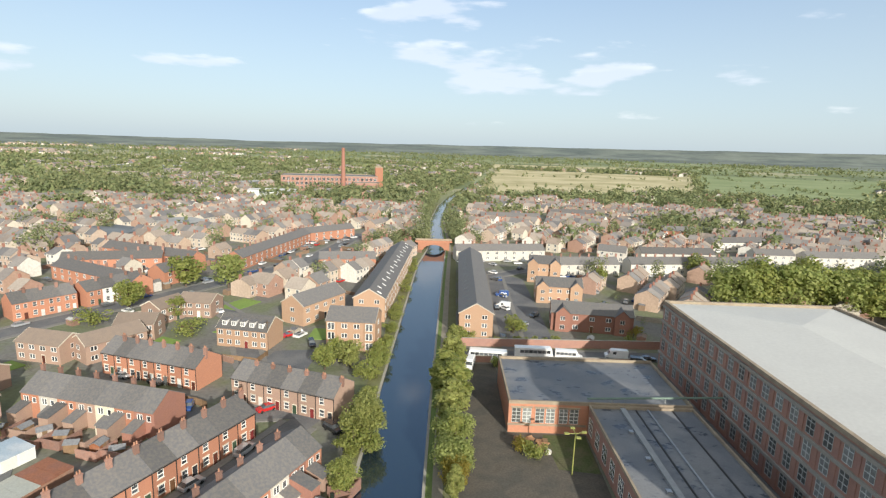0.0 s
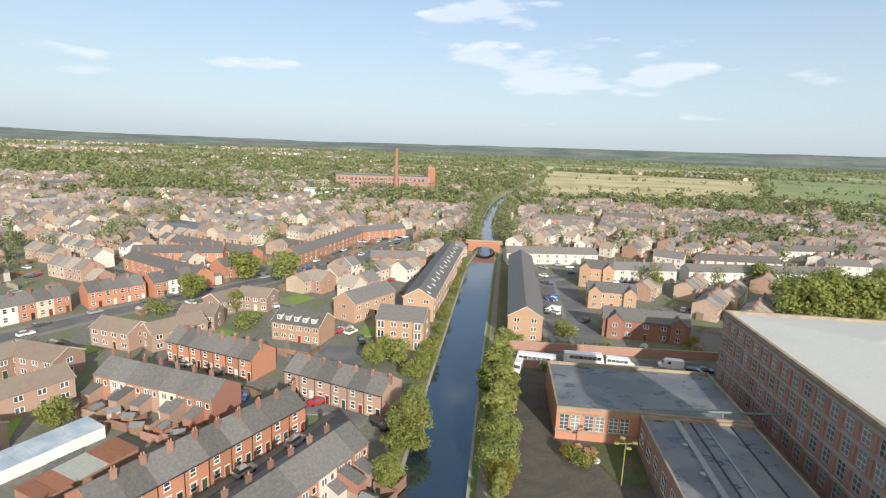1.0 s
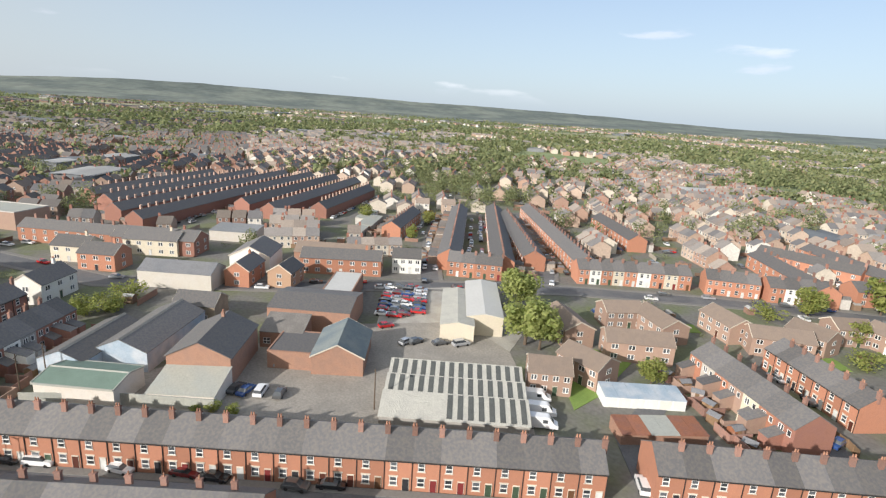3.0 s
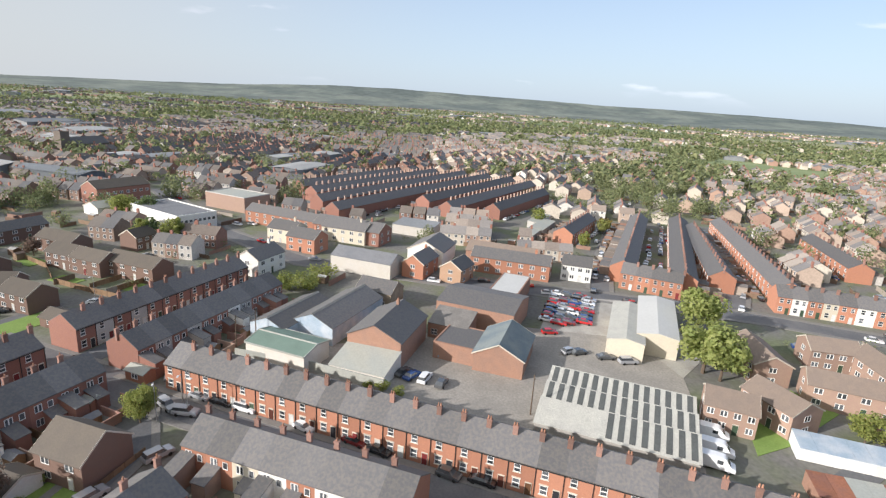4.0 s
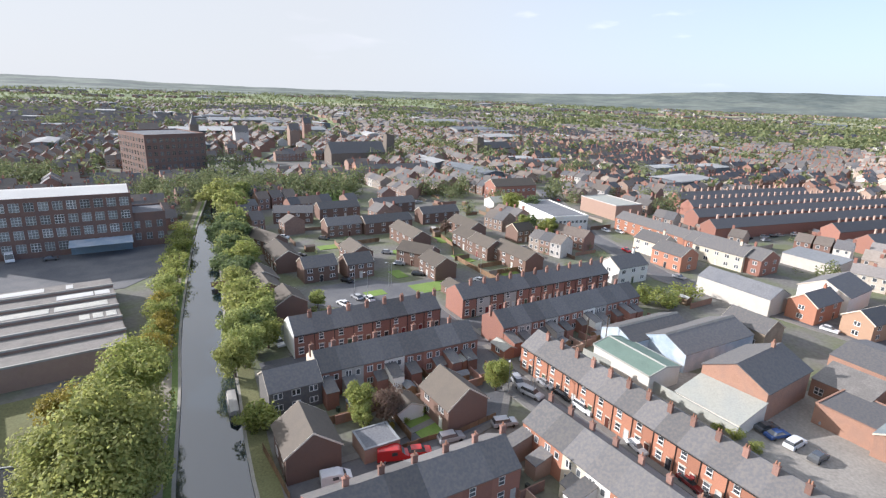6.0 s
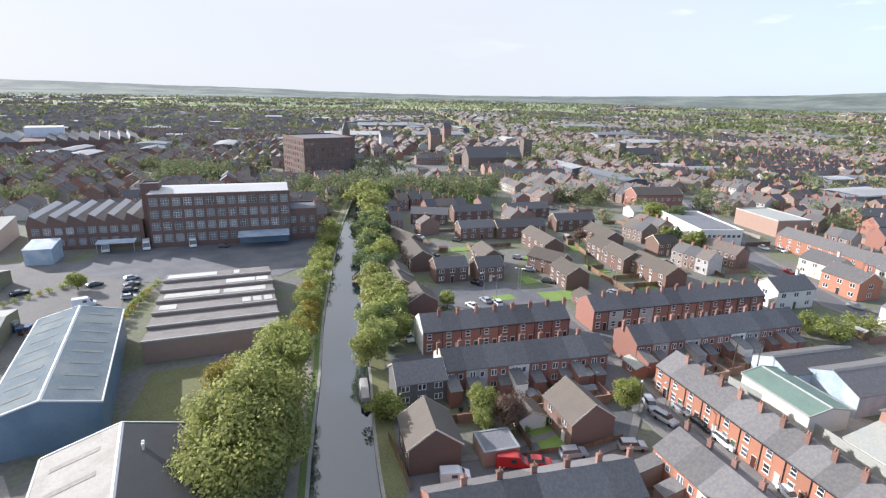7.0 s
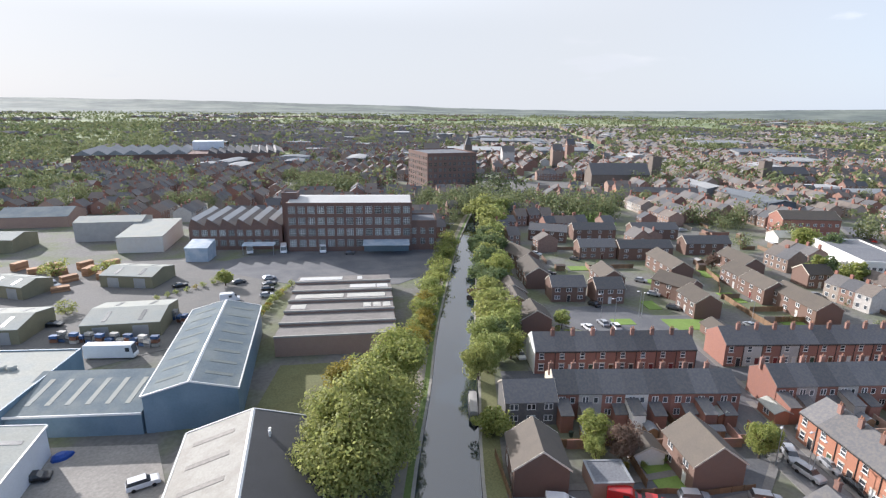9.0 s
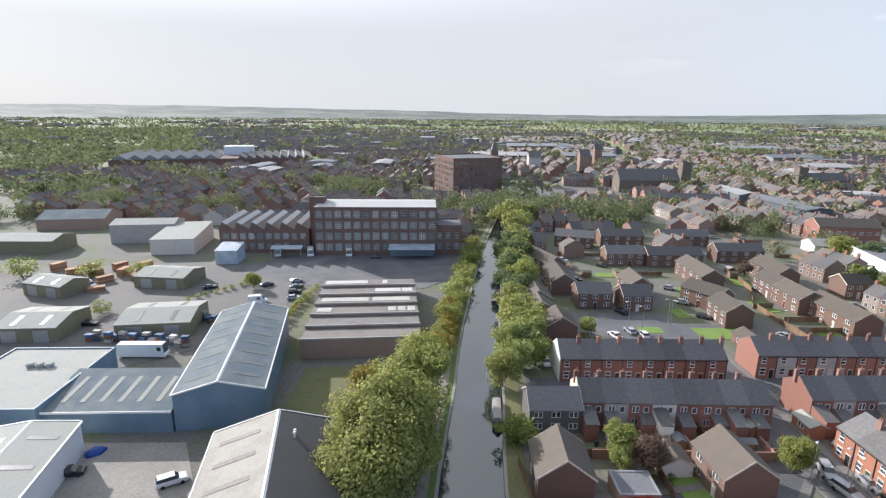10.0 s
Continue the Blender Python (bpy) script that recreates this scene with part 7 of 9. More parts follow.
car("hatch", "silver", -25.2, -175.5, -170)
car("saloon", "grey", -24.2, -169.5, -171)
car("hatch", "black", -22.9, -164.5, 173)
car("hatch", "silver", -21.7, -158.8, 172)
car("hatch", "grey", -15.8, -175.5, -167)
car("saloon", "black", 1.4, -179.4, -169)
car("saloon", "black", 31.2, -159.0, 157)
car("hatch", "black", -106.4, -110.6, 97)
car("hatch", "grey", -125.5, -98.8, 121)
car("hatch", "silver", -129.4, -109.7, 120)
car("hatch", "silver", -136.3, -121.3, 121)
car("hatch", "black", 23.4, -89.8, 172)
car("estate", "white", 8.8, -81.3, -173)
car("hatch", "grey", -58.6, -194.5, 158)
car("hatch", "white", -124.4, -163.4, 116)
car("hatch", "grey", -133.5, -151.2, 115)
van("white", 48.0, 139.3, 175, 6.2)
van("white", 25.0, 137.6, -1, 10.5, 3.1, "coach", "white coach with a row of dark windows", 7)
van("white", 34.5, 137.2, -6, 7.5, 2.7, "minibus", "white minibus parked by the brick wall", 5)
van("white", 12.1, 134.5, 174, 10.5, 3.1, "coach", "white coach parked behind the works", 7)
van("white", 7.4, 129.9, -102, 5.6)
van("black", 53.1, 136.2, -10, 4.6, 1.7, "van", "dark small van beside the wall")
van("white", -82.4, 56.8, 63, 5.2, 2.3)
van("white", -77.5, 54.7, 62)
van("white", -73.8, 52.5, 62, 5.8)
van("red", -54.3, -46.8, 138, 5.2, 2.3, "van", "bright red delivery van parked at the kerb")
van("white", -45.2, -50.0, 147, 4.6, 2.0)
van("white", -11.4, -159.6, 171, 5.4)
van("white", 37.3, -195.4, 145, 5.4)
van("white", 16.5, -132.5, 157, 11, 3.4, "lorry", "white articulated lorry parked in the yard")
van("white", -24.1, -213.3, 83, 6.5, 3.0, "lorry", "white box lorry at the loading bay")
van("white", -36.1, -208.5, 79, 6.5, 3.0, "lorry", "white box lorry at the loading bay")
van("white", -50.2, -202.8, 76, 6.5, 3.0, "lorry", "white box lorry at the loading bay")
van("blue", 22.2, 197.9, -173, 5.0, 2.2)
van("white", 21.2, 182.9, 159, 5.2, 2.3)

# ---- trees and bushes ----
tree("poplar", 2.8, 127.5, 9.9, 1.65)
tree("tall", 1.4, 116.2, 9.9, 1.76)
tree("tall", 2.9, 109.4, 11.0, 1.76)
tree("poplar", 2.0, 99.6, 11.0, 1.65)
tree("bright", 2.5, 90.5, 8.8, 1.1)
tree("bright", 2.0, 84.3, 7.7, 1.1)
tree("autumn", 3.2, 78.6, 6.6, 0.99)
tree("tall", 0.7, 113.3, 8.8, 1.76)
tree("willow", -14.8, 93.2, 9.9, 0.99)
tree("willow", -14.7, 98.5, 8.8, 0.88)
tree("bush", -15.7, 89.3, 5.5, 1.1)
tree("round", -15.4, 77.1, 6.6, 0.99)
tree("bush", -12.6, 89.5, 4.4, 1.1)
tree("willow", -23.1, 127.1, 7.7, 1.1)
tree("round", -29.1, 124.9, 6.6, 1.1)
tree("round", -26.7, 130.4, 6.6, 1.1)
tree("bush", -17.9, 120.8, 5.5, 1.1)
tree("bush", -16.3, 127.7, 5.0, 1.1)
tree("bush", -16.2, 135.1, 5.0, 1.1)
tree("bush", -15.8, 152.8, 4.4, 1.1)
tree("bush", -15.7, 169.1, 4.4, 1.1)
tree("round", -98.2, 195.8, 13.2, 1.21)
tree("bright", -81.5, 194.7, 14.3, 1.1)
tree("round", -103.7, 168.4, 9.9, 1.32)
tree("bush", -104.6, 151.3, 6.6, 1.43)
tree("bush", -71.9, 144.9, 6.6, 1.43)
tree("round", -83.5, 158.9, 7.7, 1.1)
tree("bright", -105.6, 317.3, 11.0, 1.32)
tree("round", -22.4, 304.3, 14.3, 1.43)
tree("round", -14.8, 315.2, 12.1, 1.32)
tree("willow", -34.0, 355.5, 11.0, 1.32)
tree("round", 0.4, 328.4, 9.9, 1.1)
tree("round", -185.7, 237.2, 14.3, 1.21)
tree("round", -192.0, 256.6, 14.3, 1.21)
tree("dark", -218.7, 338.8, 13.2, 1.32)
tree("dark", -218.4, 321.7, 13.2, 1.32)
tree("dark", -219.7, 303.8, 13.2, 1.32)
tree("bush", 21.7, 156.6, 6.6, 1.1)
tree("bush", 6.2, 147.8, 5.5, 1.1)
tree("round", 135.5, 355.4, 13.2, 0.88)
tree("round", 64.4, 215.3, 9.9, 0.66)
tree("round", 116.5, 242.2, 11.0, 1.1)
tree("tall", 135.1, 344.4, 15.4, 1.32)
tree("bush", 14.5, 130.3, 3.3, 1.1)
tree("bush", 17.7, 89.6, 3.9, 1.1)
tree("rust", 15.8, 91.3, 3.3, 1.1)
tree("bright", 101.9, 183.2, 18.7, 1.21)
tree("round", 113.4, 185.8, 19.8, 1.21)
tree("bright", 123.5, 185.6, 19.8, 1.21)
tree("round", 134.4, 186.8, 18.7, 1.21)
tree("bright", 141.5, 182.5, 18.7, 1.21)
tree("round", 148.8, 178.9, 19.8, 1.21)
tree("round", 114.3, 194.9, 18.7, 1.21)
tree("round", 138.9, 200.0, 18.7, 1.21)
tree("round", 153.3, 195.8, 17.6, 1.21)
tree("round", 158.5, 186.2, 18.7, 1.21)
tree("bright", -129.4, 78.1, 13.2, 1.21)
tree("bright", -106.9, 67.9, 13.2, 1.26)
tree("bright", -103.3, 69.9, 12.1, 1.1)
tree("willow", -242.1, 90.7, 7.7, 0.99)
tree("round", -257.0, 62.9, 8.8, 1.1)
tree("round", -81.0, 84.8, 6.6, 1.1)
tree("autumn", -245.7, 92.5, 7.7, 1.1)
tree("round", -212.7, 72.4, 7.7, 0.77)
tree("bush", -176.4, 28.8, 4.4, 1.1)
tree("round", -82.2, -44.6, 7.2, 0.88)
tree("round", -84.6, -44.4, 6.1, 0.77)
tree("round", -58.5, -58.1, 7.7, 0.99)
tree("copper", -60.5, -54.0, 7.7, 0.99)
tree("bright", -56.8, -55.8, 5.5, 0.88)
tree("bush", -151.4, -30.8, 5.5, 1.65)
tree("bush", -160.7, -27.2, 6.6, 1.43)
tree("bush", -150.0, -35.7, 5.5, 1.43)
tree("bush", -46.1, -69.4, 5.5, 1.1)
tree("bright", -57.0, -89.3, 9.9, 0.99)
tree("bright", -67.6, -98.7, 9.9, 1.1)
tree("willow", -53.4, -87.5, 9.9, 0.88)
tree("bright", -60.3, -96.6, 9.9, 0.99)
tree("round", -65.2, -92.9, 7.7, 1.1)
tree("bright", -87.1, -101.7, 5.5, 0.99)
tree("dark", -85.4, -141.0, 8.8, 1.1)
tree("dark", -93.4, -150.5, 11.0, 1.21)
tree("dark", -100.3, -165.0, 11.0, 1.21)
tree("dark", -113.5, -180.7, 11.0, 1.21)
tree("willow", -126.9, -204.1, 14.3, 1.1)
tree("willow", -139.7, -229.3, 15.4, 1.1)
tree("willow", -146.3, -249.9, 13.2, 1.21)
tree("willow", -150.0, -225.4, 13.2, 1.21)
tree("round", -167.8, -268.5, 14.3, 1.1)
tree("willow", -170.3, -241.8, 13.2, 1.21)
tree("willow", -179.9, -241.9, 13.2, 1.21)
tree("willow", -181.8, -227.8, 13.2, 1.1)
tree("willow", -186.8, -221.7, 13.2, 1.1)
tree("willow", -187.0, -210.1, 13.2, 1.1)
tree("bright", -196.7, -204.9, 14.3, 1.1)
tree("dark", -159.6, -278.2, 13.2, 1.1)
tree("dark", -145.4, -272.2, 11.0, 1.1)
tree("round", -296.0, -178.1, 15.4, 1.21)
tree("dark", -303.1, -285.2, 13.2, 1.54)
tree("dark", -327.1, -284.4, 13.2, 1.54)
tree("dark", -356.3, -291.6, 13.2, 1.54)
tree("bright", -279.2, -122.3, 15.4, 0.99)
tree("tall", -189.3, -95.6, 11.0, 1.32)
tree("tall", -192.0, -84.3, 11.0, 1.32)
tree("tall", -182.3, -83.5, 9.9, 1.32)
tree("round", -229.9, -123.3, 9.9, 1.32)
tree("dark", -185.2, -273.6, 11.0, 1.32)
tree("copper", -171.1, -120.9, 6.6, 1.1)
tree("bush", -155.5, -128.1, 5.5, 1.1)
tree("round", -279.5, -180.4, 11.0, 1.43)
tree("dark", -379.2, -143.8, 13.2, 1.43)
tree("dark", -363.1, -148.6, 13.2, 1.43)
tree("autumn", -160.1, -79.6, 4.4, 1.1)
tree("bush", -60.6, -126.2, 5.5, 1.1)
tree("bush", -66.1, -135.2, 5.5, 1.1)
tree("bush", -72.9, -144.9, 6.6, 1.1)
tree("bush", -80.3, -156.9, 6.6, 1.1)
tree("rust", -52.4, -114.2, 5.0, 1.1)
tree("rust", -56.4, -119.6, 5.0, 1.1)
tree("bush", -89.4, -170.7, 6.6, 1.1)
tree("rust", -48.5, -107.7, 5.0, 1.1)
tree("hedge", -44.7, -102.4, 4.4, 1.1)
tree("willow", -19.0, -65.8, 16.5, 1.04, big=True)
tree("willow", -23.8, -73.4, 17.6, 1.1, big=True)
tree("willow", -18.9, -73.2, 15.4, 0.99, big=True)
tree("round", -32.2, -83.5, 16.5, 1.04, big=True)
tree("round", -36.2, -90.8, 14.3, 0.99, big=True)
tree("willow", -15.6, -67.5, 12.1, 0.99, big=True)
tree("autumn", -25.4, -86.5, 12.1, 0.99, big=True)
tree("willow", -23.0, -68.4, 15.4, 0.99, big=True)
tree("bush", -63.3, -133.7, 5.5, 1.1)
tree("bush", -70.3, -144.5, 6.1, 1.1)
tree("bush", -77.0, -154.2, 6.1, 1.1)
tree("rust", -55.5, -118.8, 4.4, 1.1)
tree("rust", -52.6, -114.2, 4.4, 1.1)
tree("bush", -89.1, -171.5, 6.6, 1.1)
tree("bush", -98.1, -185.6, 6.6, 1.1)
tree("bush", -45.6, -70.0, 5.5, 1.1)
tree("round", -11.6, -174.7, 5.5, 1.21)
tree("hedge", -11.3, -181.3, 2.8, 2.2)
tree("bush", 22.8, -202.1, 6.6, 1.1)
tree("bush", 37.8, -208.2, 6.6, 1.32)
tree("bush", 59.7, -217.2, 7.7, 1.43)
tree("bush", 29.8, -167.7, 4.4, 1.43)
tree("round", -203.3, -316.5, 15.4, 1.1)
tree("dark", -190.2, -321.4, 14.3, 1.32)
tree("dark", -205.2, -315.8, 13.2, 1.43)
tree("dark", -9.2, -388.9, 14.3, 1.32)
tree("dark", 1.9, -335.2, 8.8, 1.65)
tree("dark", 13.6, -330.1, 7.7, 1.65)
tree("dark", -21.4, -316.6, 8.8, 1.65)
tree("dark", -34.3, -321.3, 8.8, 1.54)
tree("dark", 22.5, -339.2, 8.8, 1.54)
for k in range(26):
    yy = -92 - 6.5 * k
    tree(("willow", "dark", "round", "willow", "bright")[k % 5], east(yy) - wide(yy) - 4.5 - (k * 7 % 5), yy, 8.5 + (k * 5 % 4), 1.15)
for k in range(17):
    yy = -100 - 6.0 * k
    tree(("bush", "rust", "bush", "hedge")[k % 4] if k < 9 else "bush", east(yy) + 6.0 + (k * 3 % 3), yy, 4.5 + (k * 5 % 3), 1.1)
for k in range(30):
    yy = 306 + 9 * k
    tree(("round", "willow", "bright", "dark")[k % 4], east(yy) - wide(yy) - 4.5 - (k * 7 % 6), yy, 9 + k * 5 % 4, 1.3)
    tree(("willow", "round", "dark")[k % 3], east(yy) + 6 + (k * 5 % 9), yy, 8 + k * 7 % 4, 1.3)
for k in range(12):
    yy = 70 + 6.2 * k
    tree(("tall", "poplar", "bright", "tall", "round")[k % 5], east(yy) + 5.2 + (k * 3 % 3) * 0.8, yy, 6.2 + (k * 5 % 4), 1.05)
for k in range(16):
    yy = 88 + 11 * k
    tree("bush", east(yy) - wide(yy) - 2.0, yy, 2.6 + (k * 5 % 3), 1.2)
for k in range(20):
    tree(("bright", "round")[k % 2], -366 + 4.4 * k, 49 + 4.2 * k, 6.5, 1.0)
tree("round", -115.4, 371.6, 9.9, 1.26)
tree("bright", -107.2, 385.4, 9.9, 1.26)
tree("dark", -97.7, 397.3, 9.9, 1.26)
tree("willow", -81.2, 379.8, 9.9, 1.26)
tree("round", -115.0, 439.2, 9.9, 1.26)
tree("bright", -103.5, 450.5, 9.9, 1.26)
tree("dark", -122.8, 425.4, 9.9, 1.26)
tree("willow", -77.4, 402.4, 9.9, 1.26)
tree("round", -201.9, 254.9, 9.9, 1.26)
tree("bright", -205.9, 269.6, 9.9, 1.26)
tree("dark", -196.8, 271.4, 9.9, 1.26)
tree("willow", -193.7, 299.1, 9.9, 1.26)
tree("round", -197.8, 319.4, 9.9, 1.26)
tree("bright", -196.2, 331.5, 9.9, 1.26)
tree("dark", -217.4, 315.1, 9.9, 1.26)
tree("willow", -56.4, 377.1, 9.9, 1.26)
tree("round", -58.4, 455.2, 9.9, 1.26)
tree("bright", -43.9, 411.0, 9.9, 1.26)
tree("dark", -24.4, 415.9, 9.9, 1.26)
tree("willow", -58.1, 600.8, 9.9, 1.26)
tree("round", -35.3, 647.3, 9.9, 1.26)
tree("bright", -38.9, 516.5, 9.9, 1.26)
tree("dark", -22.8, 801.7, 9.9, 1.26)
tree("willow", 25.8, 631.9, 9.9, 1.26)
tree("round", 37.4, 600.8, 9.9, 1.26)
tree("bright", 12.6, 484.0, 9.9, 1.26)
tree("dark", 16.5, 380.0, 9.9, 1.26)
tree("willow", 38.3, 336.0, 9.9, 1.26)
tree("round", 83.1, 368.4, 9.9, 1.26)
tree("bright", 83.0, 334.2, 9.9, 1.26)
tree("dark", 114.9, 362.9, 9.9, 1.26)
tree("willow", 143.7, 357.1, 9.9, 1.26)
tree("round", 172.9, 415.6, 9.9, 1.26)
tree("bright", 291.2, 620.8, 9.9, 1.26)
tree("dark", 322.7, 618.4, 9.9, 1.26)
tree("willow", 349.9, 591.9, 9.9, 1.26)
tree("round", 274.9, 409.3, 9.9, 1.26)
tree("bright", 342.7, 454.3, 9.9, 1.26)
tree("dark", 155.7, 515.8, 9.9, 1.26)
tree("willow", 89.5, 497.0, 9.9, 1.26)
tree("dark", -258.3, 239.9, 9.9, 1.26)
tree("willow", -262.6, 259.3, 9.9, 1.26)
tree("round", -252.4, 265.3, 9.9, 1.26)
tree("bright", -213.3, 275.8, 9.9, 1.26)
tree("dark", -200.5, 270.3, 9.9, 1.26)
tree("willow", -239.1, 363.6, 9.9, 1.26)
tree("round", -238.6, 388.7, 9.9, 1.26)
tree("bright", -242.8, 419.3, 9.9, 1.26)
tree("dark", -341.5, 135.7, 9.9, 1.26)
tree("willow", -365.0, 158.0, 9.9, 1.26)
tree("round", -349.4, 168.8, 9.9, 1.26)
tree("bright", -425.9, 65.3, 9.9, 1.26)
tree("dark", -414.7, 52.7, 9.9, 1.26)
tree("willow", -427.5, 43.6, 9.9, 1.26)
tree("round", -491.2, 121.4, 9.9, 1.26)
tree("bright", -491.7, 167.4, 9.9, 1.26)
tree("dark", -469.3, 180.8, 9.9, 1.26)
tree("willow", -321.2, 181.1, 9.9, 1.26)
tree("round", -133.9, 323.4, 9.9, 1.26)
tree("bright", -143.1, 381.8, 9.9, 1.26)
tree("dark", -181.3, 357.6, 9.9, 1.26)
tree("willow", -190.6, 238.0, 9.9, 1.26)
tree("round", -356.8, 854.0, 9.9, 1.26)
tree("bright", -323.9, 882.0, 9.9, 1.26)
tree("round", -476.0, 60.3, 9.9, 1.26)
tree("bright", -510.8, 84.9, 9.9, 1.26)
tree("dark", -524.4, 108.1, 9.9, 1.26)
tree("willow", -445.7, 163.7, 9.9, 1.26)
tree("round", -393.9, 165.1, 9.9, 1.26)
tree("bright", -415.0, 185.4, 9.9, 1.26)
tree("dark", -438.4, 207.8, 9.9, 1.26)
tree("willow", -234.3, -124.6, 9.9, 1.26)
tree("round", -276.0, -120.3, 9.9, 1.26)
tree("bright", -272.0, -109.2, 9.9, 1.26)
tree("dark", -290.4, -109.8, 9.9, 1.26)
tree("willow", -364.0, -221.8, 9.9, 1.26)
tree("round", -342.7, -201.0, 9.9, 1.26)
tree("bright", -543.4, -144.5, 9.9, 1.26)
tree("dark", -652.0, -6.9, 9.9, 1.26)
tree("willow", -512.9, -102.8, 9.9, 1.26)
tree("round", -489.7, -173.6, 9.9, 1.26)
tree("bright", -201.8, -204.0, 9.9, 1.26)
tree("dark", -248.2, -239.1, 9.9, 1.26)
tree("willow", -300.7, -272.5, 9.9, 1.26)
tree("round", -346.2, -278.1, 9.9, 1.26)
tree("bright", -381.1, -286.8, 9.9, 1.26)
tree("dark", -193.7, -96.5, 9.9, 1.26)
tree("willow", -192.5, -86.7, 9.9, 1.26)
tree("round", -493.5, 194.6, 9.9, 1.26)
tree("bright", -628.2, 196.1, 9.9, 1.26)
tree("dark", -23.0, -617.2, 9.9, 1.26)
tree("willow", -36.3, -648.1, 9.9, 1.26)
tree("round", -144.7, -749.3, 9.9, 1.26)
tree("bright", -171.4, -763.7, 9.9, 1.26)
tree("dark", -176.5, -688.6, 9.9, 1.26)
tree("willow", -130.0, -389.8, 9.9, 1.26)
tree("round", -154.3, -417.8, 9.9, 1.26)
tree("bright", -174.7, -505.3, 9.9, 1.26)
tree("dark", -373.4, -268.1, 9.9, 1.26)
tree("willow", -380.0, -250.7, 9.9, 1.26)
tree("round", -382.3, -235.9, 9.9, 1.26)
tree("bright", -375.3, -338.8, 9.9, 1.26)
tree("dark", -406.4, -336.2, 9.9, 1.26)
tree("willow", -367.3, -350.1, 9.9, 1.26)
tree("round", -362.2, -365.0, 9.9, 1.26)
tree("bright", -458.4, -354.7, 9.9, 1.26)
tree("dark", 77.7, -374.3, 9.9, 1.26)
tree("willow", 95.1, -391.6, 9.9, 1.26)
tree("round", 58.2, -377.6, 9.9, 1.26)
tree("bright", 47.6, -362.8, 9.9, 1.26)
tree("dark", 12.0, -410.6, 9.9, 1.26)
tree("willow", 46.9, -454.2, 9.9, 1.26)
tree("round", -241.4, -137.9, 9.9, 1.26)
tree("bright", -238.0, -129.0, 9.9, 1.26)
tree("dark", -232.2, -113.2, 9.9, 1.26)
tree("willow", -135.3, -230.4, 12.1, 1.26)
tree("round", -143.8, -236.3, 13.2, 1.26)
tree("willow", -152.9, -242.5, 14.3, 1.26)
tree("bright", -147.5, -225.6, 12.1, 1.26)
tree("willow", -156.4, -231.3, 13.2, 1.26)
tree("willow", -165.9, -237.4, 14.3, 1.26)
tree("round", -159.7, -220.8, 12.1, 1.26)
tree("willow", -169.0, -226.4, 13.2, 1.26)
tree("bright", -178.9, -232.4, 14.3, 1.26)
tree("willow", -171.9, -216.0, 12.1, 1.26)
tree("willow", -181.6, -221.5, 13.2, 1.26)
tree("round", -192.0, -227.3, 14.3, 1.26)
tree("willow", -184.2, -211.2, 12.1, 1.26)
tree("bright", -194.4, -216.5, 13.2, 1.26)
tree("willow", -205.2, -222.1, 14.3, 1.26)
tree("willow", -196.6, -206.3, 12.1, 1.26)
tree("round", -207.1, -211.5, 13.2, 1.26)
tree("willow", -218.4, -217.0, 14.3, 1.26)
tree("willow", -110.8, -252.4, 11.0, 1.21)
tree("willow", -121.2, -265.2, 12.1, 1.21)
tree("round", -132.8, -279.5, 13.2, 1.21)
tree("dark", -122.4, -247.8, 11.0, 1.21)
tree("bright", -133.5, -260.4, 12.1, 1.21)
tree("willow", -145.9, -274.5, 13.2, 1.21)
tree("willow", -134.2, -243.2, 11.0, 1.21)
tree("round", -145.9, -255.6, 12.1, 1.21)
tree("dark", -159.0, -269.4, 13.2, 1.21)
car("hatch", "silver", -172.2, 68.6, 157)
car("hatch", "white", -173.8, 64.8, 157)
car("saloon", "black", -182.2, 72.9, 157)
car("saloon", "silver", -185.6, 122.0, 160)
car("saloon", "red", -183.8, 69.0, 157)
car("saloon", "grey", -187.1, 118.0, 160)
car("hatch", "silver", -202.2, 81.3, 157)
car("hatch", "darkred", -204.7, 129.0, 160)
car("hatch", "white", -203.8, 77.4, 157)
car("hatch", "black", -206.2, 125.1, 160)
car("saloon", "black", -212.2, 85.5, 157)
car("saloon", "red", -213.8, 81.6, 157)
car("estate", "blue", -222.2, 89.7, 157)
car("estate", "blue", -223.8, 136.1, 160)
car("estate", "grey", -223.8, 85.8, 157)
car("estate", "white", -225.3, 132.2, 160)
car("saloon", "black", -242.2, 98.1, 157)
car("saloon", "silver", -242.9, 143.2, 160)
car("saloon", "red", -243.8, 94.2, 157)
car("saloon", "grey", -244.4, 139.2, 160)
car("estate", "blue", -252.2, 102.3, 157)
car("estate", "grey", -253.8, 98.5, 157)
lamp_post(-101.4, -97.5, 0)
lamp_post(-111.9, -98.0, 90)
lamp_post(-85.7, -38.8, 0)
lamp_post(-111.9, -98.9, 0)
lamp_post(-100.4, -101.5, 0)
lamp_post(-133.5, -80.6, 0)
lamp_post(-84.6, -37.6, 60)
lamp_post(-82.7, -42.1, 20)
pole(-109.7, -37.2)
pole(-113.7, -34.1)
pole(-87.9, 24.1)
pole(-47.1, 136.3)


# ---- the town and country farther off ----
frng = np.random.default_rng(11)
taken = np.array(TAKEN)


def free(x, y, r):
    d = np.hypot(taken[:, 0] - x, taken[:, 1] - y)
    if np.any(d < taken[:, 2] + r):
        return False
    e = east(y)
    return not (e - wide(y) - r - 3 < x < e + r + 5)


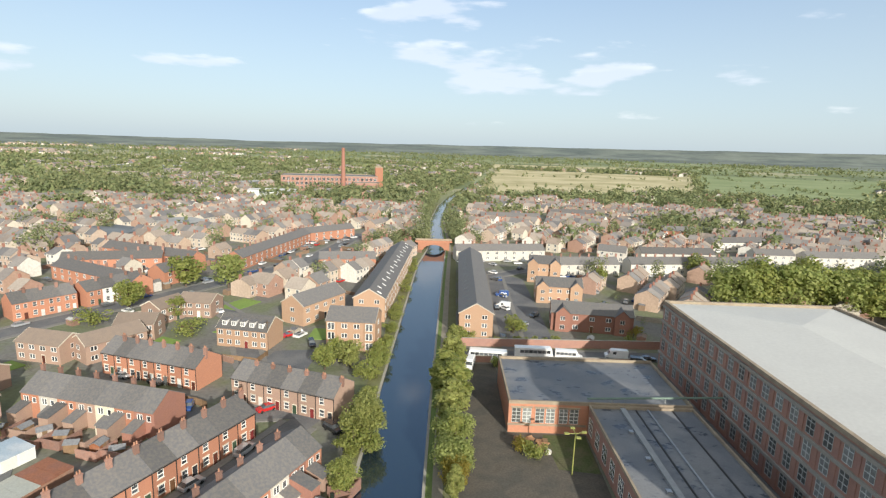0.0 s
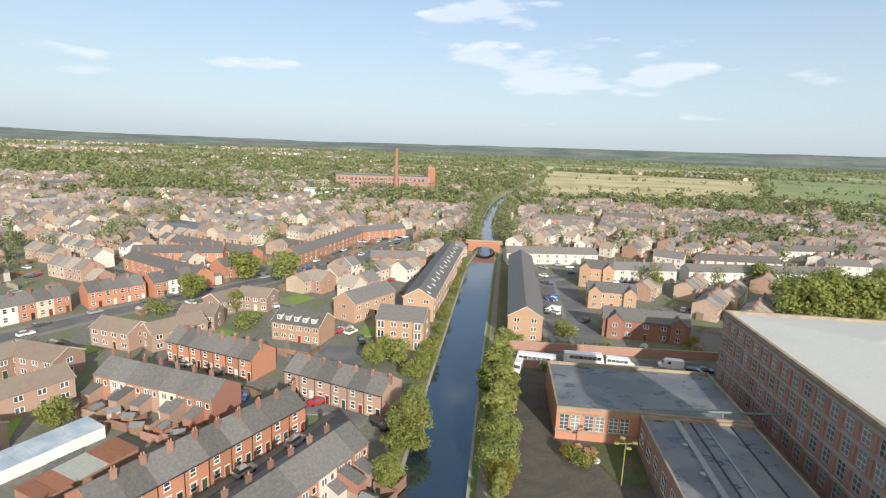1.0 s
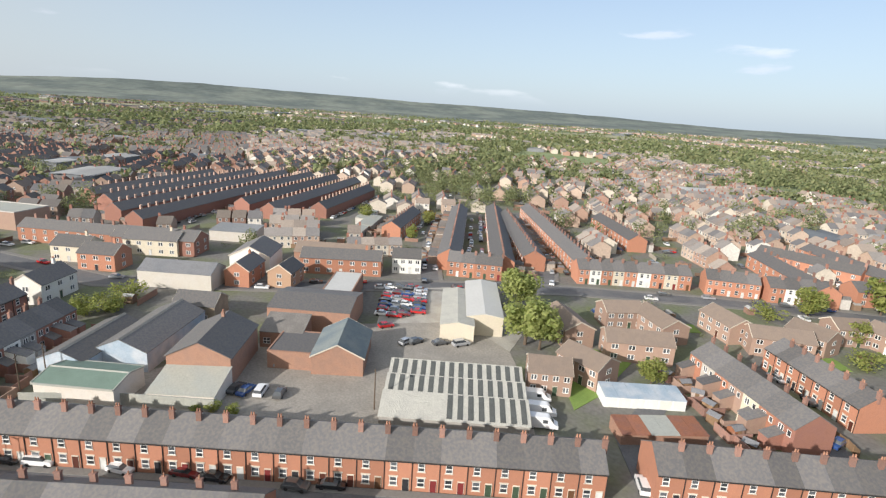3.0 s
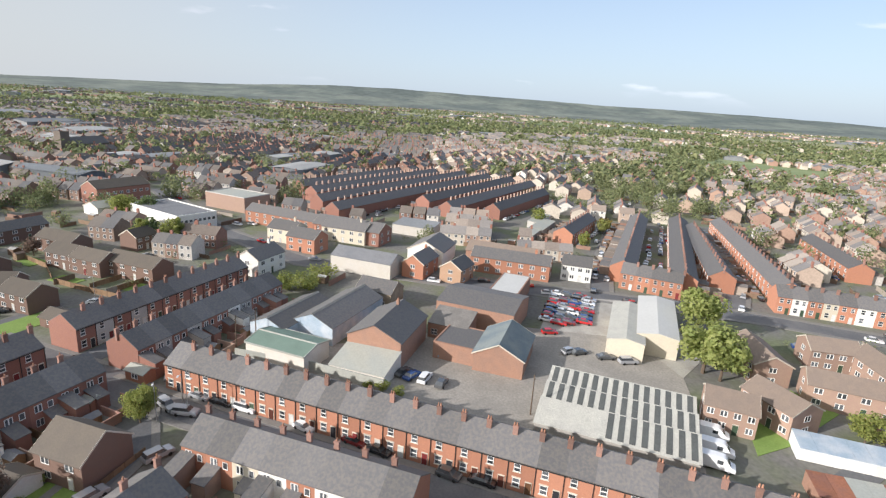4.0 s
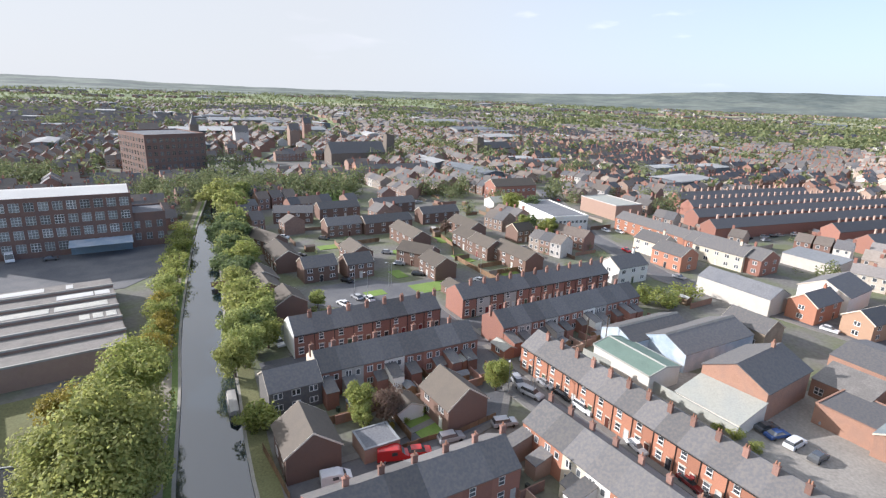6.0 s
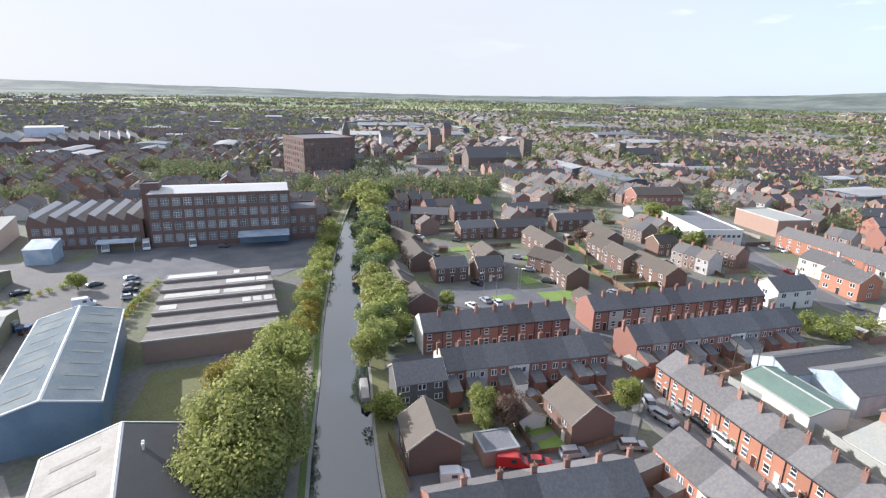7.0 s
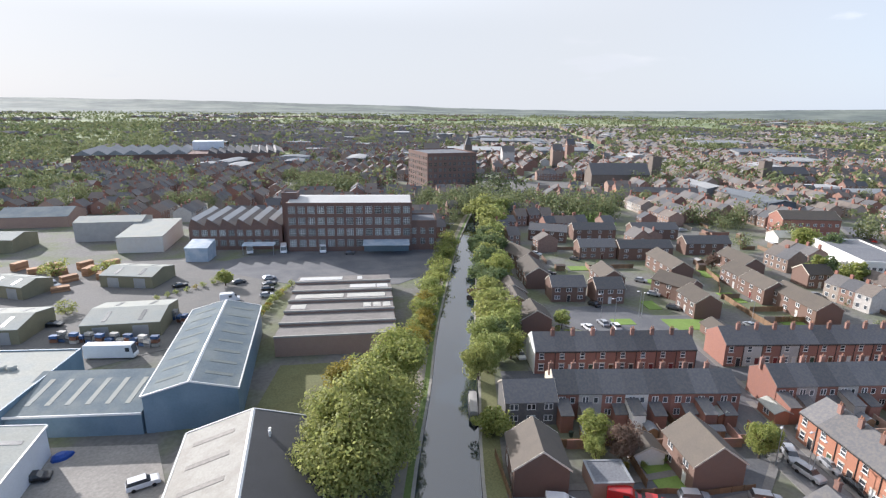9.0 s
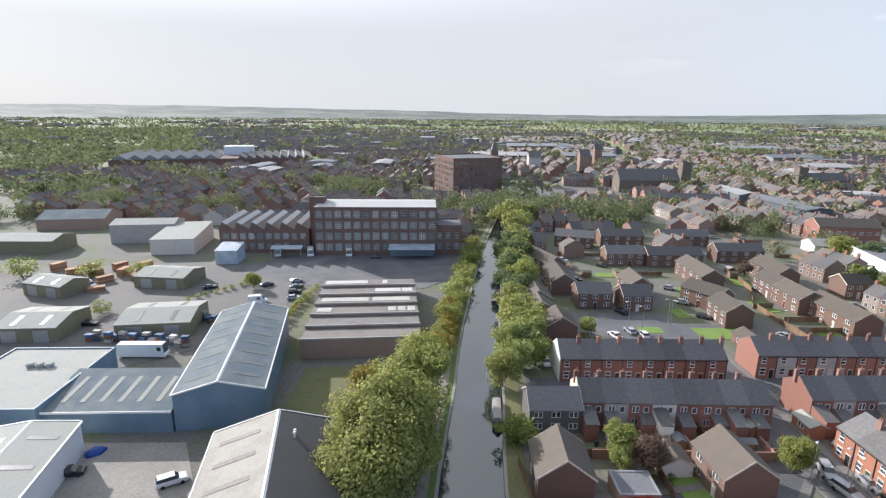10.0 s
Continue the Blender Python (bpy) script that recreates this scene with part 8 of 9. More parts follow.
def in_poly(x, y, pts):
    inside = False
    for (x0, y0), (x1, y1) in zip(pts, pts[1:] + pts[:1]):
        if (y0 > y) != (y1 > y) and x < (x1 - x0) * (y - y0) / (y1 - y0) + x0:
            inside = not inside
    return inside


FIELDS = [[(28, 600), (345, 740), (592, 1292), (128, 1407)], [(350, 735), (515, 640), (1078, 1330), (671, 1467)], [(120, 1500), (700, 1560), (800, 1900), (150, 1800)], [(-300, 1300), (-80, 1350), (-90, 1500), (-420, 1450)], [(-700, 1150), (-380, 1300), (-420, 1420), (-800, 1280)], [(-620, 330), (-520, 420), (-640, 520), (-760, 440)], [(-1000, 420), (-860, 640), (-960, 700), (-1150, 500)], [(-110, -20), (-70, 20), (-70, 50), (-130, 60)], [(-195, 80), (-165, 70), (-160, 125), (-265, 155), (-268, 95)], [(-340, 60), (-300, 100), (-320, 130), (-370, 80)], [(40, -70), (-20, -70), (-50, -110), (-100, -190), (-40, -215), (-10, -285), (95, -320), (110, -150)], [(-200, -300), (-260, -275), (-290, -320), (-225, -350)], [(-40, -40), (-80, -90), (-60, -100), (-30, -60)], [(2, 0), (105, 0), (105, 140), (2, 140)]]


def district(x, y):
    """What stands at a place: a share of houses, of woods, and of sheds."""
    d, a = math.hypot(x, y), math.degrees(math.atan2(-x, y))
    n1 = noise.noise((x * 0.0035, y * 0.0035, 3.1))
    if a < -5:
        built = 1.0 if d < 560 else (0.12 if d < 1500 else 0.05)
        if d < 560 and n1 > 0.42:
            built = 0.3
    elif a < 20:
        built = 0.9 if d < 470 else (0.1 if d < 1400 else 0.15)
    elif a < 60:
        built = 0.95 if d < 560 else (0.75 if d < 900 and n1 > -0.1 else 0.12)
    elif a < 105:
        built = 0.9 if d < 330 else (0.9 if a > 80 + 40 * n1 and d < 850 else 0.7 if n1 > 0.0 else 0.15)
        if d > 1300:
            built *= 0.4
    elif a < 135:
        built = 0.97 if d < 900 else (0.75 if n1 > -0.15 else 0.2)
    else:
        built = 1.0 if d < 1500 else (0.6 if n1 > -0.1 else 0.2)
    return built, (0.5 + n1) * (1.0 - built)


HV = np.array([(-1, -1, 0), (1, -1, 0), (1, 1, 0), (-1, 1, 0), (-1, -1, 1), (1, -1, 1), (1, 1, 1), (-1, 1, 1), (-1, 0, 2), (1, 0, 2), (-1.05, -1.08, 0.96), (1.05, -1.08, 0.96), (1.05, 1.08, 0.96), (-1.05, 1.08, 0.96), (-1.05, 0, 2.05), (1.05, 0, 2.05)], float)
HF = [[0, 1, 5, 4], [2, 3, 7, 6], [3, 0, 4, 8, 7], [1, 2, 6, 9, 5], [10, 11, 15, 14], [12, 13, 14, 15]]
HM = [0, 0, 0, 0, 1, 1]


def far_mesh(name, items, mats, halls=0):
    """Many plain gabled houses in one mesh: (x, y, angle, half length, half depth, eaves, rise)."""
    n = len(items)
    co = np.zeros((n, 16, 3))
    for k, (x, y, a, hl, hw, e, r) in enumerate(items):
        v = HV.copy()
        v[:, 0] *= hl
        v[:, 1] *= hw
        z = np.where(HV[:, 2] <= 1, HV[:, 2] * e, e + (HV[:, 2] - 1) * r)
        c, s = math.cos(a), math.sin(a)
        co[k] = np.stack([x + v[:, 0] * c - v[:, 1] * s, y + v[:, 0] * s + v[:, 1] * c, z], 1)
    loops = np.concatenate([np.array(f) for f in HF])
    tot = np.array([len(f) for f in HF])
    start = np.concatenate([[0], np.cumsum(tot)[:-1]])
    me = bpy.data.meshes.new(name)
    me.vertices.add(16 * n)
    me.vertices.foreach_set("co", co.astype(np.float32).ravel())
    me.loops.add(len(loops) * n)
    me.loops.foreach_set("vertex_index", (loops[None] + 16 * np.arange(n)[:, None]).astype(np.int32).ravel())
    me.polygons.add(6 * n)
    me.polygons.foreach_set("loop_start", (start[None] + len(loops) * np.arange(n)[:, None]).astype(np.int32).ravel())
    for m in mats:
        me.materials.append(m)
    mi = np.tile(np.array(HM, np.int32), n)
    if halls:
        mi[-6 * halls:] = 2
    me.polygons.foreach_set("material_index", mi)
    me.update(calc_edges=True)
    me.shade_flat()
    return me


def far_details(items):
    """White-framed windows and brick chimneys of the houses across the town."""
    frames, lights, stacks = [], [], []
    for x, y, a, hl, hw, e, r in items:
        c, s = math.cos(a), math.sin(a)
        wins, two = [], hl > 2.9
        for sg in (-1, 1):
            # the long side, as (distance out, along, height, half width, height of the light)
            nx, ny = -s * sg, c * sg
            if x * nx + y * ny > 0:
                continue
            for z, hh in ((0.9, 1.4), (e - 1.75, 1.3)):
                for u in ((-0.5, 0.5) if two else (-0.45, 0.5)):
                    wins.append((x + nx * hw + c * u * hl, y + ny * hw + s * u * hl, nx, ny, z, 0.62 if u < 0 else 0.5, hh))
        for sg in (-1, 1):
            nx, ny = c * sg, s * sg
            if two and x * nx + y * ny < 0 and frng.random() < 0.5:
                wins.append((x + nx * hl, y + ny * hl, nx, ny, e - 1.8, 0.5, 1.2))
        for wx, wy, nx, ny, z, hwid, hh in wins:
            tx, ty = -ny, nx
            for out, m, store in ((0.05, 0.0, frames), (0.08, 0.13, lights)):
                ox, oy = wx + nx * out, wy + ny * out
                for du, zz in ((-1, z + m), (1, z + m), (1, z + hh - m), (-1, z + hh - m)):
                    store.append((ox + tx * du * (hwid - m), oy + ty * du * (hwid - m), zz))
        k = (1 if frng.random() < 0.5 else -1) * hl * 0.9
        cx, cy2, h = x + c * k, y + s * k, e + r + frng.uniform(0.9, 1.7)
        q = [(cx + c * i * 0.45 - s * j * 0.3, cy2 + s * i * 0.45 + c * j * 0.3) for i, j in ((-1, -1), (1, -1), (1, 1), (-1, 1))]
        for i in range(4):
            p0, p1 = q[i], q[(i + 1) % 4]
            stacks += [(*p0, e + r - 0.6), (*p1, e + r - 0.6), (*p1, h), (*p0, h)]
        stacks += [(*p, h) for p in q]
    pts = np.array(frames + lights + stacks)
    mi = np.repeat([0, 1, 2], [len(frames) // 4, len(lights) // 4, len(stacks) // 4])
    tagged(new("far_house_details", quads_mesh("far_house_details", pts, [PAINT, GLASS, BRICK_DARK], mi)), "white windows and brick chimneys of the far houses", "house details", kind="stuff")


houses, sheds, near_trees, mid_trees, wood_trees, far_trees = [], [], [], [], [], []
step = 27.0
for i in range(-62, 63):
    for j in range(-62, 63):
        x, y = (i + frng.uniform(-0.15, 0.15)) * step, (j + frng.uniform(-0.15, 0.15)) * step
        d, a = math.hypot(x, y), math.degrees(math.atan2(-x, y))
        if d < 95 or d > 1650 or (-165 < a < -52):
            continue
        if any(in_poly(x, y, f) for f in FIELDS):
            if d > 500 and frng.random() < 0.03:
                far_trees.append((x, y, frng.uniform(5, 9)))
            continue
        built, wood = district(x, y)
        if a > 100 and d < 190:
            continue
        trees = 0
        clump = d > 330 and noise.noise((x * 0.009, y * 0.009, 7.7)) > (0.42 if a < 135 else 0.6)
        if frng.random() < built * (0.9 if d > 300 else 0.72) and not clump:
            ang = radians(66 + 90 * (noise.noise((x * 0.004 + 7, y * 0.004, 0.5)) > 0.0) + 24 * noise.noise((x * 0.0025, y * 0.0025, 9.2)))
            unit = frng.choice([4.8, 5.2, 6.4, 8.5]) if d > 180 else 6.4
            n = int(22 // unit)
            e, r, hw = frng.uniform(4.7, 5.5), frng.uniform(2.0, 2.9), frng.uniform(3.7, 4.5)
            if frng.random() < (0.0 if d < 320 or a < 20 else 0.13 if a > 112 and 380 < d < 1200 else 0.04):
                if free(x, y, 14):
                    sheds.append((x, y, ang, frng.uniform(10, 24), frng.uniform(7, 13), frng.uniform(4, 8), frng.uniform(0.4, 1.4)))
                continue
            for row in (-0.27, 0.27) if d > 170 else (0,):
                for k in range(n):
                    u = (k - (n - 1) / 2) * unit
                    hx, hy = x + u * math.cos(ang) - row * step * math.sin(ang), y + u * math.sin(ang) + row * step * math.cos(ang)
                    if free(hx, hy, 5):
                        houses.append((hx, hy, ang + (math.pi / 2 if unit > 8 and frng.random() < 0.4 else 0), unit / 2 * (0.99 if unit < 6 else 0.86), hw, e + frng.uniform(-0.15, 0.15), r))
            trees = frng.poisson(1.7 if d > 330 else 0.7 if d > 215 else 0)
        elif d > 260 and (clump or frng.random() < 0.4 + wood):
            for k in range(frng.poisson(8 if d < 900 else 6)):
                tx, ty = x + frng.uniform(-0.6, 0.6) * step, y + frng.uniform(-0.6, 0.6) * step
                if free(tx, ty, 2.5):
                    (FAR_TREES if d < 430 else wood_trees if d < 900 else far_trees).append((tx, ty, frng.uniform(7, 13)))
        elif d > 215:
            trees = frng.poisson(0.8)
        for k in range(trees):
            tx, ty = x + frng.uniform(-0.5, 0.5) * step, y + frng.uniform(-0.5, 0.5) * step
            if free(tx, ty, 1.5):
                (near_trees if d < 330 else mid_trees if d < 800 else far_trees).append((tx, ty, frng.uniform(5, 11) if frng.random() < 0.75 else frng.uniform(11, 15)))
# villages, woods and hedges out to the hills
for k in range(5200):
    a, d = radians(frng.uniform(-50, 202)), 1500 + 2600 * frng.random() ** 0.8
    x, y = -math.sin(a) * d, math.cos(a) * d
    if any(in_poly(x, y, f) for f in FIELDS):
        continue
    v = noise.noise((x * 0.0022, y * 0.0022, 5.0))
    if v > 0.12 and math.degrees(a) > 15:
        for q in range(3):
            houses.append((x + frng.uniform(-30, 30), y + frng.uniform(-30, 30), frng.uniform(0, 3.14), frng.uniform(5, 14), 4.5, 5.2, 2.6))
    if v < 0.3:
        for q in range(4):
            far_trees.append((x + frng.uniform(-50, 50), y + frng.uniform(-50, 50), frng.uniform(7, 14)))
    if frng.random() < 0.012 and math.degrees(a) > 30:
        sheds.append((x, y, frng.uniform(0, 3.14), frng.uniform(20, 60), frng.uniform(15, 30), 8, 2))
# hedgerows with trees along and across the fields
for pts in FIELDS[:7] + [[(60, 760), (390, 860)], [(110, 1080), (500, 1100)], [(470, 900), (880, 1060)], [(560, 760), (640, 1300)], [(28, 596), (200, 655), (345, 735), (515, 636)]]:
    for a, b in zip(pts, pts[1:] + (pts[:1] if len(pts) > 2 else [])):
        d = math.hypot(b[0] - a[0], b[1] - a[1])
        for k in range(int(d / 7)):
            f = frng.random()
            if noise.noise((a[0] + f * 9, a[1], 1.7)) > -0.25:
                far_trees.append((a[0] + (b[0] - a[0]) * f + frng.normal(0, 2.5), a[1] + (b[1] - a[1]) * f + frng.normal(0, 2.5), frng.uniform(2, 4.5) if frng.random() < 0.75 else frng.uniform(7, 10)))
# pale sheds of the town centre
for x, y, l, w, n in ((-330, -560, 70, 25, 1), (-420, -520, 60, 20, 1), (-470, -700, 90, 30, 1), (-760, -560, 70, 25, 1), (-560, -330, 40, 16, 1), (-640, -420, 60, 18, 1)):
    for k in range(n):
        sheds.append((x + k * w * 1.02 * 0.37, y - k * w * 2.02 * 0.9, radians(158), l / 2, w, 8, 2.2))
for x, y, h, w in ((-345, -430, 16, 5), (-300, -450, 14, 6), (-395, -470, 18, 4), (-250, -520, 13, 8)):
    houses.append((x, y, radians(158), w, w, h, 5))
far_details([h for h in houses if math.hypot(h[0], h[1]) < 760])
# split by direction: sunlit tones to the north, shaded ones to the south
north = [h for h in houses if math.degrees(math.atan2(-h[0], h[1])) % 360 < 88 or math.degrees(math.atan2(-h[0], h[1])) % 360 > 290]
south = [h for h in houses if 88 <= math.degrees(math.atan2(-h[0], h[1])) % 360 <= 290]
tagged(new("far_houses", far_mesh("far_houses", north, [SUNLITWALL, SUNLITROOF])), "brick and rendered houses with brown roofs, toned as sunlit", "houses", kind="stuff")
tagged(new("town_houses", far_mesh("town_houses", south + sheds, [SHADEDWALL, SHADEDROOF, FARSHED], len(sheds))), "brick houses and grey sheds across the town, toned as backlit", "houses", kind="stuff")


def town_clutter():
    """Rear additions of the far rows, garden sheds, fences and cars, each kind as one mesh."""
    adds, huts, fences, cars, bushes = [], [], [], [], []
    for x0, y0, x1, y1, n, W in ROWS:
        L = math.hypot(x1 - x0, y1 - y0)
        tx, ty = (x1 - x0) / L, (y1 - y0) / L
        ang = math.atan2(ty, tx)
        for k in range(n):
            u = (k + 0.5 + frng.uniform(-0.1, 0.1)) / n * L
            for sgn, off, out in ((1, W / 2 + 1.9, adds), (1, W / 2 + 6.4, huts)):
                if frng.random() < (0.85 if out is adds else 0.4):
                    px, py = x0 + tx * u - ty * off * sgn, y0 + ty * u + tx * off * sgn
                    out.append((px, py, ang + math.pi / 2, 2.0 if out is adds else 1.2, 1.15 if out is adds else 1.0, frng.uniform(2.4, 3.6) if out is adds else 1.9, 0.8 if out is adds else 0.4))
            if frng.random() < 0.7:
                off = -(W / 2 + frng.choice([2.6, 2.8, 7.0]))
                cars.append((x0 + tx * u - ty * off, y0 + ty * u + tx * off, ang))
            if frng.random() < 0.8:
                off = W / 2 + 5.5
                fences.append((x0 + tx * (u + L / n / 2) - ty * off, y0 + ty * (u + L / n / 2) + tx * off, ang + math.pi / 2, 2.6, 0.09, 1.7, 0.02))
    for pts, width in STREETS:
        for a, b in zip(pts, pts[1:]):
            L = math.hypot(b[0] - a[0], b[1] - a[1])
            for k in range(int(L / 7)):
                c = (k + frng.uniform(0.2, 0.8)) * 7 / L
                x, y = a[0] + (b[0] - a[0]) * c, a[1] + (b[1] - a[1]) * c
                if math.hypot(x, y) > 150 and frng.random() < 0.45:
                    o = (width / 2 - 1.0) * (1 if frng.random() < 0.5 else -1)
                    cars.append((x - (b[1] - a[1]) / L * o, y + (b[0] - a[0]) / L * o, math.atan2(b[1] - a[1], b[0] - a[0])))
    for k in range(2600):
        a, d = radians(frng.uniform(-24, 168)), 105 + 330 * frng.random() ** 0.8
        x, y = -math.sin(a) * d, math.cos(a) * d
        if not free(x, y, 0.6) or any(in_poly(x, y, q) for q in FIELDS):
            continue
        g = radians(66 + 90 * (k % 2)) + frng.uniform(-0.06, 0.06)
        kind = frng.random()
        if kind < 0.34:
            fences.append((x, y, g, frng.uniform(2.5, 6), 0.08, frng.uniform(1.2, 1.8), 0.02))
        elif kind < 0.48:
            huts.append((x, y, g, frng.uniform(1.0, 1.8), frng.uniform(0.9, 1.3), frng.uniform(1.8, 2.3), 0.4))
        elif kind < 0.60:
            cars.append((x, y, g))
        else:
            bushes.append((x, y, frng.uniform(1.4, 3.6)))
    tagged(new("rear_additions", far_mesh("rear_additions", adds, [SHADEDWALL, SHADEDROOF])), "low brick additions behind the far rows", "house details", kind="stuff")
    tagged(new("garden_huts", far_mesh("garden_huts", huts, [HUTWALL, HUTROOF])), "small timber sheds and greenhouses in the gardens", "sheds", kind="stuff")
    tagged(new("garden_fences", far_mesh("garden_fences", fences, [HUTWALL, HUTWALL])), "board fences and low walls between the gardens", "fences", kind="stuff")
    far_crowns("garden_bushes", bushes, 110, 0.5, "garden shrubs and hedges among the houses", 1.3)
    # a car: a low body with a smaller glazed cabin
    body = np.array([(-2.1, -0.85, 0.3), (2.1, -0.85, 0.3), (2.1, 0.85, 0.3), (-2.1, 0.85, 0.3), (-2.1, -0.85, 0.95), (2.05, -0.85, 0.8), (2.05, 0.85, 0.8), (-2.1, 0.85, 0.95), (-1.8, -0.75, 0.95), (0.9, -0.75, 0.9), (0.9, 0.75, 0.9), (-1.8, 0.75, 0.95), (-1.4, -0.62, 1.45), (0.2, -0.62, 1.45), (0.2, 0.62, 1.45), (-1.4, 0.62, 1.45)])
    quads = [(0, 1, 5, 4), (1, 2, 6, 5), (2, 3, 7, 6), (3, 0, 4, 7), (4, 5, 6, 7), (8, 9, 13, 12), (9, 10, 14, 13), (10, 11, 15, 14), (11, 8, 12, 15), (12, 13, 14, 15)]
    kinds = [0, 0, 0, 0, 0, 1, 1, 1, 1, 0]
    verts, mi = [], []
    for x, y, g in cars:
        c, s = math.cos(g), math.sin(g)
        w = np.column_stack([x + body[:, 0] * c - body[:, 1] * s, y + body[:, 0] * s + body[:, 1] * c, body[:, 2] + 0.05])
        t = int(frng.choice([0, 0, 0, 1, 1, 2, 2, 3, 4, 5]))
        for q, m in zip(quads, kinds):
            verts.extend(w[i] for i in q)
            mi.append(6 if m else t)
    tagged(new("distant_cars", quads_mesh("distant_cars", np.array(verts), [paint(c) for c in ("white", "silver", "grey", "black", "red", "blue")] + [GLASS], np.array(mi))), "cars parked along the far streets and yards", "cars", kind="stuff")


FAR_TREES += [(-150 + 11 * k, 578 + (k * 7 % 5) * 6, 11 + k * 5 % 6) for k in range(11)]


def far_crowns(name, items, n, size, label, full=1.0):
    pts = []
    for x, y, h in items:
        r = h * frng.uniform(0.30, 0.44) * full
        m = 4 if full == 1.0 else 9
        cs = np.column_stack([frng.normal(0, r * 0.42, m), frng.normal(0, r * 0.42, m), frng.uniform(h * 0.2, h * 0.75, m)]) + np.array([x, y, 0])
        pts.append(cards(frng, cs, np.full(m, r * 0.7), n, size * h / 8, 1.0))
    ob = new(name, quads_mesh(name, np.concatenate(pts), FARLEAF))
    return tagged(ob, label, "trees", kind="stuff")


town_clutter()
far_crowns("park_trees", FAR_TREES, 320, 0.43, "dense trees along the far canal and in the parks", 1.25)
far_crowns("garden_trees", near_trees, 420, 0.30, "garden trees and street trees among the houses")
far_crowns("town_trees", mid_trees, 38, 0.98, "trees between the houses of the town")
far_crowns("woods", wood_trees, 40, 1.2, "dense broadleaf woods between the housing", 1.45)
far_crowns("far_woods", far_trees, 7, 2.4, "far woods and hedgerow trees out to the horizon")


# ---- yards, gardens and small things ----
crng = random.Random(21)


def garden_shed(x, y, ang, m=None):
    s = thing("garden_shed", "small timber garden shed with a felt roof", "shed", x, y, ang)
    part("wall", gable_walls(2.4, 1.9, 1.8, 0.5, m or TIMBER, 0.0), None, s)
    part("roof", gable_roof(2.4, 1.9, 1.8, 0.5, FELT, 0.12, 0.12, 0.06), None, s)
    bm = bmesh.new()
    box(bm, -0.4, 0.4, -1.0, -0.94, 0, 1.7)
    part("door", bm, TIMBER, s)


def skip(x, y, ang):
    s = thing("skip", "yellow steel waste skip in the yard", "skip", x, y, ang, 0.06)
    bm = bmesh.new()
    prism(bm, [(-1.4, 0), (1.4, 0), (2.0, 1.4), (1.9, 1.4), (1.3, 0.1), (-1.3, 0.1), (-1.9, 1.4), (-2.0, 1.4)], -0.9, 0.9, "y")
    part("tub", bm, YELLOW, s)
    for q in (-1, 1):
        bm = bmesh.new()
        prism(bm, [(-1.4, 0), (1.4, 0), (2.0, 1.4), (-2.0, 1.4)], q * 0.9, q * 0.95, "y")
        part("side", bm, YELLOW, s)


def bulk_bag(x, y, ang, h=1.0):
    b = thing("bulk_bag", "white woven bulk bag full of rubble", "bag", x, y, ang, 0.05)
    bm = bmesh.new()
    n = 8
    rings = []
    for z, r in ((0, 0.46), (0.15, 0.55), (h * 0.6, 0.56), (h * 0.9, 0.46), (h, 0.3)):
        rings.append([bm.verts.new((r * math.cos(6.2832 * k / n) * (1.05 if k % 2 else 0.97), r * math.sin(6.2832 * k / n) * (1.05 if k % 2 else 0.97), z)) for k in range(n)])
    for a, c in zip(rings, rings[1:]):
        for k in range(n):
            bm.faces.new((a[k], a[(k + 1) % n], c[(k + 1) % n], c[k]))
    bm.faces.new(rings[0][::-1])
    bm.faces.new(rings[-1])
    part("bag", bm, WHITE, b)


def timber_stack(x, y, ang, n=4):
    t = thing("timber_stack", "stack of orange-brown timber packs in the yard", "timber", x, y, ang, 0.05)
    for k in range(n):
        bm = bmesh.new()
        box(bm, -2.4 + 0.1 * (k % 2), 2.4 + 0.1 * (k % 2), -1.1, 1.1, k * 0.55, k * 0.55 + 0.48)
        part("pack", bm, TIMBERPALE, t)


TIMBERPALE = mat("sawn_timber", (0.42, 0.24, 0.13), 0.85, 0.2, 0.8, 8, rnd=0.3)


def pallet_heap(x, y, ang):
    t = thing("pallet_heap", "heap of broken pallets and boards", "pallets", x, y, ang, 0.05)
    for k in range(9):
        bm = bmesh.new()
        box(bm, -0.6, 0.6, -0.5, 0.5, 0, 0.12)
        part("board", bm, TIMBERPALE if k % 3 else TIMBER, t, m=pose(crng.uniform(-1.8, 1.8), crng.uniform(-1.0, 1.0), 0.12 * (k // 2), crng.uniform(-6, 6), crng.uniform(-6, 6), crng.uniform(0, 180)))


def mast(x, y):
    m = thing("floodlight_mast", "yellow-green floodlight mast with four lamps", "mast", x, y)
    G = cached("mast_paint", lambda: mat("mast_paint", (0.26, 0.27, 0.08), 0.6, 0.2))
    bm = bmesh.new()
    tube(bm, 0, 0, -0.1, 8.2, 0.13, 0.09)
    part("pole", bm, G, m)
    for k, a in enumerate((10, 95, 190, 275)):
        bm = bmesh.new()
        c, s = math.cos(radians(a)), math.sin(radians(a))
        limb(bm, (0, 0, 8.0), (1.5 * c, 1.5 * s, 8.15), 0.07, 0.06)
        part("arm", bm, G, m)
        bm = bmesh.new()
        box(bm, -0.4, 0.4, -0.25, 0.25, 8.05, 8.3)
        part("lamp", bm, G, m, m=pose(1.6 * c, 1.6 * s, 0, 0, 0, 0))


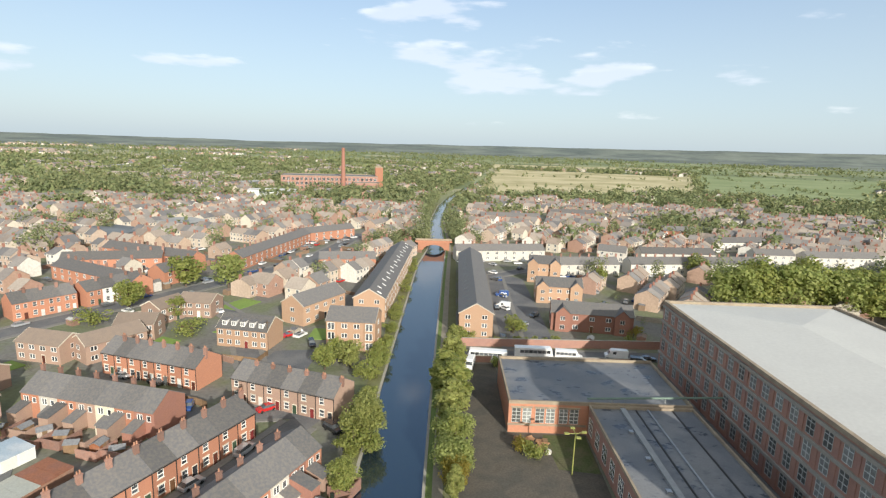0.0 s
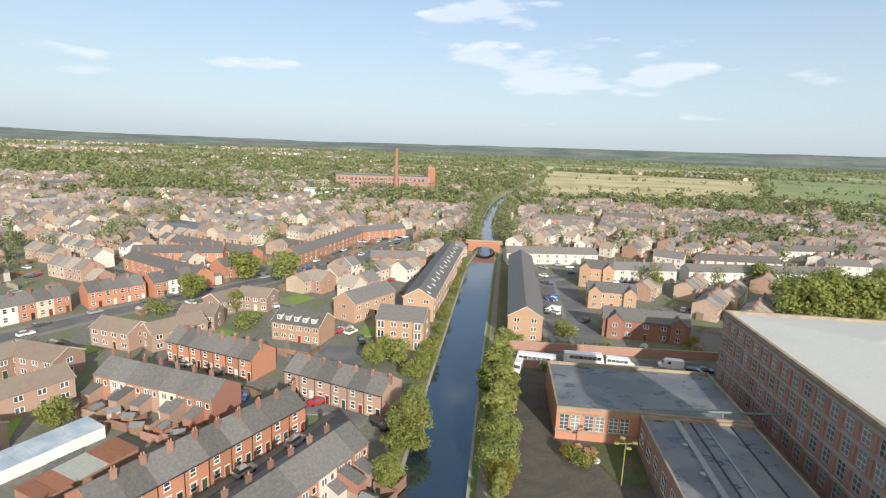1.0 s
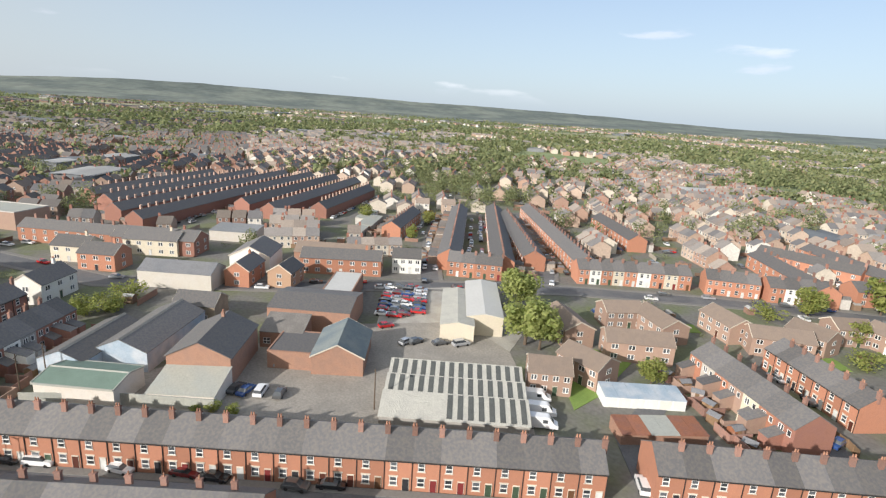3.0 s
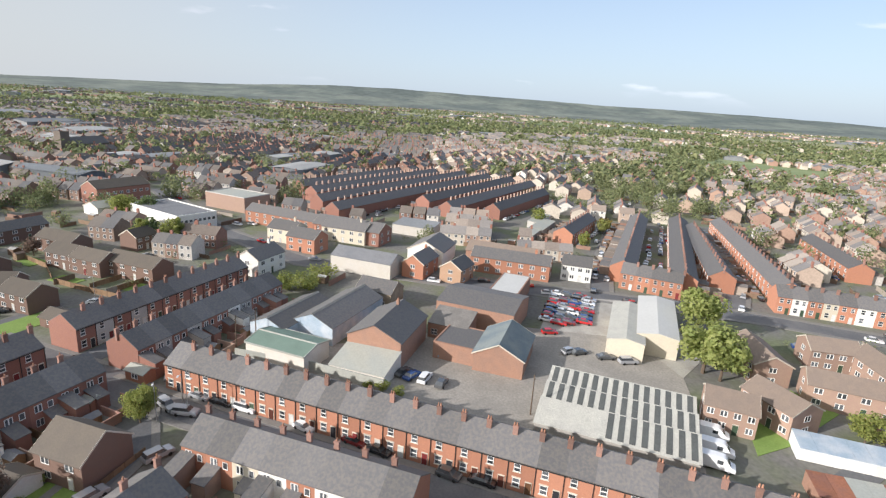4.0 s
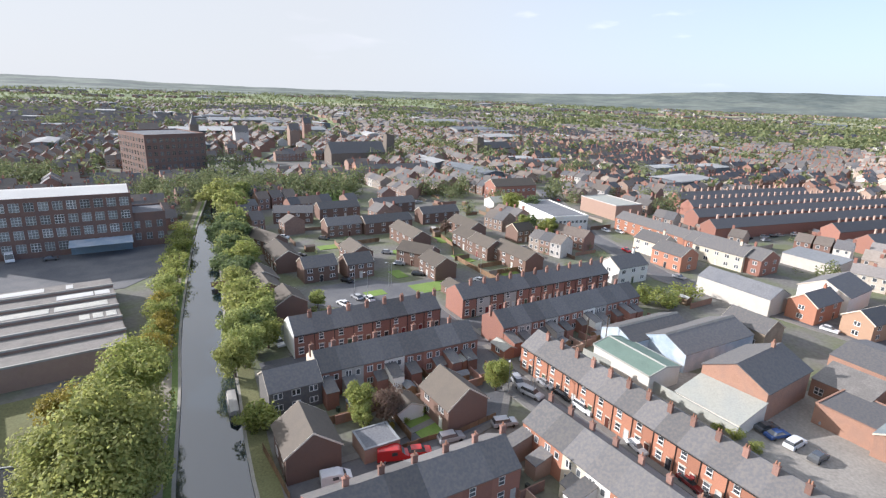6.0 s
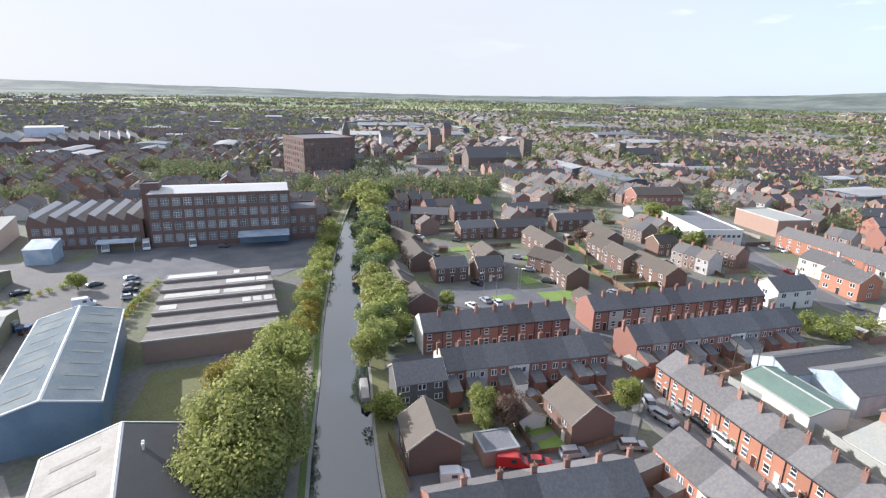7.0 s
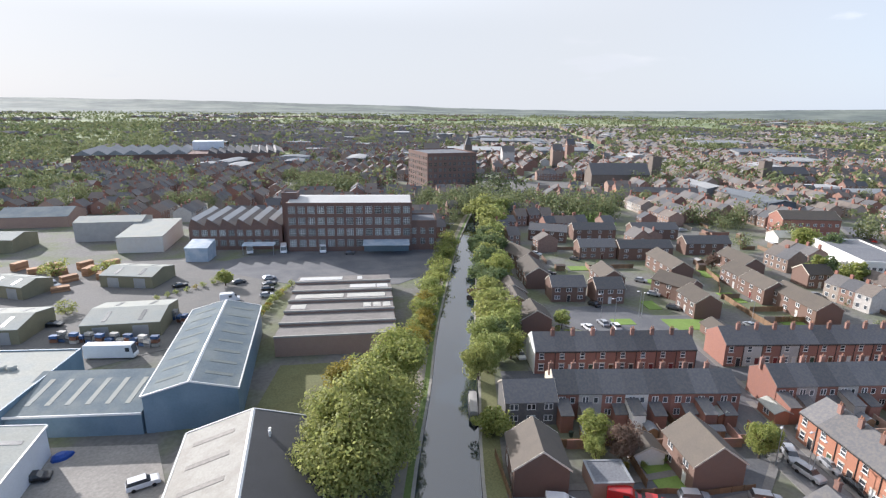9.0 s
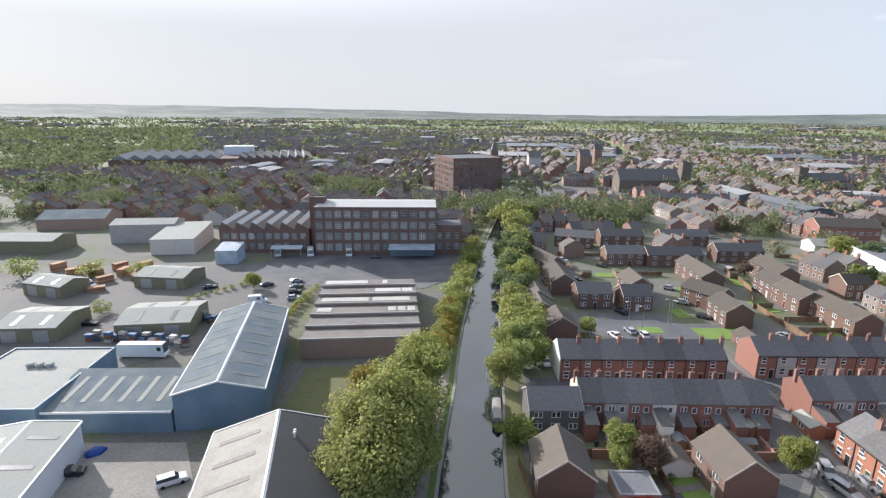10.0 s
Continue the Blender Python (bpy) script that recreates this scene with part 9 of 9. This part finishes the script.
def wheelie_bin(x, y, ang):
    def make():
        b = thing("wheelie_bin", "dark plastic wheelie bin by a wall", "bin", 0, 0, group="wheelie bins")
        bm = bmesh.new()
        prism(bm, [(-0.24, 0.05), (0.24, 0.05), (0.3, 0.95), (-0.3, 0.95)], -0.28, 0.28)
        part("tub", bm, BINGREEN, b)
        bm = bmesh.new()
        prism(bm, [(-0.34, 0.95), (0.32, 0.95), (0.3, 1.05), (-0.34, 1.02)], -0.3, 0.3)
        part("lid", bm, BINGREEN, b)
        return b
    m = pose(x, y, 0.05, 0, 0, ang)
    if "bin" in CACHE:
        return copy_thing(CACHE["bin"], m)
    b = cached("bin", make)
    b.matrix_basis = m
    return b


BINGREEN = mat("bin_plastic", (0.03, 0.045, 0.035), 0.5, 0.1, rnd=0.4)
mast(23.5, 84.5)
pallet_heap(16.8, 95.2, 20)
pallet_heap(19.8, 93.6, 70)
bulk_bag(16.2, 92.2, 10)
bulk_bag(17.6, 91.4, 40, 0.9)
bulk_bag(20.6, 91.0, 40, 0.8)
skip(-117.1, 55.8, 66)
for x, y, a in ((33, -200, 30), (28, -206, 60), (37, -210, 10), (30, -214, 40), (44, -214, 20), (24, -200, 80), (50, -222, 50), (40, -220, 20), (22, -212, 30), (34, -190, 10)):
    timber_stack(x, y, a, 3 + (x + y) % 3)
CRATES = [mat("crate_" + n, c, 0.7, 0.3, 0.8, 6, rnd=0.3) for n, c in (("rust", (0.22, 0.10, 0.06)), ("blue", (0.06, 0.11, 0.22)), ("grey", (0.16, 0.16, 0.16)), ("pale", (0.40, 0.38, 0.34)))]


def crate_stack(x, y, ang, k):
    """Steel stillages piled two or three high."""
    c = thing("stillage_stack", "stack of worn steel stillages in the yard", "stillages", x, y, ang, 0.05)
    for j in range(2 + k % 2):
        bm = bmesh.new()
        box(bm, -0.9, 0.9, -0.6, 0.6, j * 0.95 + 0.12, j * 0.95 + 0.85)
        part("bin", bm, CRATES[(k + j) % 4], c)
        bm = bmesh.new()
        for sx in (-0.9, 0.82):
            for sy in (-0.6, 0.52):
                box(bm, sx, sx + 0.08, sy, sy + 0.08, j * 0.95, j * 0.95 + 0.95)
        part("frame", bm, STEEL, c)


for k in range(16):
    g = k / 15
    crate_stack(29 - 21.4 * g + crng.uniform(-0.4, 0.4), -147.5 + 12.6 * g + crng.uniform(-0.7, 0.7), 150 + crng.uniform(-12, 12), k)
for k in range(5):
    crate_stack(-1.5 + 1.2 * k, -141.5 - 2.4 * k, 60, k + 1)
tarp = thing("tarpaulin_heap", "heap under a crumpled blue tarpaulin", "tarpaulin", 20.9, -94.7, 20, 0.03)
bm = bmesh.new()
rings = [[bm.verts.new((r * math.cos(0.6283 * k) * (1.2 + 0.15 * (k % 3)), r * math.sin(0.6283 * k) * (0.9 + 0.1 * (k % 2)), z)) for k in range(10)] for r, z in ((1.3, 0), (1.15, 0.5), (0.6, 0.9))]
for a, b in zip(rings, rings[1:]):
    for k in range(10):
        bm.faces.new((a[k], a[(k + 1) % 10], b[(k + 1) % 10], b[k]))
bm.faces.new(rings[-1])
bm.faces.new(rings[0][::-1])
part("sheet", bm, mat("blue_tarpaulin", (0.02, 0.07, 0.30), 0.5, 0.3, 1.5, 6), tarp)
flue = thing("roof_flue", "pale steel twin flue on the dark roof", "flue", -9.0, -73.8, 77, 7.9)
for q in (-0.35, 0.35):
    bm = bmesh.new()
    tube(bm, q, 0, -0.4, 1.1, 0.16, 0.16)
    tube(bm, q, 0, 1.1, 1.35, 0.26, 0.2)
    part("pipe", bm, PAINT, flue)
# gardens and yards behind the rows
A0, A1 = Vector((-52.3, 95.2)), Vector((-82.5, 101.9))
for k in range(7):
    p = A0.lerp(A1, (k + 0.5) / 7) + Vector((-0.22, -0.98)) * crng.uniform(9, 11.5)
    garden_shed(p.x, p.y, crng.uniform(0, 90), (TIMBER, RUST, TIMBER)[k % 3])
for a, b, side_, n in (((-99.7, -56.2), (-141.7, -38.4), 1, 9), ((-60.3, -72.4), (-91.7, -57.8), 1, 6), ((-73.2, -30.6), (-60, 2.8), 1, 6), ((-38.5, 50), (-23.7, 83.8), -1, 6)):
    a, b = Vector(a), Vector(b)
    t = (b - a).normalized()
    nrm = Vector((t.y, -t.x))
    if nrm.dot(-a) < 0:
        nrm = -nrm
    for k in range(n):
        p = a.lerp(b, (k + 0.3) / n) + nrm * 9.6
        wheelie_bin(p.x, p.y, crng.uniform(0, 360))
        if k % 2 == 0:
            q = a.lerp(b, (k + 0.75) / n) + nrm * crng.uniform(9.2, 10.6)
            garden_shed(q.x, q.y, math.degrees(math.atan2(t.y, t.x)) + crng.choice((0, 90)))
# garden fences of the estate and the houses by the canal
fence([(-38.5, -52.2), (-40.5, -57.5), (-43.0, -64.5)], 1.5)
fence([(-56, -47.6), (-61.5, -45.3), (-66.5, -42.4), (-74.5, -40.0)], 1.0)
fence([(-50.5, -62.6), (-58, -59.8), (-62.5, -57.8)], 1.7)
fence([(-47.8, -53.4), (-51, -60.5), (-53.5, -66)], 1.7)
fence([(-59.5, -47.5), (-63, -55), (-64.5, -60)], 1.7)
fence([(-74, -52), (-78, -60)], 1.7)
fence([(-137, -76.5), (-150, -70), (-152, -66)], 1.6)
fence([(-137, -76.5), (-141, -86), (-147, -99)], 1.6)
fence([(-143, -80), (-152, -76)], 1.6)
fence([(-144, -88), (-153, -84)], 1.6)
fence([(-150, -102), (-160, -110), (-168, -122)], 1.6)
fence([(-140, -106), (-147, -122)], 1.6)
fence([(-121, -126), (-130, -140), (-146, -134)], 1.6)
fence([(-57.5, 106.5), (-52, 105), (-49, 103.5)], 1.6)
fence([(-60, 130), (-47, 127.5), (-46, 133)], 1.4)
fence([(-66, 134), (-64, 128), (-58, 127)], 1.4)
for a, b, h, kind in (((-96, -7), (-93, -1), 2.6, "bush"), ((-34, 117), (-46, 121), 2.2, "hedge"), ((-86, -98), (-80.5, -112), 2.4, "hedge"), ((-60, -52.5), (-70, -50), 1.6, "hedge"), ((-13.5, -137), (-30, -166), 2.2, "hedge"), ((8, -170), (-8, -178), 2.0, "hedge"), ((13, 147), (33, 149), 2.4, "bush"), ((56, 152), (62, 160), 3.0, "bush")):
    a, b = Vector(a), Vector(b)
    n = max(2, int((b - a).length / 2.6))
    for k in range(n + 1):
        p = a.lerp(b, k / n)
        tree(kind if crng.random() < 0.85 else "rust", p.x + crng.uniform(-0.4, 0.4), p.y + crng.uniform(-0.4, 0.4), h * crng.uniform(0.8, 1.25), 1.0)
# lawns among the estate houses
for x, y, w, d, a in ((-122, -104, 7, 4, 67), (-140, -118, 8, 5, 67), (-150, -98, 9, 5, 67), (-105, -98, 6, 4, 157), (-146, -76, 10, 6, 67), (-165, -118, 9, 6, 67), (-128, -142, 8, 5, 157), (-100, 96, 8, 6, 67), (-106, 118, 10, 6, 67), (-78, 138, 9, 7, 67), (-62, 150, 9, 7, 157), (-36, 150, 9, 6, 90), (-70, 176, 12, 8, 67), (-170, -150, 10, 6, 157)):
    c, s_ = math.cos(radians(a)), math.sin(radians(a))
    slab("lawn", "small mown lawn between the houses", "lawn", [(x + u * c - v * s_, y + u * s_ + v * c) for u, v in ((-w / 2, -d / 2), (w / 2, -d / 2), (w / 2, d / 2), (-w / 2, d / 2))], 0.12, LAWN)
